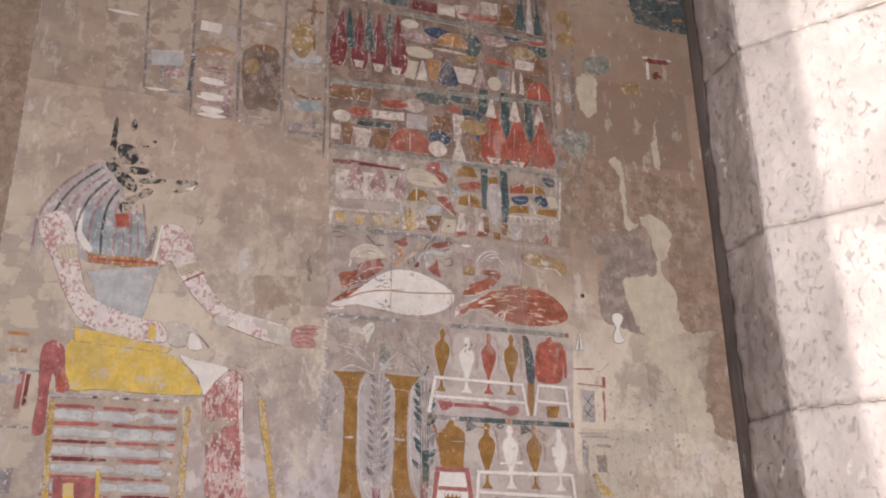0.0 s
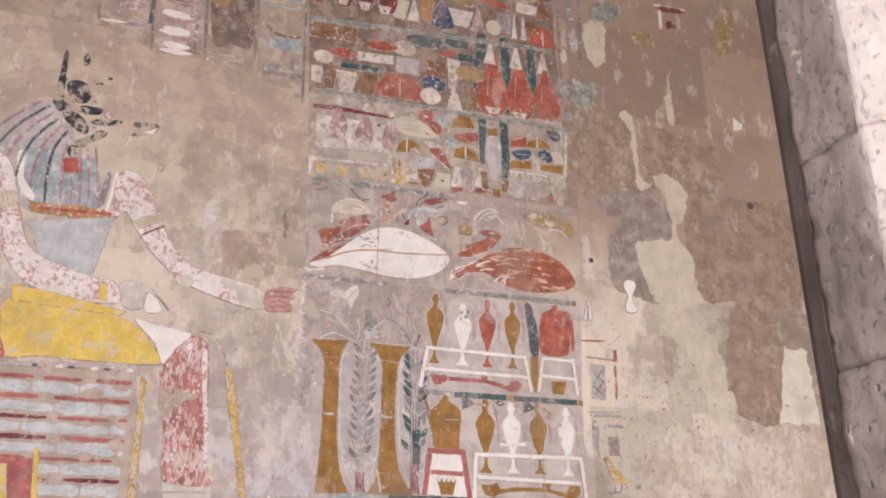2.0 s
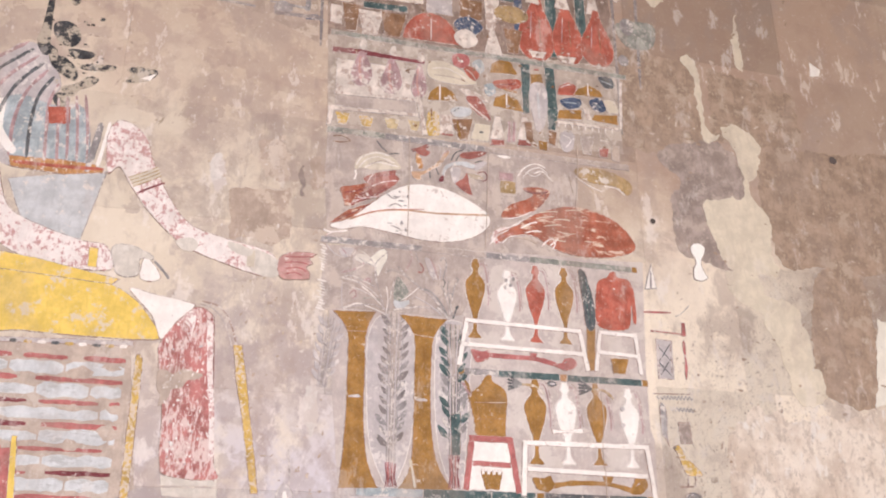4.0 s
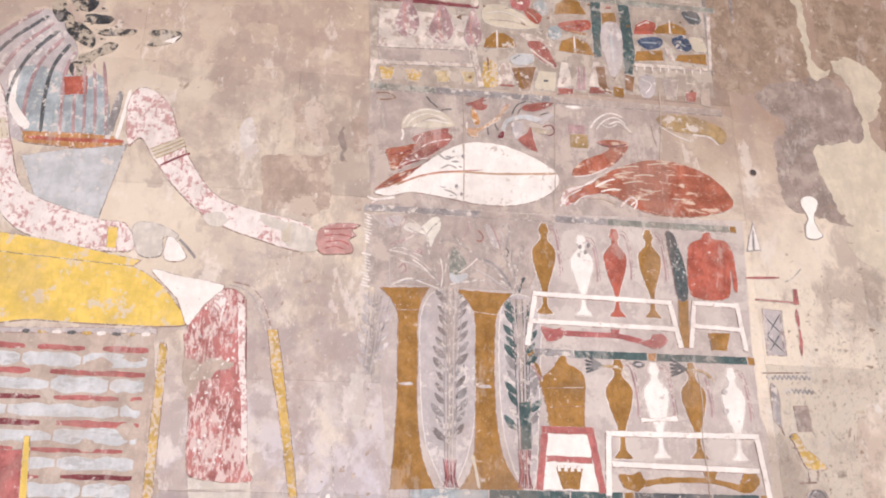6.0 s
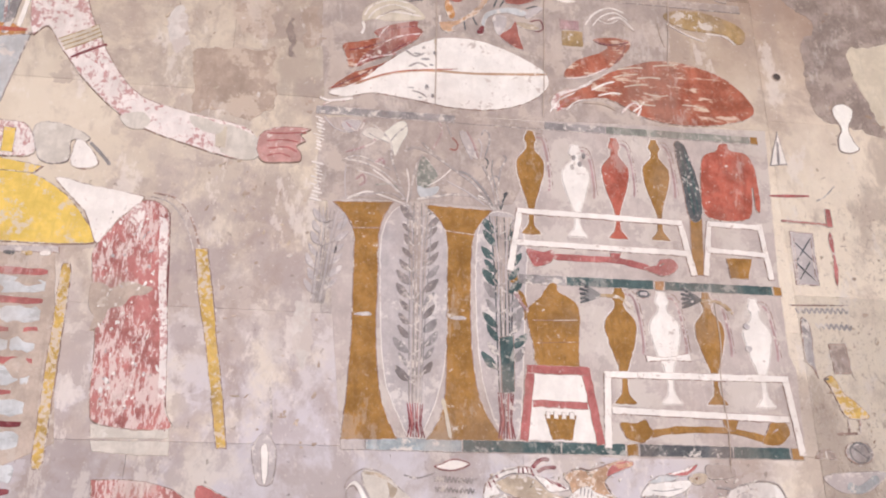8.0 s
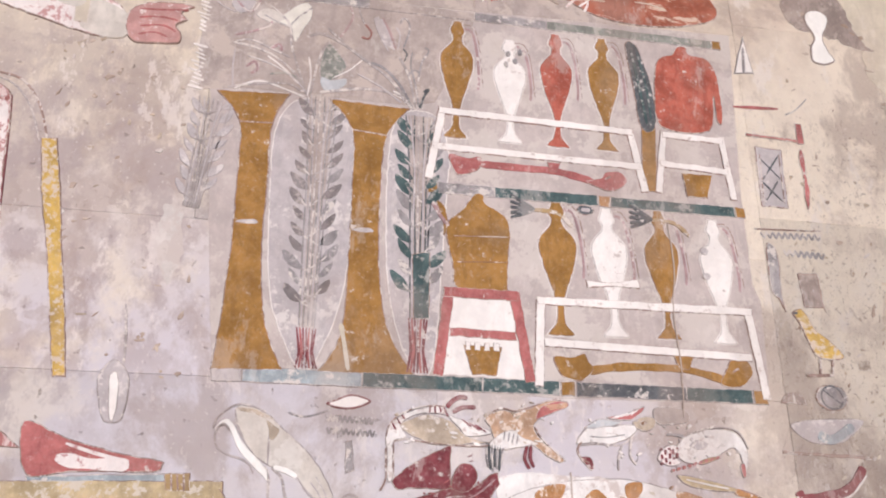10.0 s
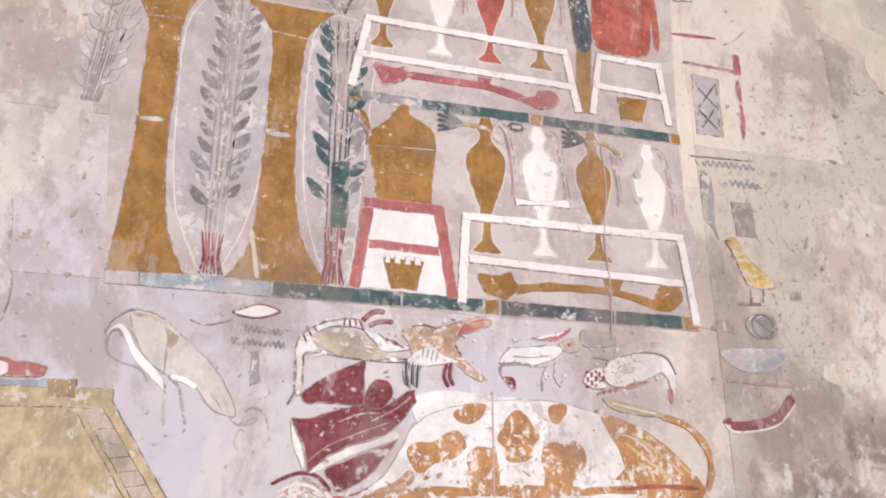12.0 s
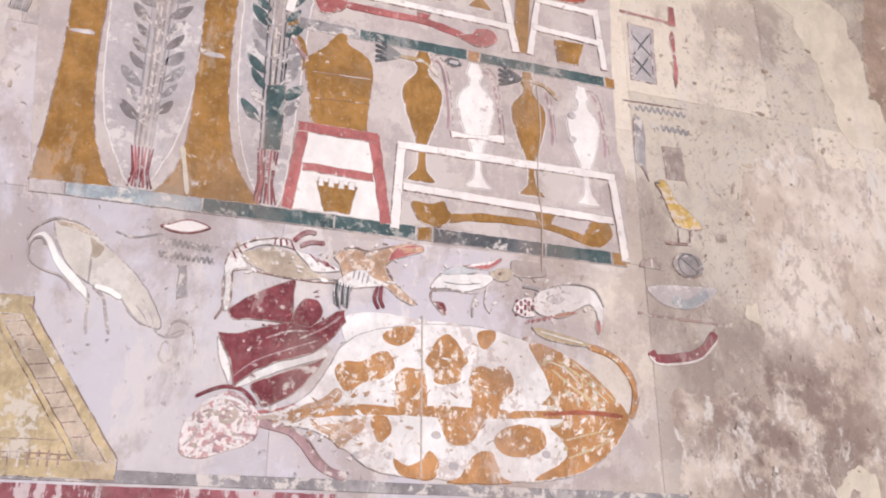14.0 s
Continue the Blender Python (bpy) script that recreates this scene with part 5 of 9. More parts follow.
patch("stain", shapes_of("l", 0.84, 2.782, 0.009, 0.016), "grey", lower_white, 0.0054, True, label="small grey flaked stain")
patch("stain", shapes_of("l", 0.787, 2.8, 0.02, 0.005), "grey", lower_white, 0.0054, True, label="small grey flaked stain")
patch("stain", shapes_of("l", 0.811, 2.775, 0.016, 0.006), "grey", lower_white, 0.0054, True, label="small grey flaked stain")
spray_leaf = thing("leaf_relief", "russet painted leaf spray behind the white cut", "relief")
patch("leaf", [(0.620, 2.912), (0.664, 2.924), (0.717, 2.940), (0.743, 2.933), (0.698, 2.899), (0.665, 2.858), (0.638, 2.846), (0.627, 2.876)], "meat", spray_leaf, 0.0038, True, "line", 0.002)
patch("leaf", [(0.692, 2.952), (0.732, 2.977), (0.800, 2.997), (0.802, 2.979), (0.816, 2.966), (0.802, 2.942), (0.768, 2.912), (0.733, 2.888), (0.688, 2.864), (0.653, 2.847), (0.673, 2.888), (0.717, 2.925)], "brick", spray_leaf, 0.0038, True, "line", 0.002)
patch("leaf", [(0.590, 2.781), (0.636, 2.825), (0.668, 2.843), (0.725, 2.870), (0.748, 2.893), (0.735, 2.864), (0.696, 2.830), (0.666, 2.809), (0.649, 2.794), (0.615, 2.785)], "meat", spray_leaf, 0.0038, True, "line", 0.002)
lines("vein", [([(0.650, 2.850), (0.683, 2.874), (0.728, 2.888), (0.750, 2.895)], 0.004, "skin"), ([(0.634, 2.894), (0.673, 2.904), (0.725, 2.930)], 0.003, "wine"), ([(0.706, 2.949), (0.755, 2.971), (0.799, 2.979)], 0.003, "wine"), ([(0.722, 2.926), (0.761, 2.947), (0.808, 2.958)], 0.004, "skin"), ([(0.665, 2.858), (0.725, 2.891), (0.786, 2.935)], 0.003, "wine"), ([(0.600, 2.785), (0.651, 2.816), (0.718, 2.859)], 0.003, "wine"), ([(0.706, 2.935), (0.718, 2.961), (0.730, 2.973)], 0.003, "skin")], spray_leaf, h=0.0052)
patch("basket_relief", [(0.664, 2.985), (0.668, 3.019), (0.692, 3.042), (0.731, 3.058), (0.770, 3.055), (0.802, 3.034), (0.820, 3.006), (0.786, 2.998), (0.739, 2.990), (0.693, 2.991)], "cream", None, 0.003, True, "", 0.004, "pale worn painted bundle in the offering row", "relief", "", [([(0.668, 2.999), (0.686, 3.030), (0.732, 3.053), (0.779, 3.048)], 0.005, "glow"), ([(0.677, 2.990), (0.699, 3.020), (0.742, 3.039), (0.798, 3.022)], 0.004, "glow"), ([(0.696, 2.991), (0.736, 3.017), (0.811, 3.011)], 0.005, "glow"), ([(0.665, 2.981), (0.669, 2.964), (0.663, 2.945)], 0.006, "glow"), ([(0.708, 3.003), (0.755, 3.026), (0.792, 3.015)], 0.003, "dusk")])
def wing_piece(c, pts):
    patch("wing_relief", pts, c, None, 0.0035, True, "faint", 0.002, f"{WORDS.get(c, c)} painted wing-like fragment above the white cut", "relief", "wing-like fragments")


wing_piece("brick", [(0.848, 3.082), (0.884, 3.099), (0.915, 3.117), (0.907, 3.092), (0.923, 3.082), (0.906, 3.062), (0.878, 3.067), (0.868, 3.077)])
wing_piece("peach", [(0.855, 2.999), (0.888, 3.005), (0.915, 3.019), (0.945, 3.047), (0.969, 3.081), (0.991, 3.096), (0.979, 3.069), (0.954, 3.033), (0.921, 3.008), (0.889, 2.984), (0.899, 2.976), (0.867, 2.973)])
wing_piece("orange", [(0.871, 3.074), (0.887, 3.060), (0.898, 3.024), (0.883, 3.010), (0.871, 3.037)])
wing_piece("brick", [(0.961, 3.075), (0.974, 3.091), (0.991, 3.096), (0.982, 3.077), (0.964, 3.060)])
wing_piece("pearl", [(0.963, 3.005), (0.971, 3.035), (0.996, 3.052), (1.042, 3.064), (1.083, 3.053), (1.070, 3.037), (1.033, 3.044), (0.997, 3.036), (0.977, 3.017), (0.972, 2.998)])
wing_piece("brick", [(1.033, 3.095), (1.076, 3.108), (1.124, 3.113), (1.115, 3.097), (1.084, 3.079), (1.052, 3.072), (1.026, 3.077)])
wing_piece("brick", [(1.008, 2.976), (1.036, 2.997), (1.053, 3.022), (1.061, 2.976), (1.071, 2.937), (1.045, 2.943), (1.022, 2.959)])
wing_piece("mist", [(0.995, 3.032), (1.026, 3.035), (1.027, 3.003), (1.010, 2.973), (0.997, 2.990)])
wing_piece("tan", [(1.050, 3.020), (1.095, 3.017), (1.117, 3.002), (1.075, 2.999)])
wing_piece("wine", [(0.949, 2.976), (0.959, 2.997), (0.972, 2.997), (0.967, 2.973)])
wing_piece("mist", [(1.077, 3.049), (1.110, 3.074), (1.126, 3.068), (1.102, 3.044), (1.082, 3.031)])
lines("feather_line_relief", [([(0.996, 3.060), (1.010, 3.091), (1.037, 3.107), (1.076, 3.110)], 0.005, "slate"), ([(1.012, 3.061), (1.026, 3.085), (1.049, 3.095)], 0.004, "slate"), ([(0.969, 3.020), (0.996, 3.050), (1.050, 3.061), (1.093, 3.046)], 0.003, "slate"), ([(1.081, 3.064), (1.107, 3.074), (1.123, 3.064)], 0.004, "slate"), ([(1.086, 3.050), (1.113, 3.056)], 0.004, "slate"), ([(1.089, 3.024), (1.115, 3.032), (1.125, 3.011), (1.112, 2.997), (1.091, 3.004)], 0.004, "wine"), ([(0.925, 3.023), (0.920, 3.005), (0.923, 2.983)], 0.004, "slate"), ([(0.941, 3.043), (0.944, 3.018), (0.953, 3.000)], 0.004, "slate"), ([(0.870, 2.971), (0.896, 2.977)], 0.004, "slate"), ([(0.995, 3.015), (1.008, 3.024), (1.001, 2.997)], 0.004, "slate"), ([(1.039, 2.986), (1.047, 2.958), (1.063, 2.938)], 0.003, "wine"), ([(1.022, 2.974), (1.038, 2.954), (1.053, 2.944)], 0.003, "wine"), ([(0.896, 3.006), (0.931, 3.024), (0.961, 3.060)], 0.004, "glow"), ([(0.859, 3.076), (0.897, 3.091), (0.917, 3.104)], 0.003, "wine"), ([(0.858, 3.021), (0.861, 2.999), (0.896, 3.006)], 0.004, "glow"), ([(0.735, 3.101), (0.751, 3.080), (0.770, 3.064)], 0.004, "slate"), ([(0.779, 3.054), (0.798, 3.061), (0.814, 3.061)], 0.004, "slate"), ([(0.585, 3.097), (0.616, 3.102), (0.644, 3.088), (0.613, 3.078), (0.588, 3.079)], 0.004, "brown")], None, "thin dark painted feather lines in the row", "relief")
beef = thing("joint_relief", "russet painted joint of meat with white flaking", "relief")
patch("body", [(1.160, 2.809), (1.225, 2.843), (1.295, 2.893), (1.399, 2.933), (1.485, 2.936), (1.585, 2.906), (1.648, 2.852), (1.666, 2.802), (1.612, 2.770), (1.500, 2.751), (1.384, 2.761), (1.288, 2.808), (1.222, 2.803), (1.163, 2.774)], "meat", beef, 0.0046, True, "line", 0.002)
patch("cap", [(1.253, 2.985), (1.299, 2.997), (1.348, 2.992), (1.352, 2.974), (1.337, 2.951), (1.310, 2.919), (1.275, 2.895), (1.226, 2.873), (1.177, 2.864), (1.178, 2.889), (1.213, 2.922), (1.271, 2.949), (1.291, 2.970)], "meat", beef, 0.0038, True, "", 0.002)
lines("cap_edge", [([(1.259, 2.980), (1.298, 2.973), (1.348, 2.985)], 0.005, "wine"), ([(1.313, 2.959), (1.338, 2.980), (1.328, 2.946), (1.303, 2.915)], 0.003, "wine"), ([(1.177, 2.862), (1.232, 2.874), (1.286, 2.903)], 0.003, "skin")], beef, h=0.0050)
patch("tip", [(1.134, 2.779), (1.146, 2.814), (1.175, 2.830), (1.210, 2.833), (1.215, 2.816), (1.195, 2.794), (1.162, 2.771)], "skin", beef, 0.0044, True)
patch("tip", [(1.201, 2.832), (1.244, 2.864), (1.288, 2.889), (1.273, 2.863), (1.232, 2.828)], "milk", beef, 0.0050, True)
lines("strand", [([(1.130, 2.762), (1.157, 2.798), (1.197, 2.822)], 0.004, "milk"), ([(1.149, 2.766), (1.173, 2.796), (1.212, 2.812)], 0.004, "rose"), ([(1.172, 2.771), (1.195, 2.794), (1.224, 2.806)], 0.004, "milk"), ([(1.125, 2.789), (1.149, 2.818), (1.182, 2.834)], 0.004, "clay"), ([(1.217, 2.796), (1.268, 2.796), (1.299, 2.781)], 0.007, "clay"), ([(1.314, 2.775), (1.346, 2.805), (1.364, 2.793), (1.355, 2.768)], 0.006, "skin")], beef, h=0.0056)
lines("flake", [([(1.312, 2.900), (1.346, 2.908), (1.380, 2.911)], 0.004, "cream"), ([(1.407, 2.919), (1.441, 2.925), (1.476, 2.930)], 0.004, "cream"), ([(1.297, 2.875), (1.328, 2.885), (1.365, 2.891)], 0.004, "cream"), ([(1.325, 2.850), (1.356, 2.858), (1.386, 2.862)], 0.004, "cream"), ([(1.240, 2.833), (1.275, 2.854), (1.301, 2.863)], 0.006, "white"), ([(1.342, 2.812), (1.371, 2.803), (1.404, 2.802)], 0.004, "cream"), ([(1.472, 2.810), (1.506, 2.809), (1.539, 2.800)], 0.003, "cream"), ([(1.361, 2.878), (1.395, 2.884), (1.425, 2.883)], 0.005, "cream"), ([(1.256, 2.818), (1.290, 2.829), (1.313, 2.828)], 0.005, "white"), ([(1.374, 2.836), (1.416, 2.831), (1.441, 2.835)], 0.003, "cream"), ([(1.344, 2.780), (1.362, 2.795), (1.375, 2.810)], 0.005, "white")], beef, h=0.0058)
patch("gourd_relief", [(1.450, 3.080), (1.486, 3.100), (1.562, 3.102), (1.628, 3.083), (1.670, 3.058), (1.671, 3.024), (1.650, 3.011), (1.616, 3.036), (1.575, 3.040), (1.538, 3.041), (1.488, 3.049)], "olive", None, 0.0034, True, "", 0.003, "olive painted gourd in the offering row", "relief", "", [([(1.455, 3.058), (1.506, 3.028), (1.555, 3.010)], 0.004, "glow"), ([(1.564, 3.035), (1.615, 3.031), (1.643, 3.007)], 0.004, "glow"), ([(1.434, 3.056), (1.437, 3.018), (1.447, 2.982)], 0.005, "clay")])
patch("bundle_relief", [(1.240, 3.038), (1.262, 3.073), (1.300, 3.092), (1.339, 3.085), (1.360, 3.053), (1.368, 3.023), (1.333, 3.043), (1.286, 3.046)], "dusk", None, 0.0026, True, "", 0.004, "pale scratched painted bundle in the row", "relief", "", [([(1.236, 3.030), (1.261, 3.066), (1.303, 3.089), (1.342, 3.077)], 0.005, "glow"), ([(1.255, 3.028), (1.281, 3.060), (1.319, 3.075), (1.350, 3.055)], 0.004, "glow"), ([(1.297, 3.050), (1.331, 3.061), (1.365, 3.027)], 0.005, "glow"), ([(1.273, 3.048), (1.299, 3.039), (1.324, 3.053)], 0.003, "glow")])
for c, box in (("olive", (1.200, 2.984, 0.044, 0.040)), ("mauve", (1.194, 3.025, 0.041, 0.026)), ("white", (1.189, 3.101, 0.041, 0.011))):
    offering("q" if c != "white" else "l", c, box, 0.0026, "", "fragment", "fragment_relief")

# ---------------------------------------------------------------- stacked offerings of the upper rows
# third row, over the white mound
def bit(noun, c, pts, smooth=True, extra=(), h=0.0036):
    """One painted piece among the stacked offerings."""
    patch(noun + "_relief", pts, c, None, h, smooth, "faint", 0.002, f"{WORDS.get(c, c)} painted {noun} among stacked offerings on the wall", "relief", "stacked offerings", extra)


bit("panel", "dull", [(0.586, 3.407), (0.898, 3.404), (0.872, 3.277), (0.585, 3.262)], False, [], 0.0022)
bit("slab", "wine", [(0.566, 3.451), (0.666, 3.457), (0.817, 3.450), (0.901, 3.449), (0.898, 3.433), (0.817, 3.433), (0.658, 3.433), (0.567, 3.429)], False, [], 0.003)
bit("jar", "mauve", [(0.661, 3.445), (0.680, 3.448), (0.697, 3.415), (0.712, 3.364), (0.703, 3.328), (0.684, 3.308), (0.662, 3.305), (0.641, 3.323), (0.635, 3.353), (0.649, 3.408)], True, [([(0.667, 3.428), (0.665, 3.373), (0.674, 3.319)], 0.01, "blush"), ([(0.677, 3.359), (0.676, 3.311)], 0.004, "dull")], 0.004)
bit("stopper", "dull", [(0.662, 3.468), (0.669, 3.500), (0.684, 3.503), (0.688, 3.472), (0.677, 3.456)], True, [], 0.003)
bit("jar", "mauve", [(0.768, 3.432), (0.787, 3.435), (0.805, 3.402), (0.818, 3.351), (0.810, 3.314), (0.789, 3.294), (0.767, 3.291), (0.746, 3.310), (0.740, 3.340), (0.756, 3.395)], True, [([(0.774, 3.415), (0.771, 3.359), (0.780, 3.306)], 0.01, "blush"), ([(0.783, 3.346), (0.782, 3.298)], 0.004, "dull")], 0.004)
bit("stopper", "dull", [(0.770, 3.455), (0.777, 3.487), (0.792, 3.490), (0.796, 3.459), (0.785, 3.443)], True, [], 0.003)
bit("jar", "mauve", [(0.872, 3.427), (0.885, 3.429), (0.898, 3.395), (0.908, 3.343), (0.901, 3.307), (0.886, 3.288), (0.870, 3.286), (0.855, 3.305), (0.850, 3.335), (0.862, 3.390)], True, [([(0.875, 3.410), (0.871, 3.354), (0.879, 3.300)], 0.0072, "blush"), ([(0.883, 3.340), (0.881, 3.292)], 0.004, "dull")], 0.004)
bit("stopper", "dull", [(0.871, 3.449), (0.878, 3.482), (0.894, 3.485), (0.898, 3.453), (0.886, 3.438)], True, [], 0.003)
bit("shelf", "dusk", [(0.586, 3.256), (0.868, 3.275), (0.872, 3.226), (0.587, 3.216)], False, [], 0.0028)
bit("rail", "dull", [(0.581, 3.272), (0.875, 3.287), (0.875, 3.274), (0.582, 3.260)], False, [], 0.0046)
bit("rail", "dull", [(0.562, 3.213), (0.879, 3.229), (0.879, 3.214), (0.563, 3.198)], False, [], 0.0046)
bit("stand_leg", "dull", [(0.569, 3.216), (0.587, 3.218), (0.576, 3.138), (0.559, 3.136)], False, [], 0.0048)
bit("stand_leg", "dull", [(0.868, 3.299), (0.885, 3.296), (0.913, 3.147), (0.893, 3.144)], False, [], 0.0048)
bit("cup", "amber", [(0.588, 3.193), (0.640, 3.192), (0.629, 3.147), (0.601, 3.145)], False, [], 0.003)
bit("cup", "amber", [(0.666, 3.191), (0.722, 3.192), (0.712, 3.149), (0.681, 3.149)], False, [], 0.003)
bit("cup", "straw", [(0.754, 3.196), (0.813, 3.195), (0.804, 3.152), (0.770, 3.152)], False, [], 0.003)
bit("cup", "straw", [(0.837, 3.200), (0.887, 3.198), (0.876, 3.157), (0.850, 3.158)], False, [], 0.003)
bit("wing", "cream", [(0.909, 3.437), (0.944, 3.460), (0.994, 3.454), (1.052, 3.422), (1.095, 3.387), (1.032, 3.370), (0.955, 3.372), (0.913, 3.388)], True, [([(0.925, 3.421), (0.983, 3.430), (1.052, 3.399)], 0.004, "glow"), ([(0.932, 3.396), (1.002, 3.397), (1.060, 3.382)], 0.003, "dusk")], 0.003)
bit("fruit", "rose", [(0.999, 3.487), (1.030, 3.508), (1.062, 3.498), (1.067, 3.465), (1.041, 3.441), (1.006, 3.449)], True, [([(1.022, 3.472), (1.042, 3.470)], 0.012, "skin")], 0.0036)
bit("strip", "red", [(1.041, 3.454), (1.077, 3.453), (1.104, 3.425), (1.087, 3.395), (1.056, 3.413)], True, [([(1.053, 3.440), (1.076, 3.421), (1.087, 3.400)], 0.003, "dull")], 0.0036)
bit("bunch", "blue", [(1.077, 3.475), (1.109, 3.492), (1.124, 3.455), (1.108, 3.430), (1.084, 3.435)], True, [], 0.0036)
bit("bunch", "blue", [(1.122, 3.387), (1.154, 3.396), (1.165, 3.361), (1.140, 3.340), (1.121, 3.355)], True, [], 0.0036)
bit("loaf", "gold", [(0.909, 3.287), (0.917, 3.323), (0.944, 3.351), (0.978, 3.353), (1.008, 3.331), (1.020, 3.299)], False, [([(0.955, 3.359), (0.955, 3.293)], 0.006, "glow")], 0.0036)
bit("loaf", "gold", [(1.141, 3.439), (1.149, 3.481), (1.185, 3.508), (1.226, 3.502), (1.251, 3.448)], False, [], 0.0036)
bit("slab", "red", [(1.154, 3.407), (1.251, 3.430), (1.257, 3.392), (1.185, 3.375)], True, [([(1.162, 3.392), (1.246, 3.409)], 0.003, "wine"), ([(1.185, 3.380), (1.248, 3.373)], 0.006, "orange")], 0.0036)
bit("loaf", "gold", [(1.149, 3.301), (1.160, 3.340), (1.200, 3.362), (1.247, 3.343), (1.272, 3.293)], False, [([(1.204, 3.362), (1.204, 3.300)], 0.006, "glow")], 0.0036)
bit("cut", "brick", [(1.051, 3.326), (1.093, 3.331), (1.124, 3.294), (1.143, 3.240), (1.107, 3.248), (1.065, 3.286)], True, [([(1.058, 3.302), (1.096, 3.268), (1.134, 3.243)], 0.007, "dull")], 0.0036)
bit("bird", "pearl", [(0.992, 3.261), (1.023, 3.280), (1.069, 3.278), (1.061, 3.246), (1.011, 3.235)], True, [([(1.004, 3.256), (1.027, 3.274)], 0.003, "slate")], 0.0036)
bit("wing", "dull", [(1.028, 3.356), (1.086, 3.350), (1.136, 3.317), (1.097, 3.316), (1.051, 3.332)], True, [], 0.0036)
bit("jar", "amber", [(0.913, 3.240), (0.947, 3.244), (0.954, 3.207), (0.952, 3.152), (0.902, 3.150), (0.906, 3.201)], True, [([(0.924, 3.256), (0.926, 3.207)], 0.006, "brown")], 0.0036)
bit("cup", "dull", [(0.958, 3.237), (0.996, 3.242), (1.008, 3.163), (0.952, 3.158)], False, [([(0.960, 3.159), (1.003, 3.160)], 0.006, "brick")], 0.0036)
bit("cup", "brown", [(0.996, 3.225), (1.078, 3.238), (1.055, 3.147), (1.021, 3.143)], False, [([(1.018, 3.219), (1.029, 3.153)], 0.008, "gold")], 0.0036)
bit("cup", "cream", [(1.083, 3.223), (1.141, 3.222), (1.133, 3.153), (1.065, 3.155)], False, [([(1.098, 3.186), (1.113, 3.188)], 0.007, "slate")], 0.0036)
bit("cone", "dull", [(1.158, 3.261), (1.179, 3.261), (1.193, 3.168), (1.139, 3.166)], False, [], 0.0036)
bit("foot", "brick", [(1.143, 3.167), (1.191, 3.168), (1.192, 3.145), (1.138, 3.141)], False, [], 0.0036)
bit("cone", "dull", [(1.260, 3.274), (1.281, 3.275), (1.294, 3.181), (1.240, 3.178)], False, [], 0.0036)
bit("foot", "brick", [(1.244, 3.179), (1.293, 3.181), (1.293, 3.157), (1.239, 3.153)], False, [], 0.0036)
bit("strip", "mauve", [(1.208, 3.248), (1.217, 3.249), (1.216, 3.163), (1.201, 3.163)], False, [], 0.0036)
bit("strip", "mauve", [(1.225, 3.250), (1.235, 3.251), (1.233, 3.165), (1.218, 3.165)], False, [], 0.0036)
bit("pillar", "teal", [(1.262, 3.507), (1.301, 3.511), (1.292, 3.294), (1.264, 3.286)], False, [], 0.003)
bit("pillar", "teal", [(1.356, 3.507), (1.395, 3.501), (1.403, 3.308), (1.388, 3.236), (1.361, 3.237), (1.358, 3.392)], False, [], 0.003)
bit("jar", "mist", [(1.303, 3.421), (1.349, 3.428), (1.364, 3.371), (1.355, 3.280), (1.336, 3.231), (1.313, 3.228), (1.300, 3.295), (1.289, 3.356)], True, [([(1.325, 3.388), (1.327, 3.276)], 0.01, "pearl")], 0.0044)
bit("neck", "gold", [(1.298, 3.462), (1.346, 3.469), (1.349, 3.425), (1.300, 3.418)], False, [([(1.314, 3.483), (1.334, 3.486)], 0.007, "brick")], 0.0036)
bit("pedestal", "brown", [(1.267, 3.255), (1.298, 3.259), (1.303, 3.186), (1.320, 3.154), (1.274, 3.170)], False, [], 0.0036)
bit("pedestal", "gold", [(1.318, 3.188), (1.356, 3.184), (1.353, 3.147), (1.320, 3.147)], False, [], 0.0036)
bit("pedestal", "brown", [(1.360, 3.234), (1.394, 3.230), (1.384, 3.170), (1.357, 3.180)], False, [], 0.0036)
bit("loaf", "red", [(1.400, 3.389), (1.410, 3.427), (1.447, 3.453), (1.483, 3.440), (1.476, 3.395)], False, [([(1.416, 3.423), (1.450, 3.442)], 0.004, "skin")], 0.0036)
bit("loaf", "gold", [(1.464, 3.398), (1.487, 3.431), (1.530, 3.453), (1.574, 3.436), (1.592, 3.404)], False, [([(1.528, 3.458), (1.526, 3.406)], 0.005, "glow")], 0.0036)
bit("bunch", "slate", [(1.571, 3.492), (1.618, 3.506), (1.640, 3.464), (1.600, 3.447)], True, [([(1.582, 3.479), (1.627, 3.467)], 0.004, "blue")], 0.0036)
bit("bunch", "deep", [(1.410, 3.363), (1.447, 3.386), (1.496, 3.384), (1.491, 3.351), (1.443, 3.334)], True, [([(1.425, 3.361), (1.478, 3.363)], 0.004, "blue")], 0.0036)
bit("bunch", "deep", [(1.529, 3.384), (1.572, 3.403), (1.597, 3.361), (1.579, 3.340), (1.542, 3.347)], True, [([(1.545, 3.377), (1.576, 3.358)], 0.004, "blue")], 0.0036)
bit("piece", "cream", [(1.592, 3.397), (1.633, 3.393), (1.646, 3.349), (1.608, 3.344), (1.585, 3.369)], True, [], 0.0036)
bit("loaf", "gold", [(1.394, 3.287), (1.406, 3.327), (1.496, 3.339), (1.495, 3.296)], False, [], 0.0036)
bit("loaf", "gold", [(1.530, 3.300), (1.545, 3.327), (1.641, 3.339), (1.639, 3.294)], False, [], 0.0036)
bit("post", "dull", [(1.501, 3.348), (1.526, 3.347), (1.534, 3.299), (1.510, 3.300)], False, [], 0.0036)
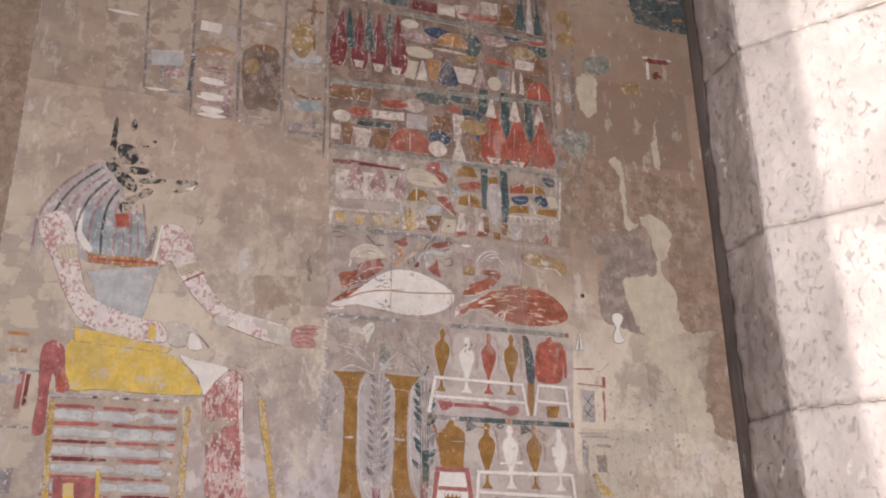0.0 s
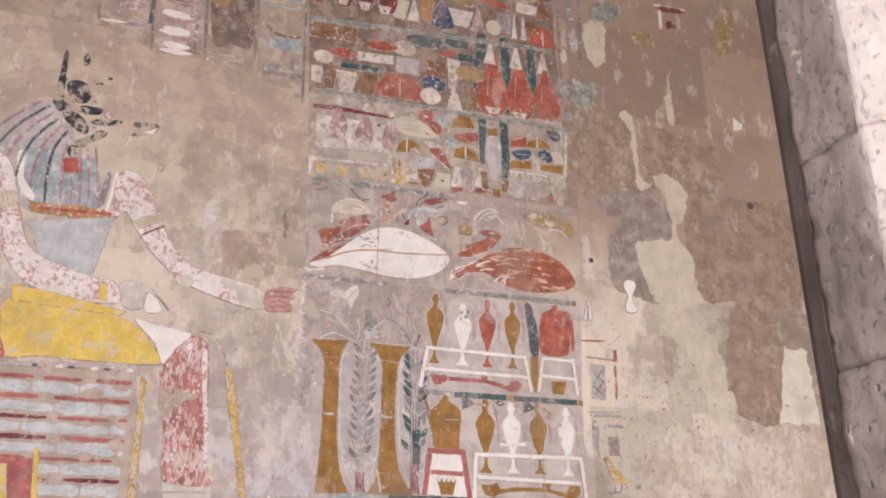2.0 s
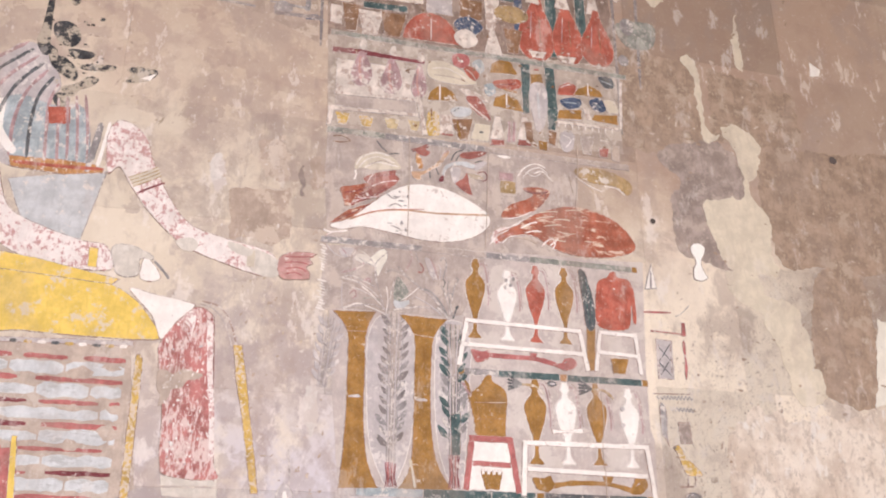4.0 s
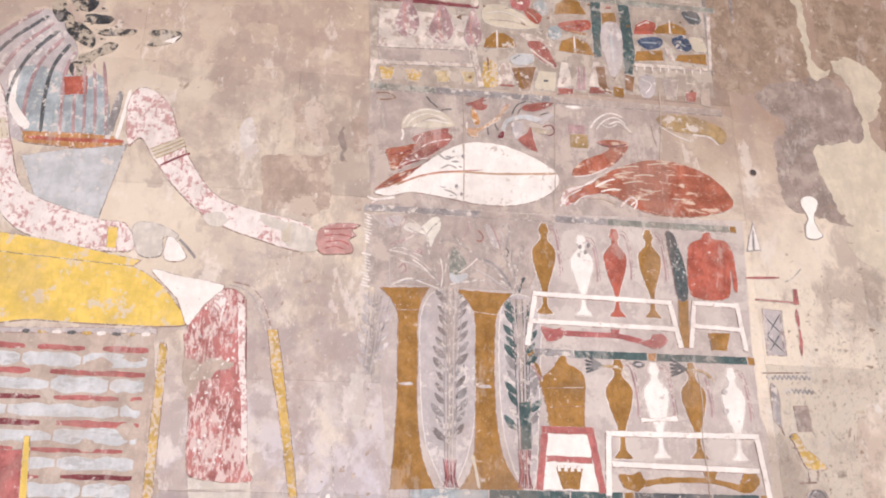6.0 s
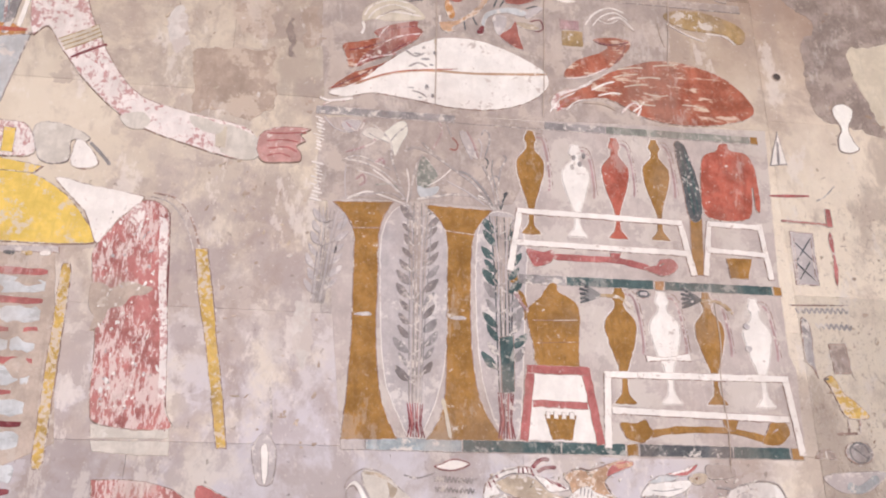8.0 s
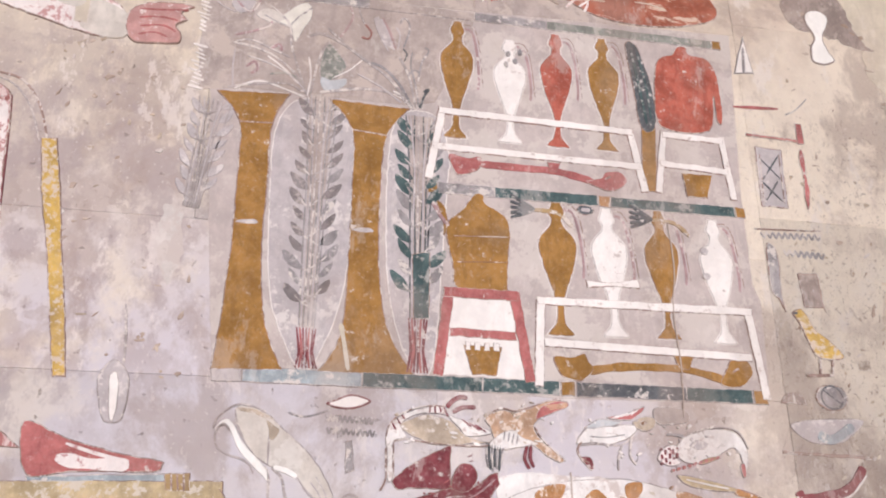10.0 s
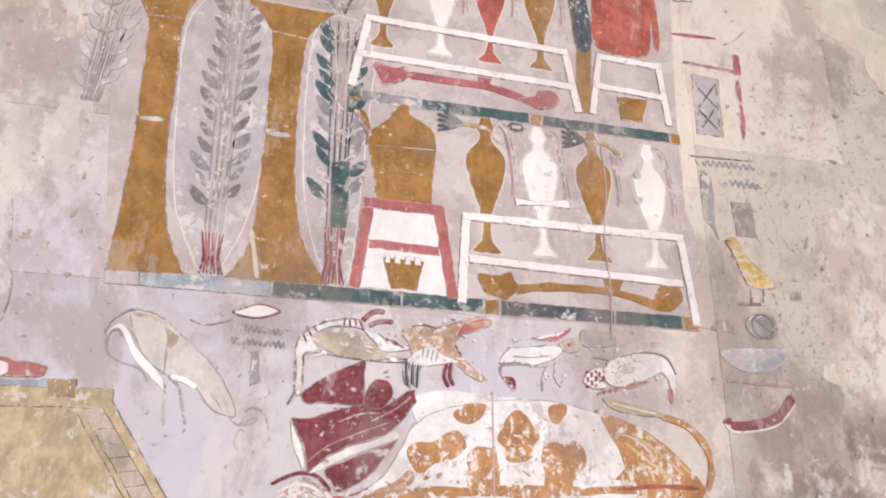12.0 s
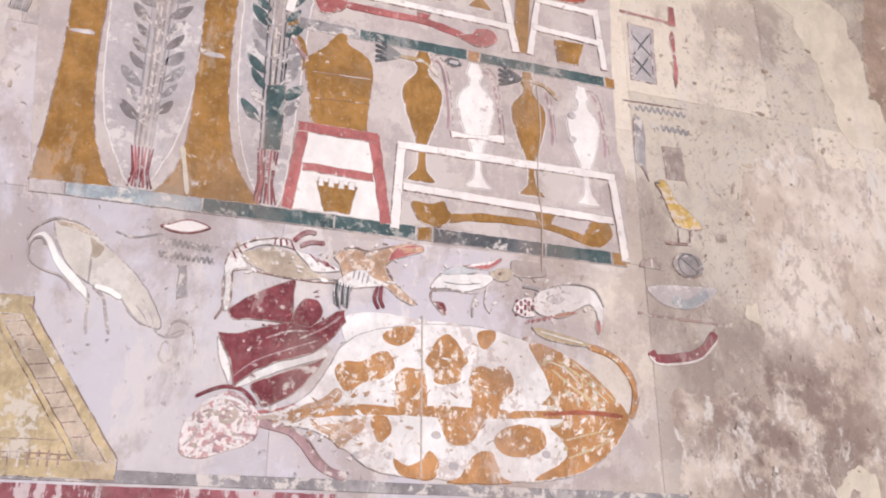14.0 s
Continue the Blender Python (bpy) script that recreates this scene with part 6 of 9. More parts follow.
bit("fringe", "dull", [(1.395, 3.281), (1.640, 3.285), (1.639, 3.272), (1.394, 3.267)], False, [([(1.403, 3.273), (1.401, 3.253)], 0.004, "glow"), ([(1.429, 3.273), (1.427, 3.253)], 0.004, "glow"), ([(1.455, 3.274), (1.454, 3.254)], 0.004, "glow"), ([(1.481, 3.274), (1.480, 3.254)], 0.004, "glow"), ([(1.508, 3.275), (1.506, 3.254)], 0.004, "glow"), ([(1.534, 3.275), (1.533, 3.255)], 0.004, "glow"), ([(1.561, 3.276), (1.559, 3.255)], 0.004, "glow"), ([(1.587, 3.276), (1.586, 3.256)], 0.004, "glow"), ([(1.614, 3.277), (1.612, 3.256)], 0.004, "glow")], 0.0042)
bit("bunch", "mist", [(1.408, 3.229), (1.437, 3.246), (1.460, 3.227), (1.452, 3.170), (1.419, 3.153), (1.403, 3.185)], True, [([(1.415, 3.222), (1.446, 3.204), (1.424, 3.171)], 0.003, "milk")], 0.0036)
bit("cup", "dusk", [(1.484, 3.230), (1.537, 3.232), (1.523, 3.156), (1.491, 3.157)], False, [], 0.0036)
bit("cup", "brick", [(1.554, 3.191), (1.594, 3.191), (1.585, 3.151), (1.554, 3.152)], False, [([(1.560, 3.222), (1.592, 3.217)], 0.005, "dull")], 0.0036)
bit("cone", "clay", [(1.608, 3.210), (1.637, 3.209), (1.634, 3.139), (1.602, 3.144)], False, [], 0.0036)
bit("post", "dull", [(1.657, 3.485), (1.670, 3.487), (1.656, 3.278), (1.643, 3.277)], False, [], 0.0036)
# second row
offering("q", "brown", (0.634, 3.804, 0.163, 0.065))
offering("l", "red", (0.842, 3.777, 0.114, 0.048))
offering("b", "dull", (0.938, 3.784, 0.082, 0.070))
offering("l", "teal", (1.029, 3.840, 0.140, 0.064))
offering("l", "red", (1.128, 3.795, 0.073, 0.035))
offering("q", "teal", (1.162, 3.870, 0.098, 0.065))
offering("b", "dull", (0.600, 3.676, 0.068, 0.057))
offering("l", "red", (0.683, 3.710, 0.100, 0.048))
offering("q", "dull", (0.816, 3.712, 0.124, 0.040))
offering("q", "dull", (0.575, 3.590, 0.036, 0.070))
offering("p", "brown", (0.627, 3.587, 0.057, 0.103))
offering("p", "dull", (0.698, 3.575, 0.079, 0.090))
offering("p", "brown", (0.780, 3.582, 0.080, 0.090))
offering("d", "red", (0.921, 3.598, 0.172, 0.111))
offering("l", "dull", (1.053, 3.572, 0.077, 0.080))
offering("l", "deep", (1.063, 3.630, 0.094, 0.080))
offering("q", "mist", (0.953, 3.702, 0.082, 0.069))
offering("p", "dull", (1.153, 3.701, 0.051, 0.128))
offering("q", "brown", (1.074, 3.707, 0.073, 0.077))
offering("b", "olive", (1.232, 3.714, 0.114, 0.073))
offering("c", "dull", (1.158, 3.576, 0.061, 0.095))
offering("p", "brown", (1.236, 3.594, 0.062, 0.095))
offering("q", "teal", (0.751, 3.654, 0.133, 0.027))
offering("j", "red", (1.332, 3.682, 0.121, 0.269))
offering("j", "red", (1.456, 3.683, 0.105, 0.261))
offering("j", "red", (1.579, 3.672, 0.113, 0.225))
offering("c", "dull", (1.323, 3.841, 0.046, 0.102))
offering("c", "dull", (1.443, 3.837, 0.054, 0.102))
offering("c", "dull", (1.571, 3.833, 0.048, 0.097))
offering("p", "dull", (1.332, 3.552, 0.062, 0.029))
offering("p", "dull", (1.452, 3.549, 0.064, 0.029))
offering("p", "dull", (1.580, 3.549, 0.065, 0.029))
offering("q", "teal", (1.394, 3.744, 0.038, 0.339))
offering("q", "teal", (1.517, 3.742, 0.036, 0.309))
offering("q", "deep", (1.260, 3.701, 0.029, 0.181))
offering("q", "teal", (1.210, 3.791, 0.058, 0.037))
offering("b", "dull", (1.676, 3.896, 0.025, 0.069))
offering("q", "teal", (1.280, 3.865, 0.040, 0.121))
# first row
offering("j", "wine", (0.571, 4.097, 0.070, 0.280))
offering("j", "wine", (0.668, 4.104, 0.071, 0.295))
offering("j", "wine", (0.759, 4.104, 0.071, 0.284))
offering("j", "wine", (0.857, 4.110, 0.072, 0.292))
offering("c", "teal", (0.617, 4.164, 0.048, 0.204))
offering("c", "teal", (0.710, 4.164, 0.049, 0.206))
offering("c", "teal", (0.805, 4.164, 0.050, 0.207))
offering("p", "dull", (0.580, 3.961, 0.043, 0.038))
offering("p", "dull", (0.668, 3.966, 0.048, 0.038))
offering("p", "dull", (0.761, 3.962, 0.049, 0.038))
offering("p", "dull", (0.849, 3.960, 0.050, 0.038))
offering("b", "dull", (0.911, 4.242, 0.074, 0.050))
offering("l", "mauve", (0.961, 4.170, 0.171, 0.046))
offering("l", "deep", (1.055, 4.216, 0.128, 0.065))
offering("d", "orange", (1.128, 4.191, 0.129, 0.072))
offering("l", "dull", (1.114, 4.122, 0.151, 0.017))
offering("l", "teal", (1.231, 4.179, 0.077, 0.138))
offering("b", "cream", (0.962, 4.086, 0.114, 0.058))
offering("b", "olive", (1.213, 4.090, 0.094, 0.048))
offering("l", "mauve", (1.342, 4.227, 0.139, 0.059))
offering("b", "deep", (1.443, 4.268, 0.080, 0.039))
offering("l", "red", (1.572, 4.260, 0.107, 0.036))
offering("b", "olive", (1.493, 4.184, 0.122, 0.067))
offering("q", "teal", (1.577, 4.207, 0.087, 0.058))
offering("l", "red", (1.361, 4.105, 0.138, 0.031))
offering("q", "dull", (1.506, 4.113, 0.086, 0.050))
offering("c", "brown", (1.583, 4.128, 0.068, 0.107))
offering("p", "cream", (0.915, 3.982, 0.073, 0.092))
offering("c", "dull", (0.977, 3.987, 0.050, 0.102))
offering("p", "orange", (1.034, 3.998, 0.057, 0.102))
offering("j", "deep", (1.105, 3.992, 0.098, 0.129))
offering("p", "dull", (1.191, 3.995, 0.099, 0.079))
offering("c", "mauve", (1.270, 3.997, 0.053, 0.097))
offering("b", "cream", (1.343, 3.978, 0.059, 0.071))
offering("c", "dull", (1.442, 4.003, 0.024, 0.114))
offering("c", "dull", (1.484, 4.004, 0.024, 0.115))
offering("d", "red", (1.577, 3.975, 0.110, 0.099))
offering("q", "brown", (1.520, 4.004, 0.048, 0.074))
offering("q", "grey", (1.391, 4.013, 0.053, 0.092))
# top row
offering("q", "wine", (0.990, 4.362, 0.116, 0.060))
offering("q", "dull", (1.096, 4.365, 0.077, 0.059))
offering("p", "dull", (1.179, 4.369, 0.066, 0.074))
offering("l", "red", (1.269, 4.354, 0.181, 0.034))
offering("q", "dull", (1.325, 4.421, 0.074, 0.068))
offering("c", "brown", (1.416, 4.399, 0.099, 0.128))
offering("c", "teal", (1.492, 4.436, 0.057, 0.204))
offering("c", "mist", (1.541, 4.429, 0.038, 0.207))
offering("c", "teal", (1.585, 4.421, 0.044, 0.206))
offering("l", "mauve", (0.660, 4.349, 0.194, 0.043))
offering("q", "teal", (0.829, 4.374, 0.114, 0.067))
for box in ((0.580, 3.955, 0.013, 0.017), (0.668, 3.960, 0.013, 0.017), (0.761, 3.956, 0.014, 0.017), (0.849, 3.953, 0.014, 0.017), (1.332, 3.549, 0.014, 0.016), (1.452, 3.546, 0.014, 0.017), (1.580, 3.546, 0.014, 0.017), (1.506, 4.113, 0.027, 0.024)):
    offering("b", "line", box, 0.004, "", "dot", "dot_relief")
for a, b in ([(0.830, 4.301), (1.610, 4.275)], [(0.539, 3.853), (1.619, 3.912)]):
    ground_bar(a, b, 0.024, [(0, .4, "sage"), (.4, 1, "sage")])

# ---------------------------------------------------------------- columns of signs
def sign(kind, c, box, h=0.002, edge=""):
    return offering(kind, c, box, h, edge, "sign", "sign_relief")


def sign_line(a, b, c="ash", w=0.013):
    lines("column_line_relief", [([a, Vector(a).lerp(Vector(b), .5), b], w, c)], None, "faint slate-grey painted line between sign columns", "relief", "sign column lines")


for q in ([(-0.297, 4.173), (-0.261, 3.666)], [(-0.099, 4.218), (-0.059, 3.576)], [(0.100, 4.263), (0.139, 3.567)], [(0.312, 4.311), (0.328, 3.598)], [(0.507, 4.355), (0.526, 3.445)], [(1.660, 4.402), (1.654, 3.258)], [(1.776, 4.427), (1.748, 3.477)]):
    sign_line(*q)
sign("l", "white", (-0.391, 4.037, 0.111, 0.015))
sign("l", "white", (-0.206, 3.673, 0.083, 0.012))
sign("q", "white", (-0.014, 4.036, 0.074, 0.045))
sign("l", "white", (0.021, 3.746, 0.100, 0.016))
sign("l", "white", (0.016, 3.667, 0.094, 0.023))
sign("l", "white", (0.031, 3.582, 0.104, 0.021))
sign("q", "mauve", (0.018, 3.901, 0.121, 0.014))
sign("q", "mauve", (0.015, 3.803, 0.096, 0.008))
sign("q", "mauve", (0.086, 3.700, 0.029, 0.167))
sign("b", "mist", (0.075, 4.024, 0.039, 0.067))
sign("q", "grey", (-0.202, 3.805, 0.093, 0.011))
sign("q", "grey", (-0.150, 3.815, 0.014, 0.084))
sign("q", "grey", (-0.195, 3.749, 0.014, 0.082))
sign("q", "mauve", (-0.185, 3.867, 0.093, 0.012))
sign("l", "grey", (-0.140, 3.674, 0.116, 0.014))
sign("q", "slate", (-0.075, 3.786, 0.014, 0.169))
sign("q", "grey", (0.204, 3.606, 0.107, 0.008))
sign("q", "grey", (0.219, 3.571, 0.121, 0.009))
sign("b", "cream", (0.190, 4.172, 0.036, 0.070))
sign("l", "mist", (0.237, 4.104, 0.076, 0.015))
sign("d", "brown", (0.226, 3.972, 0.101, 0.030))
sign("q", "brown", (0.388, 4.066, 0.018, 0.152))
sign("l", "olive", (0.397, 4.056, 0.088, 0.205))
sign("q", "brown", (0.441, 4.210, 0.016, 0.125))
sign("q", "brown", (0.451, 4.219, 0.063, 0.012))
sign("q", "blue", (0.423, 3.919, 0.155, 0.008))
sign("q", "blue", (0.412, 3.881, 0.144, 0.007))
sign("l", "blue", (0.437, 3.689, 0.126, 0.032))
sign("q", "grey", (0.404, 3.596, 0.100, 0.009))
sign("q", "grey", (0.444, 3.557, 0.141, 0.008))
sign("q", "grey", (0.474, 3.622, 0.015, 0.067))
sign("b", "olive", (1.739, 4.454, 0.078, 0.077))
sign("l", "olive", (1.741, 4.315, 0.090, 0.074))
sign("q", "olive", (1.761, 4.388, 0.026, 0.139))
sign("q", "white", (2.260, 4.295, 0.137, 0.007))
sign("q", "brown", (2.262, 4.278, 0.116, 0.016))
sign("q", "white", (2.201, 4.231, 0.013, 0.126))
sign("b", "brown", (2.253, 4.189, 0.047, 0.038))
sign("q", "cream", (1.850, 4.014, 0.057, 0.194))
sign("q", "grey", (1.723, 4.141, 0.025, 0.133))
sign("b", "grey", (1.712, 3.749, 0.049, 0.071))
sign("q", "grey", (1.730, 3.976, 0.031, 0.063))
sign("b", "grey", (1.685, 3.589, 0.036, 0.045))
sign("q", "mauve", (2.256, 4.690, 0.283, 0.019))
sign("q", "grey", (-0.747, 3.926, 0.013, 0.193))
sign("b", "orange", (2.418, 4.569, 0.058, 0.032))
lines("sign_relief", [([(0.348, 3.791), (0.394, 3.752), (0.447, 3.737), (0.503, 3.747)], 0.014, "brown"), ([(0.361, 3.670), (0.422, 3.716), (0.500, 3.706)], 0.006, "blue")], None, "dark curved boat-like painted sign", "relief")
patch("sign_relief", [(0.137, 3.920), (0.205, 3.958), (0.291, 3.965), (0.311, 3.824), (0.309, 3.659), (0.239, 3.657), (0.165, 3.654)], "bark", None, 0.002, True, "", 0.002, "dark brown smeared sign in its column", "relief", "signs in the columns")
patch("sign_relief", [(0.147, 3.881), (0.200, 3.904), (0.210, 3.843), (0.160, 3.821)], "olive", None, 0.0022, True, "", 0.002, "olive smear in a dark brown sign", "relief", "signs in the columns")
patch("sign_relief", [(-0.075, 3.902), (-0.005, 3.935), (0.080, 3.925), (0.096, 3.899), (-0.000, 3.890)], "olive", None, 0.0022, True, "", 0.002, "olive painted bar in a sign column", "relief", "signs in the columns")
patch("sign_relief", [(-0.204, 3.767), (-0.149, 3.795), (-0.101, 3.766), (-0.134, 3.743), (-0.191, 3.737)], "mauve", None, 0.0022, True, "", 0.002, "mauve painted sign in its column", "relief", "signs in the columns")
patch("sign_relief", [(-0.256, 3.868), (-0.119, 3.887), (-0.115, 3.808), (-0.242, 3.792)], "pearl", None, 0.0022, False, "", 0.002, "pale blue washed sign in its column", "relief", "signs in the columns")
patch("sign_relief", [(-0.064, 3.802), (0.006, 3.831), (0.094, 3.830), (0.095, 3.819), (0.007, 3.812)], "mauve", None, 0.0022, True, "", 0.002, "thin mauve bar in a sign column", "relief", "signs in the columns")
patch("sign_relief", [(-0.054, 3.707), (0.015, 3.735), (0.102, 3.733), (0.104, 3.722), (0.017, 3.716)], "mauve", None, 0.0022, True, "", 0.002, "thin mauve bar in a sign column", "relief", "signs in the columns")
patch("sign_relief", [(-0.045, 3.624), (0.024, 3.651), (0.110, 3.649), (0.111, 3.638), (0.026, 3.632)], "mauve", None, 0.0022, True, "", 0.002, "thin mauve bar in a sign column", "relief", "signs in the columns")
patch("sign_relief", [(-0.040, 3.571), (0.029, 3.597), (0.115, 3.595), (0.116, 3.584), (0.031, 3.579)], "mauve", None, 0.0022, True, "", 0.002, "thin mauve bar in a sign column", "relief", "signs in the columns")
patch("sign_relief", [(-0.033, 3.764), (0.012, 3.770), (0.068, 3.757), (0.020, 3.736), (-0.022, 3.744)], "white", None, 0.003, True, "", 0.002, "white painted lens-shaped sign in its column", "relief", "signs in the columns")
patch("sign_relief", [(-0.025, 3.688), (0.019, 3.694), (0.075, 3.680), (0.027, 3.660), (-0.014, 3.668)], "white", None, 0.003, True, "", 0.002, "white painted lens-shaped sign in its column", "relief", "signs in the columns")
patch("sign_relief", [(-0.018, 3.618), (0.026, 3.624), (0.082, 3.610), (0.034, 3.590), (-0.007, 3.599)], "white", None, 0.003, True, "", 0.002, "white painted lens-shaped sign in its column", "relief", "signs in the columns")
patch("sign_relief", [(0.367, 3.710), (0.438, 3.735), (0.502, 3.724), (0.465, 3.683), (0.394, 3.675)], "blue", None, 0.0022, True, "", 0.002, "blue painted bowl-like sign in its column", "relief", "signs in the columns")
patch("sign_relief", [(0.357, 3.585), (0.386, 3.612), (0.418, 3.591), (0.415, 3.568), (0.363, 3.559)], "grey", None, 0.0022, True, "", 0.002, "grey painted sign in its column", "relief", "signs in the columns")
patch("sign_relief", [(0.358, 3.563), (0.520, 3.570), (0.521, 3.554), (0.360, 3.547)], "ash", None, 0.0022, False, "", 0.002, "grey painted bar in a sign column", "relief", "signs in the columns")
patch("sign_relief", [(0.463, 3.566), (0.510, 3.574), (0.511, 3.552), (0.469, 3.545)], "deep", None, 0.0022, False, "", 0.002, "dark blue painted sign in its column", "relief", "signs in the columns")
patch("sign_relief", [(0.390, 4.077), (0.404, 4.081), (0.409, 4.009), (0.399, 4.001)], "brown", None, 0.0022, False, "", 0.002, "dark brown upright sign in its column", "relief", "signs in the columns")
patch("sign_relief", [(0.441, 4.089), (0.456, 4.092), (0.461, 4.003), (0.452, 4.001)], "brown", None, 0.0022, False, "", 0.002, "dark brown upright sign in its column", "relief", "signs in the columns")
patch("sign_relief", [(0.350, 3.966), (0.486, 3.972), (0.475, 3.934), (0.377, 3.931)], "pearl", None, 0.0022, True, "", 0.002, "pale blue painted sign in its column", "relief", "signs in the columns")
patch("sign_relief", [(1.831, 4.203), (1.889, 4.242), (1.970, 4.246), (1.970, 4.166), (1.893, 4.124), (1.832, 4.124)], "sage", None, 0.0022, True, "", 0.002, "smoky painted sign beside the offerings", "relief", "signs in the columns")
patch("sign_relief", [(1.668, 3.758), (1.826, 3.780), (1.812, 3.668), (1.702, 3.661)], "sage", None, 0.0022, True, "", 0.002, "smoky painted sign beside the offerings", "relief", "signs in the columns")
patch("sign_relief", [(2.202, 4.292), (2.319, 4.300), (2.315, 4.268), (2.205, 4.262)], "wine", None, 0.0034, False, "", 0.002, "dark red painted bar of a small sign", "relief", "signs in the columns")
patch("sign_relief", [(2.231, 4.200), (2.258, 4.215), (2.275, 4.195), (2.253, 4.170), (2.231, 4.169)], "wine", None, 0.0034, True, "", 0.002, "dark red painted dot of a small sign", "relief", "signs in the columns")
patch("sign_relief", [(2.038, 4.101), (2.128, 4.125), (2.135, 4.067), (2.052, 4.044)], "olive", None, 0.0022, True, "", 0.002, "faint olive smear on the upper plaster", "relief", "signs in the columns")
patch("sign_relief", [(2.512, 4.313), (2.607, 4.368), (2.598, 4.158), (2.501, 4.071)], "olive", None, 0.0022, True, "", 0.002, "faint olive smear on the upper plaster", "relief", "signs in the columns")
wing = thing("wing_relief", "teal painted wing with long feathers under the ceiling", "relief")
patch("field", [(2.114, 4.718), (2.154, 4.506), (2.341, 4.490), (2.462, 4.490), (2.508, 4.807)], "teal", wing, 0.002, False)
for k in range(9):
    a, b = Vector([(2.119, 4.608)][0]).lerp(Vector([(2.237, 4.487)][0]), k / 8), Vector([(2.438, 4.753)][0]).lerp(Vector([(2.460, 4.504)][0]), k / 8)
    patch("feather", bar(a, b, 0.010), "slate" if k % 2 else "teal", wing, 0.0035, False)

# signs beside the jars
sign("q", "rose", (1.755, 2.505, 0.097, 0.006), 0.0026, "line")
sign("q", "rose", (1.821, 2.521, 0.013, 0.043), 0.0026, "line")
sign("q", "mist", (1.740, 2.410, 0.049, 0.121), 0.0026, "line")
sign("q", "slate", (1.790, 2.197, 0.005, 0.004), 0.0026, "line")
sign("q", "loss", (1.788, 2.165, 0.036, 0.063), 0.0026, "line")
sign("q", "grey", (1.758, 2.293, 0.119, 0.003), 0.0026, "line")
sign("b", "grey", (1.795, 1.952, 0.055, 0.045), 0.0026, "line")
sign("d", "loss", (1.715, 1.947, 0.041, 0.019), 0.0026, "line")
sign("q", "loss", (1.768, 1.844, 0.145, 0.005), 0.0026, "line")
lines("sign_relief", [([(1.717, 2.454), (1.759, 2.408)], 0.004, "slate"), ([(1.764, 2.465), (1.716, 2.399)], 0.004, "slate"), ([(1.716, 2.399), (1.756, 2.356)], 0.004, "slate"), ([(1.759, 2.411), (1.714, 2.347)], 0.004, "slate"), ([(1.720, 2.462), (1.713, 2.344)], 0.003, "line"), ([(1.764, 2.465), (1.760, 2.351)], 0.003, "line")], None, "slate painted lattice sign with crossed bars", "relief", h=0.0036)
patch("sign_relief", [(1.817, 2.484), (1.823, 2.467), (1.821, 2.422), (1.823, 2.381), (1.813, 2.343), (1.809, 2.378), (1.814, 2.420), (1.809, 2.461)], "rose", None, 0.003, True, "line", 0.002, "rose-red painted upright tool sign", "relief")
lines("sign_relief", [([Vector([(1.697, 2.278)][0]).lerp(Vector([(1.830, 2.282)][0]), k / 20) + Vector((0, 0.006 * (-1) ** k)) for k in range(21)], 0.004, "grey"), ([Vector([(1.742, 2.243)][0]).lerp(Vector([(1.831, 2.241)][0]), k / 14) + Vector((0, 0.006 * (-1) ** k)) for k in range(15)], 0.004, "grey")], None, "grey painted zigzag water sign", "relief")
patch("sign_relief", [(1.705, 2.254), (1.721, 2.255), (1.728, 2.224), (1.724, 2.155), (1.727, 2.116), (1.717, 2.141), (1.702, 2.163)], "grey", None, 0.003, True, "line", 0.003, "grey painted feather-like sign", "relief")
patch("chick_relief", [(1.740, 2.116), (1.758, 2.126), (1.770, 2.113), (1.783, 2.085), (1.812, 2.062), (1.836, 2.032), (1.801, 2.025), (1.777, 2.033), (1.762, 2.064), (1.750, 2.098)], "amber", None, 0.0042, True, "line", 0.003, "small yellow painted bird-shaped sign", "relief", "", [([(1.783, 2.029), (1.779, 1.994)], 0.004, "line"), ([(1.810, 2.026), (1.805, 1.997)], 0.004, "line"), ([(1.750, 1.992), (1.806, 1.995)], 0.006, "line"), ([(1.740, 2.115), (1.750, 2.116)], 0.005, "slate")])
lines("sign_relief", [(shapes_of("b", *[(1.795, 1.952)][0], 0.044, 0.044), 0.004, "slate"), ([(1.776, 1.967), (1.815, 1.938)], 0.003, "slate"), ([(1.820, 1.972), (1.771, 1.930)], 0.003, "slate")], None, "round painted sign with crossed lines", "relief", h=0.004)
patch("bowl_relief", [(1.709, 1.903), (1.846, 1.913), (1.833, 1.887), (1.794, 1.865), (1.746, 1.864), (1.718, 1.877)], "mist", None, 0.0026, True, "faint", 0.003, "pale grey painted bowl sign", "relief", "", [([(1.754, 1.881), (1.783, 1.873), (1.829, 1.900)], 0.02, "blue")])
lines("sign_relief", [([(1.698, 1.778), (1.709, 1.766), (1.753, 1.770), (1.796, 1.782), (1.824, 1.807), (1.836, 1.824)], 0.018, "wine"), ([(1.693, 1.769), (1.711, 1.756), (1.758, 1.760), (1.803, 1.774), (1.839, 1.809)], 0.004, "glow")], None, "dark red painted curved sign", "relief", h=0.0036)
lines("sign_relief", [([(1.675, 2.572), (1.780, 2.578)], 0.008, "rose"), ([(1.795, 2.565), (1.822, 2.580), (1.853, 2.611)], 0.003, "grey")], None, "thin rose-red painted stroke", "relief")
patch("sign_relief", [(1.721, 2.755), (1.735, 2.661), (1.687, 2.655)], "white", None, 0.0032, False, "grey", 0.004, "white painted triangular spike sign", "relief", "", [([(1.717, 2.725), (1.711, 2.660)], 0.008, "grey")])



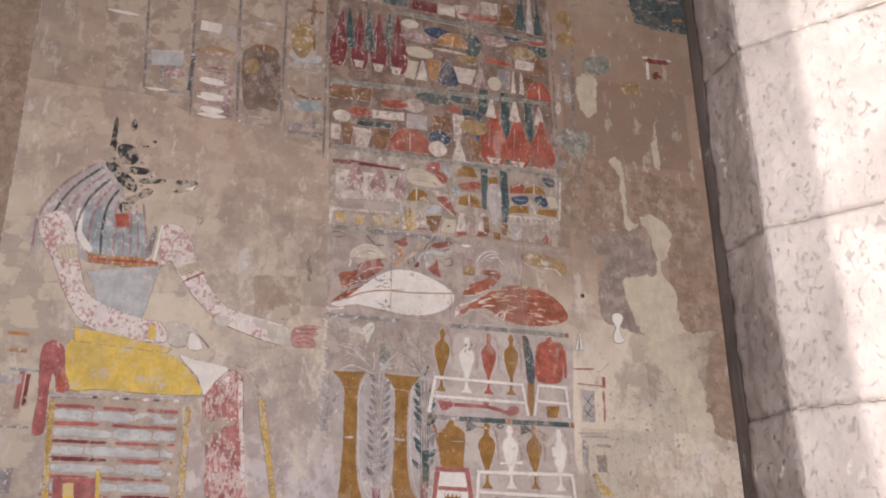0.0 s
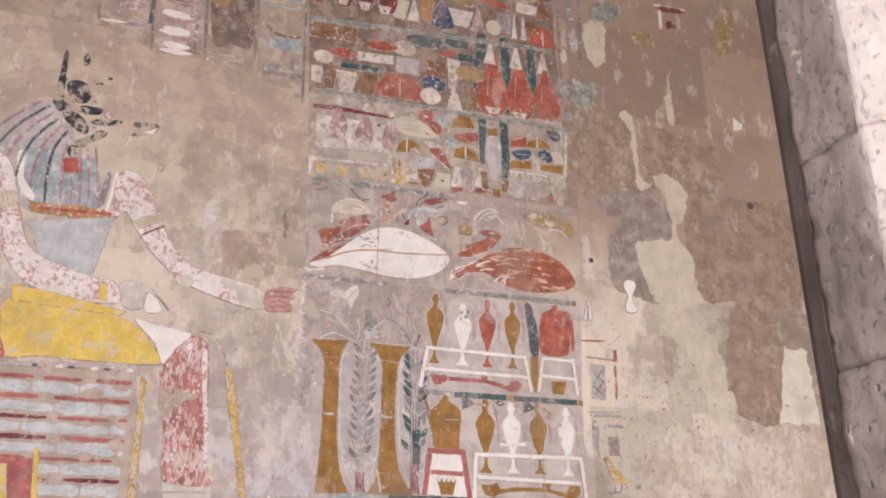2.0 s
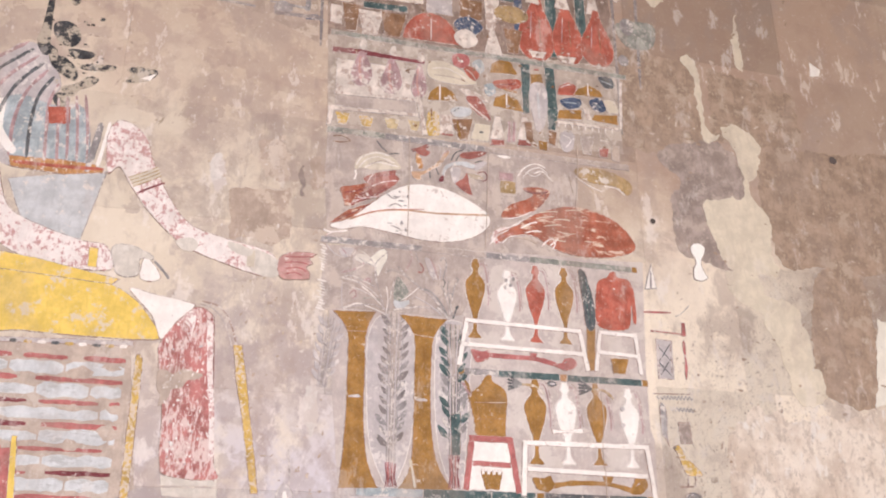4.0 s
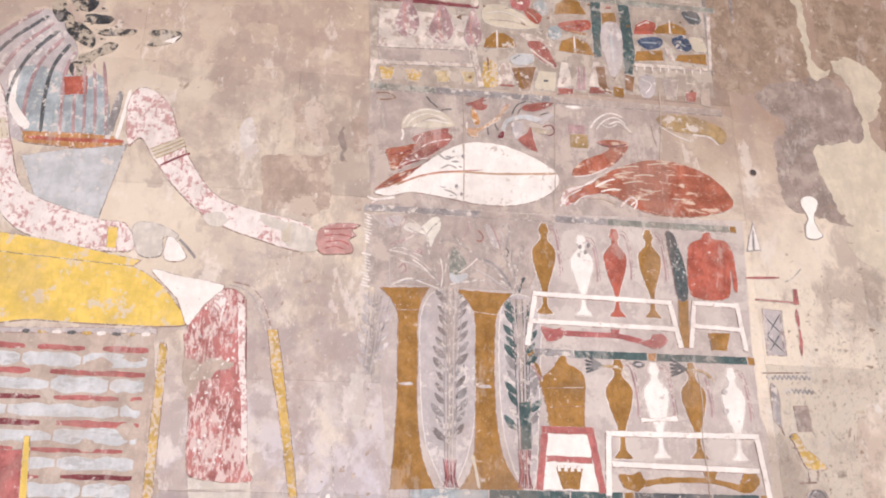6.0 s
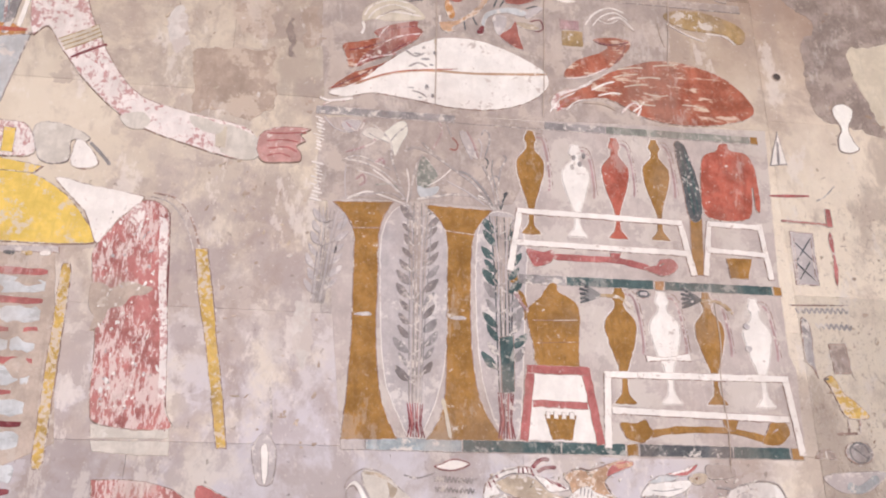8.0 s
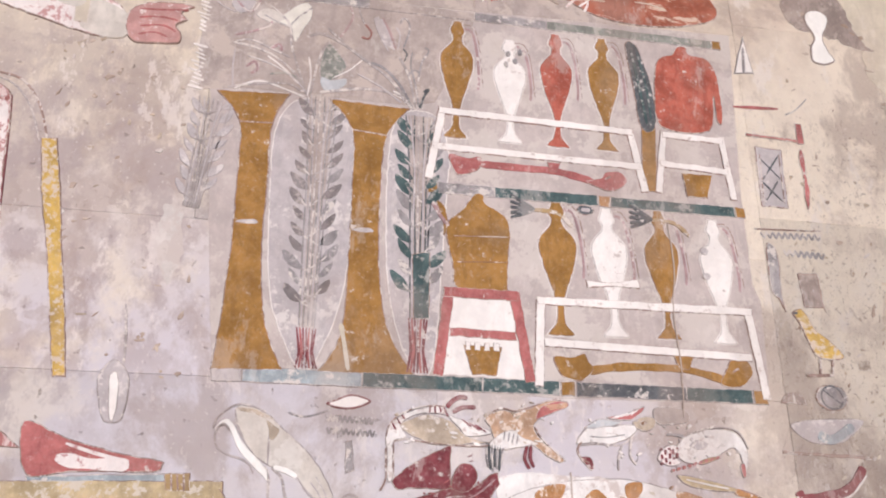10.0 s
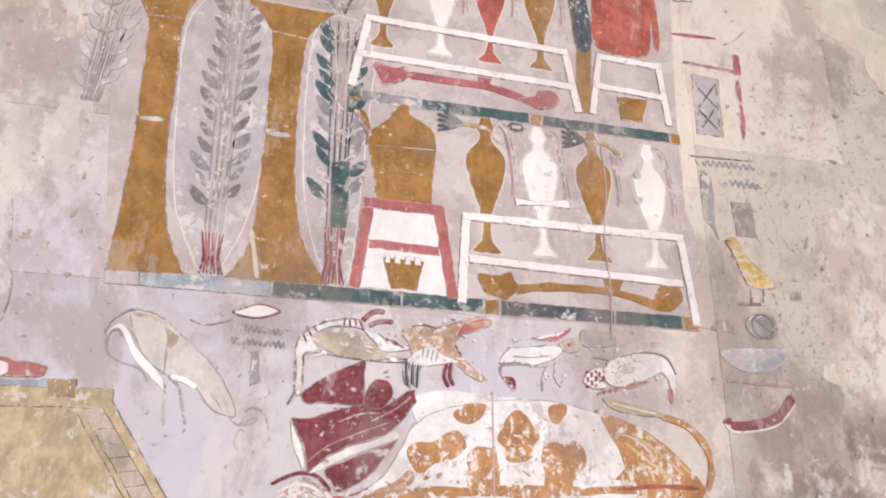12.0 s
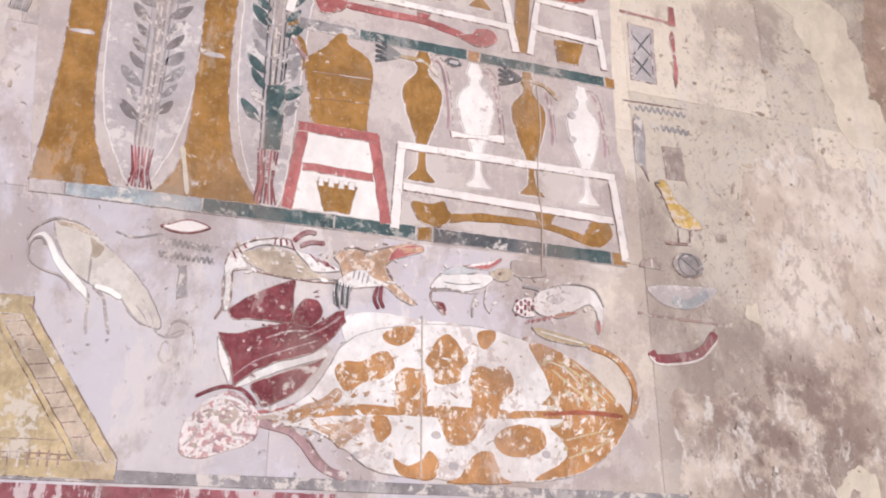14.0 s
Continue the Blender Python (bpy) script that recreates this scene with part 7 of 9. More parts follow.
def wear_flakes(corners, n, seed, paints=("smoke", "dusk", "brown", "grey", "mauve"), size=1.0, h=0.0068, upright=0.0, label="scattered dark losses in the paint of the offering rows"):
    """Ragged small losses and specks scattered over a piece of the wall."""
    rng = random.Random(seed)
    a, b, c, d = (Vector(q) for q in corners)
    bm = bmesh.new()
    for k in range(n):
        u, v = rng.random(), rng.random()
        p = a.lerp(b, u).lerp(d.lerp(c, u), v)
        w, e, turn = size * rng.uniform(0.005, 0.020) * rng.uniform(0.5, 1.0), size * rng.uniform(0.002, 0.008), upright + rng.uniform(-0.9, 0.9)
        rim = []
        for q in range(9):
            t, f = -q * 0.698, rng.uniform(0.5, 1.2)
            x, z = w * f * math.cos(t), e * f * math.sin(t)
            rim.append(p + Vector((x * math.cos(turn) - z * math.sin(turn), x * math.sin(turn) + z * math.cos(turn))))
        carve(bm, list(reversed(rim)), h + 0.00002 * (k % 60), rng.randrange(len(paints)), 0.0004, None, 0.0, 0.0008)
    ob = part("wear_flakes", bm, [PAINT[c] for c in paints], None)
    return tagged(ob, label, "paint loss", "", "stuff")


wear_flakes([(0.519, 4.391), (1.619, 4.642), (1.666, 3.939), (0.544, 3.872)], 70, 5, ("smoke", "brown", "smoke", "dusk"), 0.8)
wear_flakes([(0.545, 3.857), (1.650, 3.914), (1.663, 3.556), (0.562, 3.502)], 50, 6, ("smoke", "brown", "smoke", "dusk"), 0.8)
wear_flakes([(0.563, 3.479), (1.647, 3.538), (1.645, 3.185), (0.579, 3.130)], 50, 7, ("haze", "brown", "haze", "dusk"), 0.8)
# ---------------------------------------------------------------- lowest row: hide, wine-red fan, birds
hide = thing("hide_relief", "white painted hide with ochre blotches and a long tail", "relief")
patch("rim", [(1.139, 1.781), (1.170, 1.796), (1.217, 1.798), (1.267, 1.794), (1.324, 1.794), (1.324, 1.782), (1.267, 1.780), (1.218, 1.776), (1.171, 1.760), (1.146, 1.745)], "milk", hide, 0.0030, True, "", label="pale flaked strip above the hide")
patch("body", [(1.018, 1.619), (1.054, 1.635), (1.087, 1.656), (1.113, 1.691), (1.138, 1.736), (1.171, 1.762), (1.227, 1.779), (1.284, 1.789), (1.344, 1.792), (1.394, 1.789), (1.455, 1.775), (1.518, 1.758), (1.570, 1.733), (1.610, 1.697), (1.638, 1.667), (1.644, 1.651), (1.614, 1.607), (1.569, 1.570), (1.517, 1.550), (1.456, 1.541), (1.369, 1.539), (1.286, 1.540), (1.223, 1.543), (1.187, 1.552), (1.153, 1.575), (1.125, 1.592), (1.094, 1.605), (1.056, 1.610)], "milk", hide, 0.0044, True, "faint", 0.003)
patch("flank", [(1.460, 1.770), (1.489, 1.770), (1.528, 1.756), (1.570, 1.732), (1.610, 1.696), (1.638, 1.666), (1.641, 1.651), (1.612, 1.607), (1.567, 1.571), (1.517, 1.552), (1.462, 1.544), (1.479, 1.559), (1.505, 1.571), (1.521, 1.591), (1.510, 1.614), (1.492, 1.630), (1.516, 1.643), (1.506, 1.665), (1.480, 1.668), (1.495, 1.688), (1.486, 1.719), (1.473, 1.741)], "orange", hide, 0.0050, True, "", extra=[([(1.512, 1.744), (1.558, 1.716), (1.603, 1.678)], 0.004, "straw"), ([(1.500, 1.728), (1.541, 1.698), (1.577, 1.679)], 0.004, "straw"), ([(1.538, 1.746), (1.579, 1.714), (1.616, 1.681)], 0.003, "straw"), ([(1.520, 1.611), (1.562, 1.623), (1.605, 1.633)], 0.003, "straw"), ([(1.523, 1.582), (1.566, 1.599), (1.602, 1.616)], 0.004, "straw"), ([(1.494, 1.742), (1.527, 1.730), (1.557, 1.699)], 0.003, "cream")])
patch("spine", [(1.055, 1.625), (1.105, 1.640), (1.175, 1.648), (1.230, 1.648), (1.304, 1.655), (1.381, 1.654), (1.471, 1.657), (1.565, 1.668), (1.642, 1.658), (1.564, 1.646), (1.471, 1.644), (1.381, 1.637), (1.304, 1.635), (1.230, 1.634), (1.176, 1.631), (1.106, 1.623)], "orange", hide, 0.0056, True, "", extra=[([(1.481, 1.651), (1.554, 1.659), (1.629, 1.657)], 0.007, "meat")])

def blotch(pts, c="orange"):
    """One worn blotch."""
    mid = sum((Vector(q) for q in pts), Vector((0, 0))) / len(pts)
    patch("blotch", [mid + (Vector(q) - mid) * 1.12 for q in pts], c, hide, 0.0054, True, "", 0.004, "worn ochre blotch")


blotch([(1.135, 1.699), (1.146, 1.712), (1.173, 1.715), (1.191, 1.727), (1.209, 1.732), (1.219, 1.720), (1.219, 1.705), (1.201, 1.691), (1.174, 1.682), (1.156, 1.670), (1.143, 1.678)])
blotch([(1.233, 1.647), (1.231, 1.675), (1.229, 1.693), (1.242, 1.707), (1.266, 1.708), (1.275, 1.697), (1.275, 1.649)])
blotch([(1.280, 1.723), (1.287, 1.738), (1.300, 1.760), (1.319, 1.768), (1.335, 1.750), (1.347, 1.730), (1.337, 1.718), (1.335, 1.701), (1.314, 1.692), (1.294, 1.696), (1.293, 1.710)])
blotch([(1.362, 1.653), (1.360, 1.675), (1.355, 1.693), (1.361, 1.713), (1.375, 1.721), (1.392, 1.718), (1.409, 1.724), (1.422, 1.713), (1.427, 1.694), (1.416, 1.679), (1.403, 1.665), (1.401, 1.654)])
blotch([(1.208, 1.763), (1.227, 1.776), (1.256, 1.778), (1.252, 1.760), (1.232, 1.747), (1.213, 1.752)])
blotch([(1.370, 1.780), (1.396, 1.786), (1.397, 1.770), (1.381, 1.754), (1.370, 1.764)])
blotch([(1.304, 1.638), (1.306, 1.622), (1.313, 1.605), (1.325, 1.595), (1.347, 1.598), (1.361, 1.612), (1.367, 1.639)])
blotch([(1.398, 1.605), (1.410, 1.621), (1.430, 1.629), (1.455, 1.629), (1.475, 1.623), (1.481, 1.605), (1.468, 1.590), (1.438, 1.582), (1.409, 1.587)])
blotch([(1.324, 1.538), (1.339, 1.548), (1.351, 1.567), (1.365, 1.581), (1.385, 1.584), (1.395, 1.569), (1.402, 1.550), (1.415, 1.540)])
blotch([(1.231, 1.568), (1.251, 1.559), (1.272, 1.569), (1.283, 1.581), (1.296, 1.565), (1.289, 1.541), (1.250, 1.543), (1.234, 1.552)])
blotch([(1.192, 1.628), (1.215, 1.630), (1.221, 1.608), (1.205, 1.593), (1.195, 1.607)])
blotch([(1.107, 1.608), (1.141, 1.616), (1.176, 1.623), (1.175, 1.608), (1.156, 1.593), (1.144, 1.581), (1.127, 1.597)], "peach")
blotch([(1.062, 1.615), (1.079, 1.637), (1.110, 1.651), (1.130, 1.668), (1.139, 1.654), (1.111, 1.633), (1.081, 1.618)], "peach")
patch("stain", shapes_of("b", 1.295, 1.608, 0.017, 0.014), "mist", hide, 0.0053, False, label="small grey stain")
patch("stain", shapes_of("b", 1.222, 1.573, 0.017, 0.014), "mist", hide, 0.0053, False, label="small grey stain")
patch("stain", shapes_of("b", 1.325, 1.561, 0.017, 0.014), "mist", hide, 0.0053, False, label="small grey stain")
patch("stain", shapes_of("b", 1.484, 1.586, 0.017, 0.014), "mist", hide, 0.0053, False, label="small grey stain")
patch("stain", shapes_of("b", 1.171, 1.571, 0.017, 0.014), "mist", hide, 0.0053, False, label="small grey stain")
lines("tail", [([(1.573, 1.775), (1.605, 1.767), (1.634, 1.750), (1.655, 1.718), (1.659, 1.690), (1.646, 1.654)], 0.012, "orange"), ([(1.584, 1.778), (1.621, 1.765), (1.649, 1.740), (1.664, 1.706), (1.659, 1.677)], 0.003, "line")], hide, h=0.0052)
patch("tail_tuft", [(1.467, 1.801), (1.509, 1.797), (1.552, 1.787), (1.592, 1.775), (1.551, 1.774), (1.508, 1.777), (1.481, 1.785)], "straw", hide, 0.0050, True, "faint", 0.002, extra=[([(1.482, 1.793), (1.519, 1.786), (1.562, 1.779)], 0.003, "milk")])
lines("seam", [([(1.271, 1.800), (1.271, 1.669), (1.271, 1.538)],  0.0026, "clay")], hide, h=0.0060)
patch("head", [(0.911, 1.566), (0.912, 1.597), (0.927, 1.620), (0.945, 1.641), (0.970, 1.652), (0.995, 1.648), (1.014, 1.631), (1.024, 1.614), (1.017, 1.594), (1.005, 1.577), (0.977, 1.566), (0.939, 1.554), (0.919, 1.557)], "skin", hide, 0.004, True, "", 0.003)
patch("muzzle", [(0.961, 1.616), (0.972, 1.629), (0.986, 1.629), (0.992, 1.618), (0.982, 1.607), (0.967, 1.606)], "clay", hide, 0.005, True)
lines("fold", [([(0.929, 1.616), (0.939, 1.633), (0.962, 1.644), (0.991, 1.639), (1.007, 1.618), (1.002, 1.595)], 0.005, "milk"), ([(0.947, 1.611), (0.955, 1.628), (0.975, 1.638), (0.995, 1.626)], 0.003, "faint"), ([(0.915, 1.571), (0.931, 1.588), (0.935, 1.608), (0.929, 1.622)], 0.004, "faint"), ([(0.939, 1.564), (0.963, 1.585), (0.991, 1.591), (1.016, 1.591)], 0.004, "mauve"), ([(0.923, 1.559), (0.938, 1.578), (0.959, 1.591)], 0.004, "glow"), ([(1.015, 1.616), (1.038, 1.620), (1.059, 1.618)], 0.006, "clay"), ([(1.017, 1.626), (1.046, 1.631), (1.071, 1.641)], 0.004, "rose")], hide, h=0.0056)
lines("leg", [([(1.021, 1.611), (1.049, 1.606), (1.077, 1.594), (1.099, 1.570), (1.122, 1.548), (1.155, 1.537)], 0.014, "mauve"), ([(1.030, 1.615), (1.064, 1.607), (1.095, 1.588), (1.114, 1.563), (1.135, 1.546)], 0.003, "line")], hide, h=0.005)
fan = thing("fan_relief", "wine-red painted fan of pointed lobes on the plaster", "relief")
patch("lobe", [(0.962, 1.776), (0.968, 1.787), (0.990, 1.804), (1.015, 1.819), (1.041, 1.832), (1.061, 1.838), (1.061, 1.816), (1.061, 1.775), (1.050, 1.765), (1.028, 1.767), (0.993, 1.766), (0.972, 1.765)], "wine", fan, 0.0046, True, "line", 0.002)
patch("lobe", [(1.061, 1.770), (1.064, 1.788), (1.074, 1.806), (1.087, 1.811), (1.101, 1.806), (1.107, 1.791), (1.102, 1.776), (1.090, 1.763), (1.072, 1.763)], "wine", fan, 0.0048, True, "line", 0.002)
patch("lobe", curve([(0.950, 1.743), (0.978, 1.744), (1.007, 1.754), (1.037, 1.763), (1.062, 1.770), (1.081, 1.764), (1.107, 1.777), (1.131, 1.793), (1.143, 1.797)], False) + curve([(1.145, 1.776), (1.130, 1.756), (1.118, 1.740), (1.105, 1.728), (1.083, 1.717), (1.049, 1.706), (1.024, 1.695), (1.000, 1.680), (0.979, 1.659)], False) + curve([(0.974, 1.682), (0.969, 1.703), (0.959, 1.722), (0.950, 1.737)], False), "wine", fan, 0.0052, False, "line", 0.002, extra=[([(0.977, 1.676), (1.007, 1.702), (1.048, 1.721), (1.100, 1.742)], 0.002, "mauve"), ([(1.073, 1.743), (1.108, 1.762), (1.137, 1.785)], 0.003, "mauve"), ([(1.021, 1.739), (1.055, 1.753), (1.086, 1.756)], 0.003, "mauve")])
patch("lobe", [(1.003, 1.666), (1.026, 1.679), (1.059, 1.692), (1.088, 1.704), (1.113, 1.717), (1.109, 1.705), (1.094, 1.684), (1.078, 1.664), (1.053, 1.647), (1.025, 1.634), (1.015, 1.647)], "wine", fan, 0.0046, True, "line", 0.002)
patch("edge", [(0.949, 1.739), (0.958, 1.722), (0.968, 1.702), (0.973, 1.682), (0.973, 1.663), (0.963, 1.681), (0.953, 1.706)], "white", fan, 0.004, True, "faint", 0.002)
patch("edge", [(0.980, 1.660), (1.000, 1.679), (1.024, 1.694), (1.049, 1.705), (1.083, 1.716), (1.111, 1.730), (1.116, 1.719), (1.088, 1.706), (1.059, 1.695), (1.025, 1.681), (1.003, 1.668), (0.988, 1.662)], "milk", fan, 0.005, True)
lines("stalk", [([(0.926, 1.643), (0.949, 1.655), (0.970, 1.661), (0.995, 1.656), (1.017, 1.633)], 0.006, "wine"), ([(0.972, 1.656), (0.990, 1.644), (1.009, 1.637)], 0.008, "mauve")], fan, h=0.0046)

heron = thing("heron_relief", "pale grey long-legged bird shape in worn outline", "relief")
patch("body", [(0.700, 1.888), (0.709, 1.894), (0.727, 1.892), (0.748, 1.884), (0.768, 1.869), (0.791, 1.848), (0.818, 1.826), (0.839, 1.802), (0.853, 1.779), (0.864, 1.759), (0.866, 1.740), (0.854, 1.740), (0.839, 1.744), (0.827, 1.755), (0.814, 1.768), (0.806, 1.779), (0.786, 1.789), (0.766, 1.795), (0.752, 1.802), (0.740, 1.810), (0.725, 1.826), (0.714, 1.843), (0.704, 1.865)], "ivory", heron, 0.0034, True, "faint", 0.003)
patch("wing_shade", [(0.752, 1.871), (0.766, 1.862), (0.775, 1.856), (0.770, 1.843), (0.759, 1.838), (0.756, 1.854)], "tan", heron, 0.0042, True)
patch("wing_shade", [(0.703, 1.891), (0.725, 1.890), (0.745, 1.884), (0.764, 1.873), (0.751, 1.873), (0.728, 1.881), (0.709, 1.884)], "tan", heron, 0.0042, True)
patch("neck", [(0.671, 1.841), (0.671, 1.857), (0.679, 1.867), (0.689, 1.871), (0.701, 1.861), (0.710, 1.842), (0.725, 1.825), (0.744, 1.806), (0.757, 1.790), (0.759, 1.774), (0.745, 1.787), (0.723, 1.807), (0.709, 1.824), (0.700, 1.841), (0.691, 1.859), (0.683, 1.864), (0.676, 1.858)], "chalk", heron, 0.0044, True, "", label="white curved neck")
lines("outline", [([(0.672, 1.832), (0.671, 1.848), (0.677, 1.859), (0.686, 1.861), (0.693, 1.851)], 0.0035, "faint"), ([(0.672, 1.832), (0.680, 1.821), (0.697, 1.812), (0.716, 1.807), (0.729, 1.798), (0.736, 1.784)], 0.003, "faint"), ([(0.667, 1.856), (0.672, 1.872), (0.685, 1.885), (0.704, 1.895), (0.728, 1.893), (0.750, 1.884)], 0.0035, "faint"), ([(0.700, 1.888), (0.704, 1.865), (0.714, 1.842)], 0.003, "faint"), ([(0.757, 1.845), (0.758, 1.820), (0.758, 1.799)], 0.003, "faint"), ([(0.815, 1.764), (0.831, 1.750), (0.839, 1.743)], 0.002, "mist"), ([(0.828, 1.773), (0.841, 1.757), (0.849, 1.742)], 0.002, "mist"), ([(0.836, 1.783), (0.850, 1.761), (0.857, 1.743)], 0.002, "mist")], heron, h=0.0050)
lines("belly", [([(0.768, 1.795), (0.789, 1.790), (0.806, 1.780)], 0.008, "chalk")], heron, h=0.0050)
lines("leg", [([(0.754, 1.797), (0.761, 1.778), (0.762, 1.749), (0.765, 1.722)], 0.005, "faint")], heron)
lines("leg", [([(0.765, 1.794), (0.781, 1.780), (0.788, 1.755), (0.796, 1.724)], 0.005, "faint")], heron)
lines("knot_relief", [([(0.876, 1.727), (0.879, 1.745), (0.891, 1.755), (0.906, 1.750), (0.916, 1.729), (0.922, 1.686)], 0.004, "faint"), ([(0.875, 1.727), (0.890, 1.730), (0.904, 1.740), (0.890, 1.737), (0.878, 1.728)], 0.003, "faint"), ([(0.874, 1.720), (0.869, 1.708), (0.870, 1.696), (0.879, 1.691), (0.886, 1.701), (0.882, 1.716), (0.875, 1.722)], 0.004, "faint"), ([(0.856, 1.739), (0.866, 1.731), (0.876, 1.727)], 0.003, "faint")], None, "thin grey painted knot behind the bird", "relief")
patch("eye_relief", [(0.848, 1.902), (0.869, 1.913), (0.894, 1.919), (0.923, 1.909), (0.897, 1.896), (0.871, 1.894)], "white", None, 0.004, True, "wine", 0.006, "white painted lens-shaped sign edged in wine-red", "relief")
lines("sign_relief", [([Vector([(0.848, 1.879)][0]).lerp(Vector([(0.929, 1.875)][0]), k / 20) + Vector((0, 0.005 * (-1) ** k)) for k in range(21)], 0.004, "grey"), ([Vector([(0.851, 1.858)][0]).lerp(Vector([(0.931, 1.855)][0]), k / 20) + Vector((0, 0.005 * (-1) ** k)) for k in range(21)], 0.004, "grey"), ([(0.786, 1.885), (0.815, 1.879), (0.855, 1.892)], 0.004, "grey")], None, "grey painted zigzag water sign", "relief")
patch("sign_relief", [(0.882, 1.840), (0.894, 1.843), (0.900, 1.794), (0.883, 1.787)], "grey", None, 0.0022, False, "faint", 0.002, "grey painted upright sign", "relief")

def bird_shape(name, pieces, strokes):
    """A painted bird: flat pieces (name, paint, points) and strokes (name, width, paint, points)."""
    ob = thing("bird_relief", f"{name} in worn painted relief", "relief", "painted bird shapes")
    for pn, c, pts in pieces:
        patch(pn, pts, c, ob, 0.0036 if pn == "body" else 0.0044, True, "faint", 0.002)
    for pn, width, c, pts in strokes:
        lines(pn, [(pts, width, c)], ob, h=0.0056)


bird_shape("striped tan duck shape", [("back", "milk", [(0.954, 1.826), (0.949, 1.845), (0.952, 1.865), (0.963, 1.878), (0.983, 1.892), (1.009, 1.901), (1.036, 1.906), (1.051, 1.903), (1.056, 1.891), (1.037, 1.892), (1.010, 1.891), (0.989, 1.883), (0.974, 1.870), (0.985, 1.851), (0.965, 1.845), (0.961, 1.831)]), ("body", "tan", [(0.971, 1.869), (0.993, 1.883), (1.019, 1.891), (1.046, 1.887), (1.065, 1.879), (1.084, 1.859), (1.112, 1.850), (1.129, 1.846), (1.094, 1.842), (1.058, 1.839), (1.022, 1.842), (0.995, 1.853)]), ("neck", "milk", [(0.952, 1.834), (0.961, 1.835), (0.964, 1.796), (0.962, 1.780), (0.954, 1.781)]), ("tail", "milk", [(1.056, 1.891), (1.076, 1.885), (1.104, 1.877), (1.131, 1.866), (1.126, 1.859), (1.090, 1.855), (1.075, 1.869)])],
           [("leg", 0.008, "wine", [(1.054, 1.904), (1.066, 1.917), (1.079, 1.923), (1.090, 1.921)]), ("leg", 0.008, "wine", [(1.064, 1.896), (1.082, 1.905), (1.105, 1.906)]), ("bar", 0.003, "wine", [(0.960, 1.874), (0.966, 1.863)]), ("bar", 0.003, "wine", [(0.968, 1.881), (0.974, 1.872)]), ("bar", 0.003, "wine", [(0.976, 1.888), (0.981, 1.881)]), ("bar", 0.003, "wine", [(1.025, 1.904), (1.024, 1.893)]), ("bar", 0.003, "wine", [(1.033, 1.905), (1.034, 1.892)]), ("bar", 0.003, "wine", [(1.041, 1.905), (1.045, 1.892)]), ("bar", 0.003, "wine", [(1.049, 1.903), (1.056, 1.888)]), ("bar", 0.003, "wine", [(1.081, 1.884), (1.098, 1.870)]), ("bar", 0.003, "wine", [(1.092, 1.879), (1.112, 1.866)]), ("bar", 0.003, "wine", [(1.102, 1.876), (1.123, 1.863)]), ("outline", 0.003, "line", [(0.950, 1.832), (0.951, 1.804), (0.951, 1.781), (0.942, 1.762)]), ("outline", 0.003, "line", [(0.963, 1.839), (0.963, 1.810), (0.964, 1.783)]), ("outline", 0.0025, "line", [(0.963, 1.842), (0.978, 1.847), (0.996, 1.846), (1.040, 1.841), (1.095, 1.839), (1.131, 1.841)]), ("outline", 0.0025, "line", [(0.950, 1.850), (0.957, 1.873), (0.980, 1.893), (1.018, 1.905), (1.051, 1.905)])])
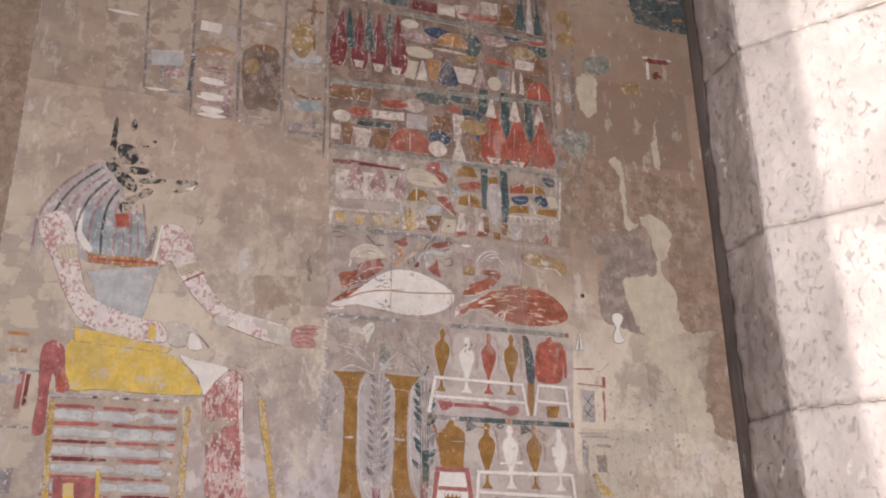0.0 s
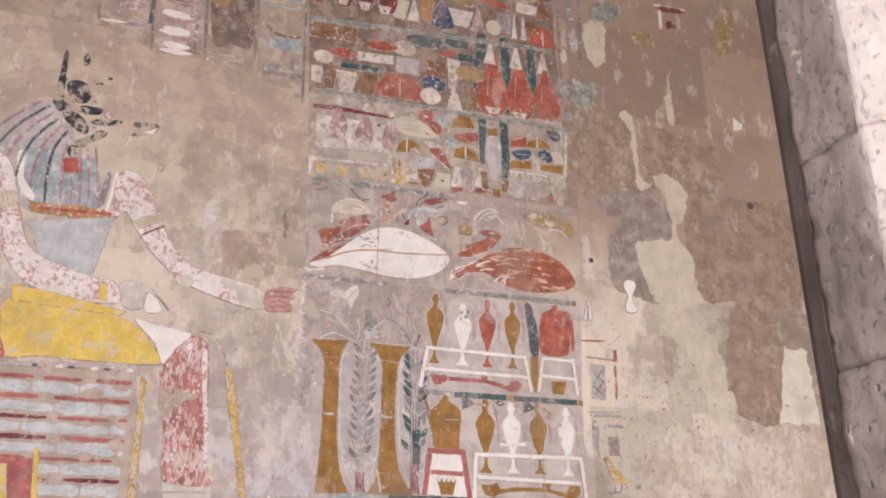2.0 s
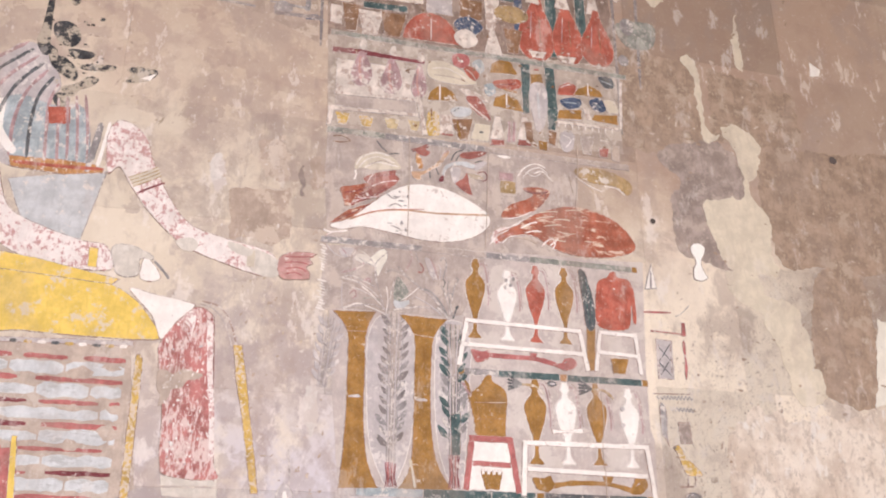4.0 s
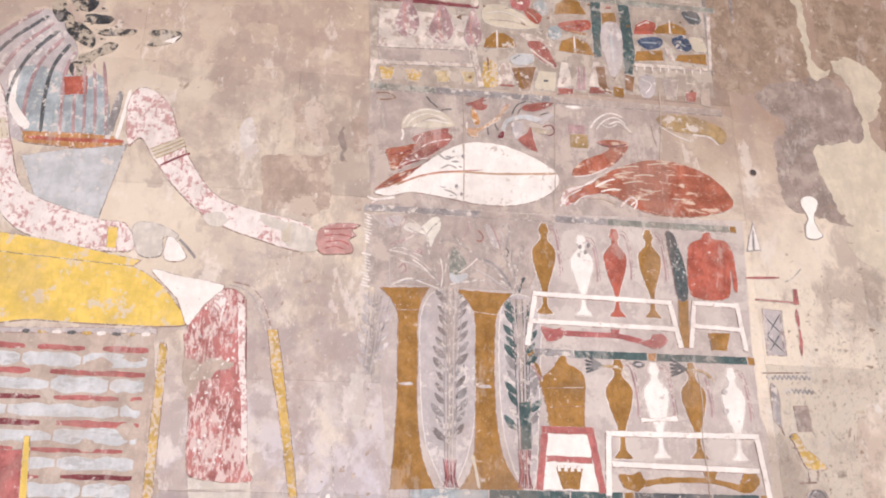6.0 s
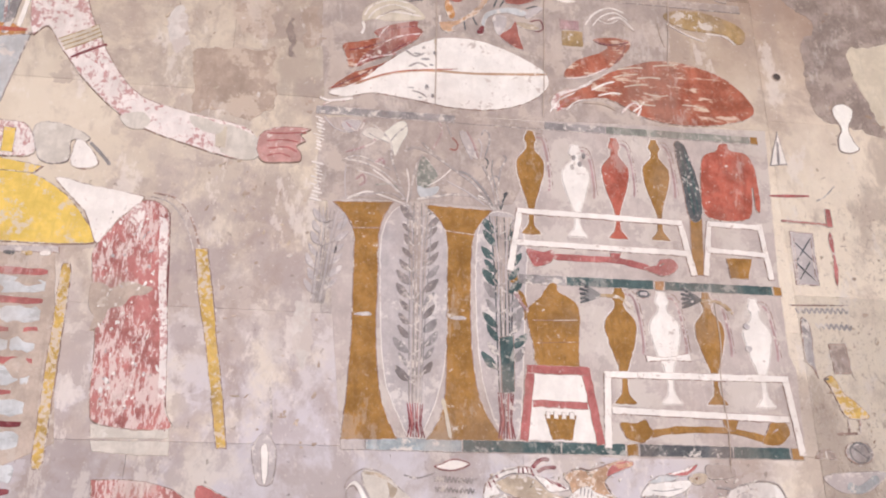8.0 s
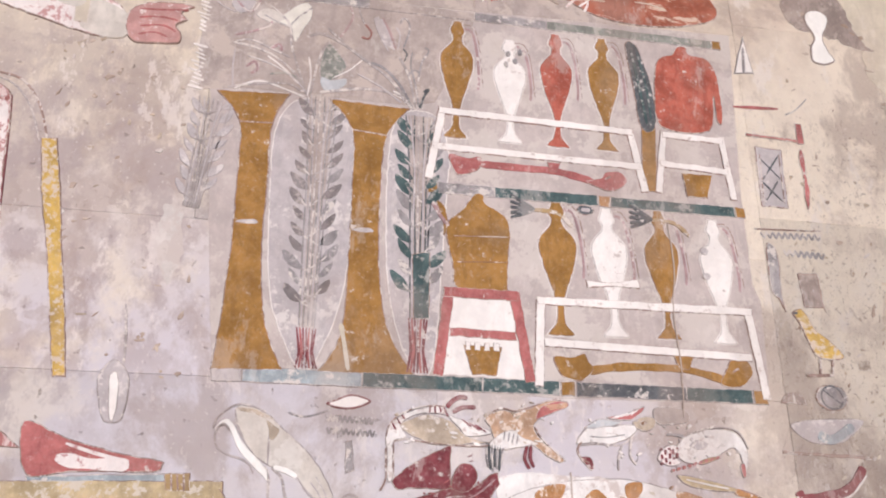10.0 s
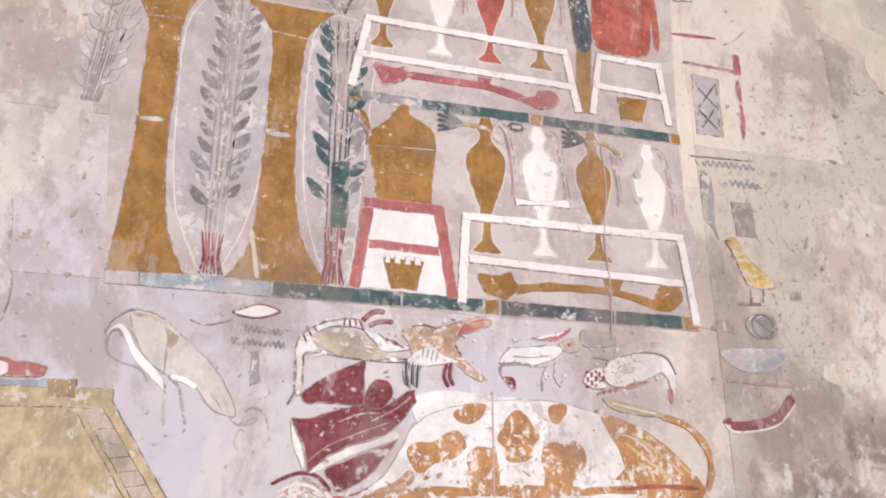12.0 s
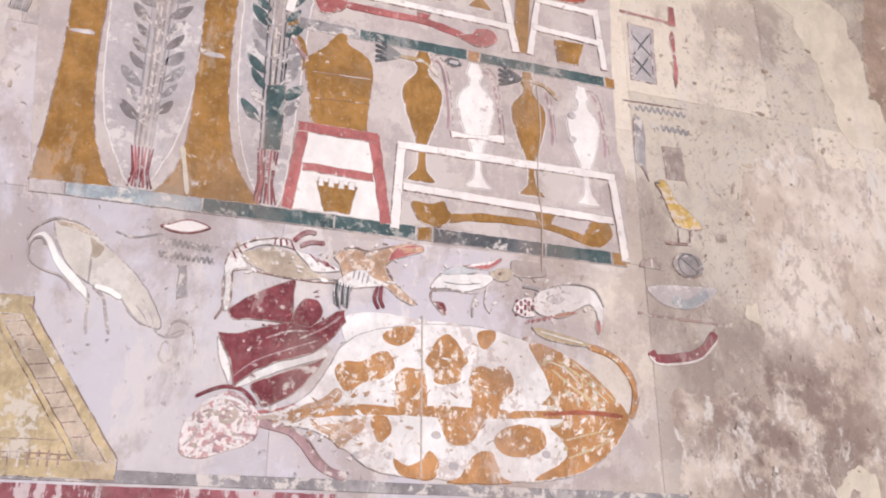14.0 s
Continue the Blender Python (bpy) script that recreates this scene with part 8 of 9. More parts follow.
bird_shape("apricot fluttering bird shape", [("body", "peach", [(1.120, 1.885), (1.133, 1.898), (1.152, 1.904), (1.176, 1.900), (1.205, 1.910), (1.229, 1.921), (1.252, 1.925), (1.269, 1.921), (1.246, 1.906), (1.217, 1.888), (1.208, 1.875), (1.222, 1.853), (1.245, 1.836), (1.263, 1.821), (1.251, 1.816), (1.226, 1.829), (1.206, 1.844), (1.178, 1.846), (1.151, 1.845), (1.136, 1.853), (1.130, 1.872)]), ("breast", "milk", [(1.129, 1.838), (1.136, 1.855), (1.168, 1.869), (1.189, 1.857), (1.216, 1.847), (1.180, 1.839), (1.155, 1.834)]), ("wing", "rose", [(1.224, 1.913), (1.250, 1.923), (1.272, 1.923), (1.271, 1.912), (1.244, 1.901), (1.217, 1.889), (1.211, 1.895)])],
           [("leg", 0.006, "wine", [(1.195, 1.842), (1.190, 1.821), (1.198, 1.804)]), ("leg", 0.006, "wine", [(1.202, 1.843), (1.200, 1.822), (1.206, 1.807)]), ("feather", 0.003, "peach", [(1.229, 1.914), (1.252, 1.916), (1.271, 1.920)]), ("feather", 0.003, "peach", [(1.233, 1.911), (1.252, 1.913), (1.271, 1.917)]), ("feather", 0.003, "peach", [(1.237, 1.907), (1.252, 1.910), (1.271, 1.914)]), ("feather", 0.003, "grey", [(1.124, 1.846), (1.123, 1.823), (1.126, 1.804)]), ("feather", 0.003, "slate", [(1.128, 1.845), (1.127, 1.823), (1.130, 1.801)]), ("feather", 0.003, "grey", [(1.133, 1.843), (1.132, 1.824), (1.134, 1.797)]), ("feather", 0.003, "slate", [(1.138, 1.842), (1.137, 1.824), (1.137, 1.805)]), ("feather", 0.003, "grey", [(1.142, 1.840), (1.141, 1.825), (1.141, 1.802)]), ("feather", 0.003, "slate", [(1.147, 1.839), (1.146, 1.825), (1.145, 1.799)]), ("feather", 0.003, "grey", [(1.152, 1.838), (1.150, 1.826), (1.148, 1.807)]), ("feather", 0.0025, "grey", [(1.156, 1.867), (1.153, 1.851)]), ("feather", 0.0025, "grey", [(1.164, 1.865), (1.161, 1.849)]), ("feather", 0.0025, "grey", [(1.172, 1.863), (1.168, 1.847)]), ("feather", 0.0025, "grey", [(1.179, 1.861), (1.176, 1.845)]), ("outline", 0.0025, "line", [(1.118, 1.884), (1.134, 1.899), (1.155, 1.906), (1.178, 1.902), (1.214, 1.914), (1.244, 1.925), (1.272, 1.923)]), ("outline", 0.0025, "line", [(1.209, 1.876), (1.225, 1.852), (1.263, 1.819)])])
bird_shape("pale fallen bird shape", [("shade", "dusk", [(1.434, 1.916), (1.463, 1.921), (1.496, 1.916), (1.499, 1.896), (1.460, 1.888), (1.436, 1.892)]), ("body", "milk", [(1.286, 1.849), (1.296, 1.870), (1.314, 1.882), (1.355, 1.883), (1.390, 1.887), (1.398, 1.876), (1.375, 1.859), (1.344, 1.850), (1.314, 1.852)]), ("back", "pearl", [(1.304, 1.877), (1.324, 1.893), (1.351, 1.893), (1.371, 1.889), (1.345, 1.880)]), ("wing", "rose", [(1.343, 1.898), (1.376, 1.905), (1.416, 1.920), (1.407, 1.906), (1.382, 1.893), (1.359, 1.894)]), ("head", "tan", [(1.392, 1.893), (1.412, 1.902), (1.433, 1.900), (1.434, 1.886), (1.417, 1.875), (1.398, 1.880)]), ("eye", "brown", [(1.405, 1.889), (1.413, 1.895), (1.419, 1.890), (1.411, 1.884)]), ("beak", "wine", [(1.290, 1.825), (1.309, 1.828), (1.315, 1.809), (1.306, 1.805)])],
           [("feather", 0.003, "milk", [(1.351, 1.895), (1.365, 1.901)]), ("feather", 0.003, "milk", [(1.360, 1.897), (1.375, 1.904)]), ("feather", 0.003, "milk", [(1.369, 1.899), (1.384, 1.907)]), ("feather", 0.003, "milk", [(1.379, 1.901), (1.394, 1.910)]), ("feather", 0.003, "milk", [(1.388, 1.903), (1.403, 1.913)]), ("leg", 0.004, "faint", [(1.368, 1.848), (1.360, 1.824), (1.359, 1.806)]), ("leg", 0.004, "faint", [(1.387, 1.862), (1.382, 1.833), (1.392, 1.816)]), ("outline", 0.003, "line", [(1.294, 1.854), (1.286, 1.839), (1.292, 1.824), (1.306, 1.817)]), ("outline", 0.0025, "faint", [(1.289, 1.846), (1.324, 1.850), (1.367, 1.850), (1.394, 1.870)]), ("feather", 0.002, "grey", [(1.309, 1.863), (1.339, 1.862), (1.375, 1.868)])])
bird_shape("white curled bird shape", [("body", "milk", [(1.469, 1.845), (1.487, 1.867), (1.524, 1.881), (1.563, 1.885), (1.591, 1.877), (1.606, 1.855), (1.607, 1.828), (1.596, 1.800), (1.595, 1.826), (1.583, 1.850), (1.561, 1.842), (1.543, 1.832), (1.510, 1.821), (1.481, 1.824)]), ("breast", "skin", [(1.433, 1.830), (1.446, 1.848), (1.464, 1.853), (1.475, 1.845), (1.466, 1.834), (1.476, 1.821), (1.457, 1.815), (1.441, 1.819)]), ("wing", "olive", [(1.516, 1.829), (1.539, 1.836), (1.556, 1.834), (1.532, 1.824), (1.515, 1.820)]), ("tip", "rose", [(1.590, 1.820), (1.599, 1.825), (1.600, 1.804), (1.593, 1.799)]), ("stain", "mist", [(1.496, 1.853), (1.513, 1.863), (1.534, 1.857), (1.517, 1.845)])],
           [("scale", 0.005, "wine", [(1.439, 1.845), (1.443, 1.843)]), ("scale", 0.005, "wine", [(1.446, 1.843), (1.451, 1.840)]), ("scale", 0.005, "wine", [(1.454, 1.847), (1.458, 1.844)]), ("scale", 0.005, "wine", [(1.461, 1.845), (1.465, 1.842)]), ("scale", 0.005, "wine", [(1.469, 1.848), (1.473, 1.846)]), ("scale", 0.005, "wine", [(1.439, 1.835), (1.443, 1.832)]), ("scale", 0.005, "wine", [(1.446, 1.839), (1.450, 1.836)]), ("scale", 0.005, "wine", [(1.454, 1.837), (1.458, 1.834)]), ("scale", 0.005, "wine", [(1.461, 1.840), (1.465, 1.838)]), ("scale", 0.005, "wine", [(1.468, 1.838), (1.473, 1.836)]), ("scale", 0.005, "wine", [(1.439, 1.831), (1.443, 1.828)]), ("scale", 0.005, "wine", [(1.446, 1.829), (1.450, 1.826)]), ("scale", 0.005, "wine", [(1.453, 1.832), (1.458, 1.830)]), ("scale", 0.005, "wine", [(1.461, 1.830), (1.465, 1.828)]), ("scale", 0.005, "wine", [(1.468, 1.834), (1.472, 1.831)]), ("scale", 0.005, "wine", [(1.438, 1.821), (1.442, 1.818)]), ("scale", 0.005, "wine", [(1.446, 1.825), (1.450, 1.822)]), ("scale", 0.005, "wine", [(1.453, 1.822), (1.457, 1.820)]), ("scale", 0.005, "rose", [(1.457, 1.806), (1.463, 1.810)]), ("scale", 0.005, "rose", [(1.467, 1.809), (1.474, 1.813)]), ("scale", 0.005, "rose", [(1.478, 1.812), (1.484, 1.816)]), ("scale", 0.005, "rose", [(1.489, 1.815), (1.495, 1.819)]), ("scale", 0.005, "rose", [(1.499, 1.818), (1.506, 1.823)]), ("scale", 0.005, "rose", [(1.510, 1.821), (1.517, 1.826)]), ("scale", 0.005, "rose", [(1.521, 1.824), (1.528, 1.829)]), ("scale", 0.005, "rose", [(1.532, 1.827), (1.539, 1.832)]), ("scale", 0.005, "rose", [(1.543, 1.830), (1.550, 1.835)]), ("leg", 0.006, "grey", [(1.453, 1.871), (1.472, 1.871), (1.487, 1.868)]), ("outline", 0.0025, "faint", [(1.487, 1.868), (1.524, 1.883), (1.567, 1.887), (1.595, 1.878), (1.609, 1.850)])])

wear_flakes([(1.029, 1.633), (1.174, 1.671), (1.178, 1.576), (1.039, 1.605)], 110, 21, ('orange', 'milk', 'peach', 'milk'), 0.55, 0.0064, 0.2, "ochre and white flecks over the neck of the hide")
wear_flakes([(1.135, 1.749), (1.456, 1.779), (1.476, 1.551), (1.161, 1.550)], 90, 22, ('milk', 'cream', 'tan', 'peach'), 0.5, 0.0066, 0.2, "pale flecks over the painted hide")
wear_flakes([(1.476, 1.761), (1.589, 1.701), (1.615, 1.616), (1.507, 1.556)], 70, 23, ('straw', 'milk', 'cream'), 0.6, 0.0064, 0.7, "straw-coloured flecks over the flank of the hide")
wear_flakes([(0.916, 1.619), (1.003, 1.650), (1.020, 1.584), (0.927, 1.556)], 60, 24, ('milk', 'mauve', 'clay', 'glow'), 0.6, 0.006, 0.3, "pale flecks over the worn head of the hide")
wear_flakes([(0.960, 1.805), (1.095, 1.829), (1.134, 1.777), (0.993, 1.666)], 26, 25, ("mauve", "rose", "mauve"), 0.4, 0.0064, 0.3, "pale flecks over the wine-red fan")
wear_flakes([(0.948, 1.897), (1.264, 1.929), (1.245, 1.846), (0.971, 1.834)], 46, 26, ('milk', 'glow', 'tan'), 0.45, 0.0062, 0.2, "pale flecks over the painted birds")
wear_flakes([(1.294, 1.892), (1.603, 1.897), (1.599, 1.833), (1.314, 1.814)], 40, 27, ('milk', 'glow', 'mist'), 0.45, 0.0062, 0.2, "pale flecks over the painted birds")
wear_flakes([(1.778, 2.468), (2.417, 2.615), (2.172, 1.564), (1.705, 1.546)], 170, 28, ("pale", "stained", "cream", "umber", "tan"), 0.55, 0.0010, 0.5, "small chips and scabs in the bare plaster")
wear_flakes([(1.766, 3.450), (2.819, 3.502), (2.671, 2.052), (1.714, 2.017)], 150, 29, ("umber", "stained", "tan", "stained"), 0.8, 0.0014, 0.4, "small chips and scabs in the bare plaster")
wear_flakes([(1.751, 4.570), (2.509, 4.735), (2.465, 3.295), (1.703, 3.205)], 80, 30, ("umber", "stained", "umber"), 1.3, 0.0014, 0.9, "brown chips and scabs in the upper plaster")
wear_flakes([(0.176, 3.046), (0.564, 3.140), (0.610, 1.923), (0.409, 1.919)], 110, 31, ("pale", "stained", "stained", "tan"), 0.7, 0.0010, 0.8, "scuffs and small losses in the plaster")
wear_flakes([(-0.721, 3.800), (0.517, 4.043), (0.565, 3.070), (-0.014, 3.002)], 90, 32, ("stained", "tan", "stained", "cream"), 1.0, 0.0012, 0.6, "scuffs and small losses in the upper plaster")
wear_flakes([(0.116, 2.442), (0.248, 2.450), (0.291, 2.003), (0.168, 1.999)], 90, 35, ('milk', 'mist', 'milk'), 0.6, 0.0082, 1.5, "white upright flecks on the red robe")
# ---------------------------------------------------------------- altar, meat and pendant at the foot of the seat
altar = thing("altar_relief", "ochre-framed painted stand with slanting sides", "relief")
patch("panel", [(0.34, 1.745), (0.671, 1.748), (0.801, 1.540), (0.34, 1.533)], "straw", altar, 0.0018, False)
A, B = (Vector(q) for q in [(0.686, 1.759), (0.832, 1.545)])
along, across = (B - A).normalized(), Vector((-(B - A).normalized().y, (B - A).normalized().x)) * (-1 if (B - A).x > 0 else 1)
across = across if across.x < 0 else -across
for name, o, w, c, h in (("leg", 0.007, 0.014, "straw", 0.0050), ("leg", 0.027, 0.026, "tan", 0.0044), ("inner_leg", 0.044, 0.008, "straw", 0.0050),
                         ("leg_edge", 0.000, 0.0028, "line", 0.0058), ("leg_edge", 0.014, 0.0022, "line", 0.0058), ("leg_edge", 0.040, 0.0022, "line", 0.0058), ("leg_edge", 0.048, 0.0022, "line", 0.0058)):
    patch(name, bar(A + across * o, B + across * o, w), c, altar, h, False)
rail("rail", *[(0.34, 1.749), (0.692, 1.757)], 0.03, "straw", altar, 0.0054)
rail("foot_rail", *[(0.34, 1.532), (0.831, 1.532)], 0.026, "straw", altar, 0.0054)
rail("foot_rail", *[(0.34, 1.560), (0.766, 1.561)], 0.02, "straw", altar, 0.0050)
for k in range(9):
    p = A.lerp(B, 0.10 + k / 11) + across * 0.014 - along * 0.006
    patch("rung", bar(p, p + across * 0.026 - along * 0.012, 0.0024), "line", altar, 0.0060, False)
for k in range(10):
    p = Vector([(0.643, 1.543)][0]).lerp(Vector([(0.768, 1.546)][0]), k / 10)
    patch("slat", bar(p + Vector((0, .012)), p - Vector((0, .012)), 0.004), "line", altar, 0.0060, False)
patch("step", [(0.599, 1.781), (0.639, 1.783), (0.643, 1.754), (0.603, 1.754)], "olive", altar, 0.0056, False, "line", 0.002, extra=[([(0.610, 1.781), (0.613, 1.755)], 0.003, "line"), ([(0.619, 1.781), (0.623, 1.755)], 0.003, "line"), ([(0.629, 1.781), (0.632, 1.755)], 0.003, "line")])
patch("joint_relief", [(0.378, 1.856), (0.444, 1.833), (0.494, 1.819), (0.543, 1.808), (0.591, 1.801), (0.595, 1.793), (0.583, 1.782), (0.516, 1.781), (0.454, 1.779), (0.394, 1.775)], "rose", None, 0.0046, True, "line", 0.003, "rose-red painted leg of meat on the altar", "relief", "", [([(0.434, 1.801), (0.482, 1.793), (0.545, 1.792)], 0.022, "skin"), ([(0.446, 1.823), (0.496, 1.808), (0.545, 1.797)], 0.006, "skin")])
patch("ledge_relief", [(0.394, 1.773), (0.603, 1.781), (0.606, 1.758), (0.398, 1.754)], "blue", None, 0.003, False, "faint", 0.003, "blue-grey painted ledge under the meat", "relief")
pendant = thing("pendant_relief", "grey painted drop pendant with a white core", "relief")
patch("drop", [(0.478, 1.924), (0.485, 1.947), (0.500, 1.960), (0.517, 1.952), (0.528, 1.928), (0.529, 1.892), (0.521, 1.861), (0.497, 1.860), (0.485, 1.889)], "mist", pendant, 0.0036, True, "faint", 0.004)
patch("core", [(0.495, 1.925), (0.500, 1.940), (0.510, 1.936), (0.515, 1.900), (0.512, 1.863), (0.504, 1.866)], "white", pendant, 0.0046, True, "faint", 0.003)
lines("cord", [([(0.515, 1.954), (0.513, 2.000), (0.506, 2.057)], 0.005, "faint")], pendant)
patch("robe_hem_relief", [(0.177, 1.863), (0.219, 1.866), (0.283, 1.863), (0.339, 1.847), (0.380, 1.814), (0.185, 1.811)], "robe", None, 0.003, False, "line", 0.003, "red and white flaked painted hem below the robe", "relief")

# bands under the scene
base_line = thing("base_line_relief", "long painted base line under the whole scene", "relief")
patch("grey_band", [(-1.2, 1.533), (1.95, 1.533), (1.95, 1.516), (-1.2, 1.516)], "grey", base_line, 0.003, False)
for k in range(9):
    a = -1.2 + k * 0.26
    patch("red_band", [(a, 1.512), (a + 0.2595, 1.512), (a + 0.2595, 1.40), (a, 1.40)], "band", base_line, 0.0026, False)


def rough_face(x0, x1, z0, z1):
    """Bare limestone where the plaster has fallen: a ragged, hollowed face."""
    bm = bmesh.new()
    nx, nz = int((x1 - x0) / 0.0065), int((z1 - z0) / 0.0065)
    grid = []
    for i in range(nx + 1):
        col = []
        for k in range(nz + 1):
            x, z = x0 + (x1 - x0) * i / nx, z0 + (z1 - z0) * k / nz
            ridge = noise.fractal(Vector((x * 11, 2.0, z * 8)), 0.75, 2.1, 7)
            fade = min((x - x0) / 0.10, (z1 - z) / 0.15, 1.0) + 0.5 * noise.noise(Vector((x * 6, 9, z * 6)))
            fade = max(0.0, min(1.0, fade))
            col.append(bm.verts.new((x, WALL + 0.010 - 0.0155 * fade - max(-0.004, 0.007 * ridge) * fade, z)))
        grid.append(col)
    for i in range(nx):
        for k in range(nz):
            bm.faces.new((grid[i][k], grid[i + 1][k], grid[i + 1][k + 1], grid[i][k + 1]))
    for f in bm.faces:
        f.smooth = True
    return tagged(part("rough_stone_face", bm, ROCK, None), "rough bare limestone where the painted plaster has fallen", "stone loss")


def fallen_plaster_stone():
    """Bare limestone: pale and chalky, with brown stains, white scabs and small dark nicks."""
    m, n, s = nodes_of("bare_limestone")
    cloud = grain(n, spot(n, (1, 1, 0.8), (1, 0, 6)), 5.0, 10, 0.68)
    c = blend(n, ramp(n, cloud, 0.40, 0.60), (0.60, 0.49, 0.41), (0.80, 0.70, 0.615))
    tooth = grain(n, spot(n, (1, 1, 0.7), (4, 0, 1)), 34.0, 10, 0.72, 0.3)
    c = blend(n, calc(n, "MULTIPLY", ramp(n, tooth, 0.50, 0.60), 0.5), c, (0.38, 0.295, 0.245))
    stain = calc(n, "MULTIPLY", blob(n, 1.98, 1.66, 0.24, 0.17, 0.6, 0.8, 5.0), ramp(n, grain(n, spot(n), 14.0, 9, 0.7), 0.38, 0.56))
    c = blend(n, calc(n, "MULTIPLY", stain, 0.85), c, (0.25, 0.175, 0.15))
    scab = grain(n, spot(n, (1, 1, 0.55), (7, 0, 3)), 17.0, 10, 0.72, 0.4)
    c = blend(n, calc(n, "MULTIPLY", ramp(n, scab, 0.55, 0.62), 0.8), c, (0.78, 0.72, 0.68))
    nick = grain(n, spot(n, (1, 1, 0.8), (2, 0, 8)), 75.0, 9, 0.74, 0.6)
    c = blend(n, calc(n, "MULTIPLY", ramp(n, nick, 0.60, 0.65), 0.75), c, (0.20, 0.145, 0.125))
    c = blend(n, calc(n, "MULTIPLY", ramp(n, nick, 0.37, 0.33), 0.6), c, (0.80, 0.75, 0.71))
    n.links.new(c, s.inputs["Base Color"])
    s.inputs["Roughness"].default_value = 0.92
    h = calc(n, "ADD", calc(n, "MULTIPLY", tooth, 1.6), calc(n, "MULTIPLY", scab, 1.2))
    bump(n, s, calc(n, "SUBTRACT", h, calc(n, "MULTIPLY", ramp(n, nick, 0.60, 0.68), 0.7)), 0.8, 0.008)
    return m


ROCK = fallen_plaster_stone()
rough_face(1.88, 3.4, 1.25, 2.34)
rough_face(1.68, 2.05, 1.25, 1.80)

# cracks and open joints that run through plaster and paint alike
def crack(pts, w, c):
    lines("crack", [(pts, w, c)], None, "thin crack running through plaster and paint", "crack", "cracks in the wall", 0.0066)


crack([(1.497, 2.287), (1.501, 2.189), (1.491, 2.105), (1.495, 1.992), (1.490, 1.903)], 0.0026, "clay")
crack([(0.847, 3.167), (0.849, 2.977), (0.846, 2.745)], 0.003, "clay")
crack([(1.131, 3.125), (1.124, 2.944), (1.113, 2.746)], 0.003, "clay")
crack([(1.470, 3.186), (1.462, 3.048), (1.448, 2.924)], 0.004, "clay")
crack([(0.866, 2.043), (0.874, 2.004), (0.882, 1.960)], 0.008, "cream")
# dents in the white jars
for p in [(1.183, 2.639), (1.198, 2.623), (1.178, 2.614), (1.209, 2.646)]:
    patch("dent_relief", shapes_of("b", p[0], p[1], 0.010, 0.014), "grey", None, 0.0075, False, "", 0.002, "small grey dent in a white painted jar", "relief", "dents in white jars")
for p in [(1.568, 2.232), (1.567, 2.179)]:
    patch("dent_relief", shapes_of("l", p[0], p[1], 0.018, 0.016), "mist", None, 0.0075, False, "", 0.002, "small grey dent in a white painted jar", "relief", "dents in white jars")

worn("stone_loss", [(2.048, 3.613), (2.238, 3.592), (2.427, 3.550), (2.433, 3.314), (2.224, 3.279), (2.028, 3.290)], "umber", "brown patch of weathered stone in the plaster", 0.0006, False)


# ---------------------------------------------------------------- blocks of the painted wall and of the jamb
def block_mesh(w, h, depth=0.05, seed=0):
    """One dressed block: its face at y = 0, with worn edges."""
    rng = random.Random(seed)
    bm = bmesh.new()
    g, b = 0.0001, 0.0010
    ring = [(g, g), (w - g, g), (w - g, h - g), (g, h - g)]
    rows = []
    for y, inset in ((depth, 0), (b, 0), (0, b)):
        rows.append([bm.verts.new((x + (inset if x < w / 2 else -inset), y, z + (inset if z < h / 2 else -inset))) for x, z in ring])
    for a, c in zip(rows, rows[1:]):
        for i in range(4):
            j = (i + 1) % 4
            bm.faces.new((a[i], a[j], c[j], c[i]))
    bm.faces.new(rows[-1])
    bmesh.ops.recalc_face_normals(bm, faces=bm.faces)
    return bm


def courses(levels, joints_of, x0, x1, seed):
    rng = random.Random(seed)
    for k, (lo, hi) in enumerate(zip(levels, levels[1:])):
        known = joints_of.get(round(lo, 2))
        if known is None:
            known, x = [], x0 + rng.uniform(0.3, 0.7)
            while x < x1 - 0.25:
                known.append(x)
                x += rng.uniform(0.45, 0.95)
        cuts = [x0, *[c for c in known if x0 + 0.05 < c < x1 - 0.05], x1]
        for a, b in zip(cuts, cuts[1:]):
            ob = mesh_object("stone_block", block_mesh(b - a, hi - lo), PLASTER, painted_wall)
            ob.location = (a, WALL + rng.uniform(0.0, 0.0004), lo)


SPLIT = 1.70
courses([0, 0.42, 0.80, 1.16, 1.525, 1.94, 2.222, 2.755, 3.15, 3.64, 4.10, 4.6, 5.3],
        {1.53: [-0.9, -0.2, 0.42, 1.277], 1.94: [-0.7, 0.05, 0.876, 1.5], 2.22: [-1.0, -0.25, 0.60, 1.30],
         2.76: [-0.5, 0.3, 0.848, 1.12, 1.46], 3.15: [-0.95, -0.1, 0.56, 1.2]}, -4.0, SPLIT, 4)
courses([0, 0.42, 0.80, 1.16, 1.525, 1.90, 2.315, 2.785, 3.285, 3.64, 4.10, 4.6, 5.3],
        {2.32: [2.18, 2.62], 2.79: [2.26, 2.75], 3.29: [2.0, 2.38, 2.9]}, SPLIT, 6.0, 5)


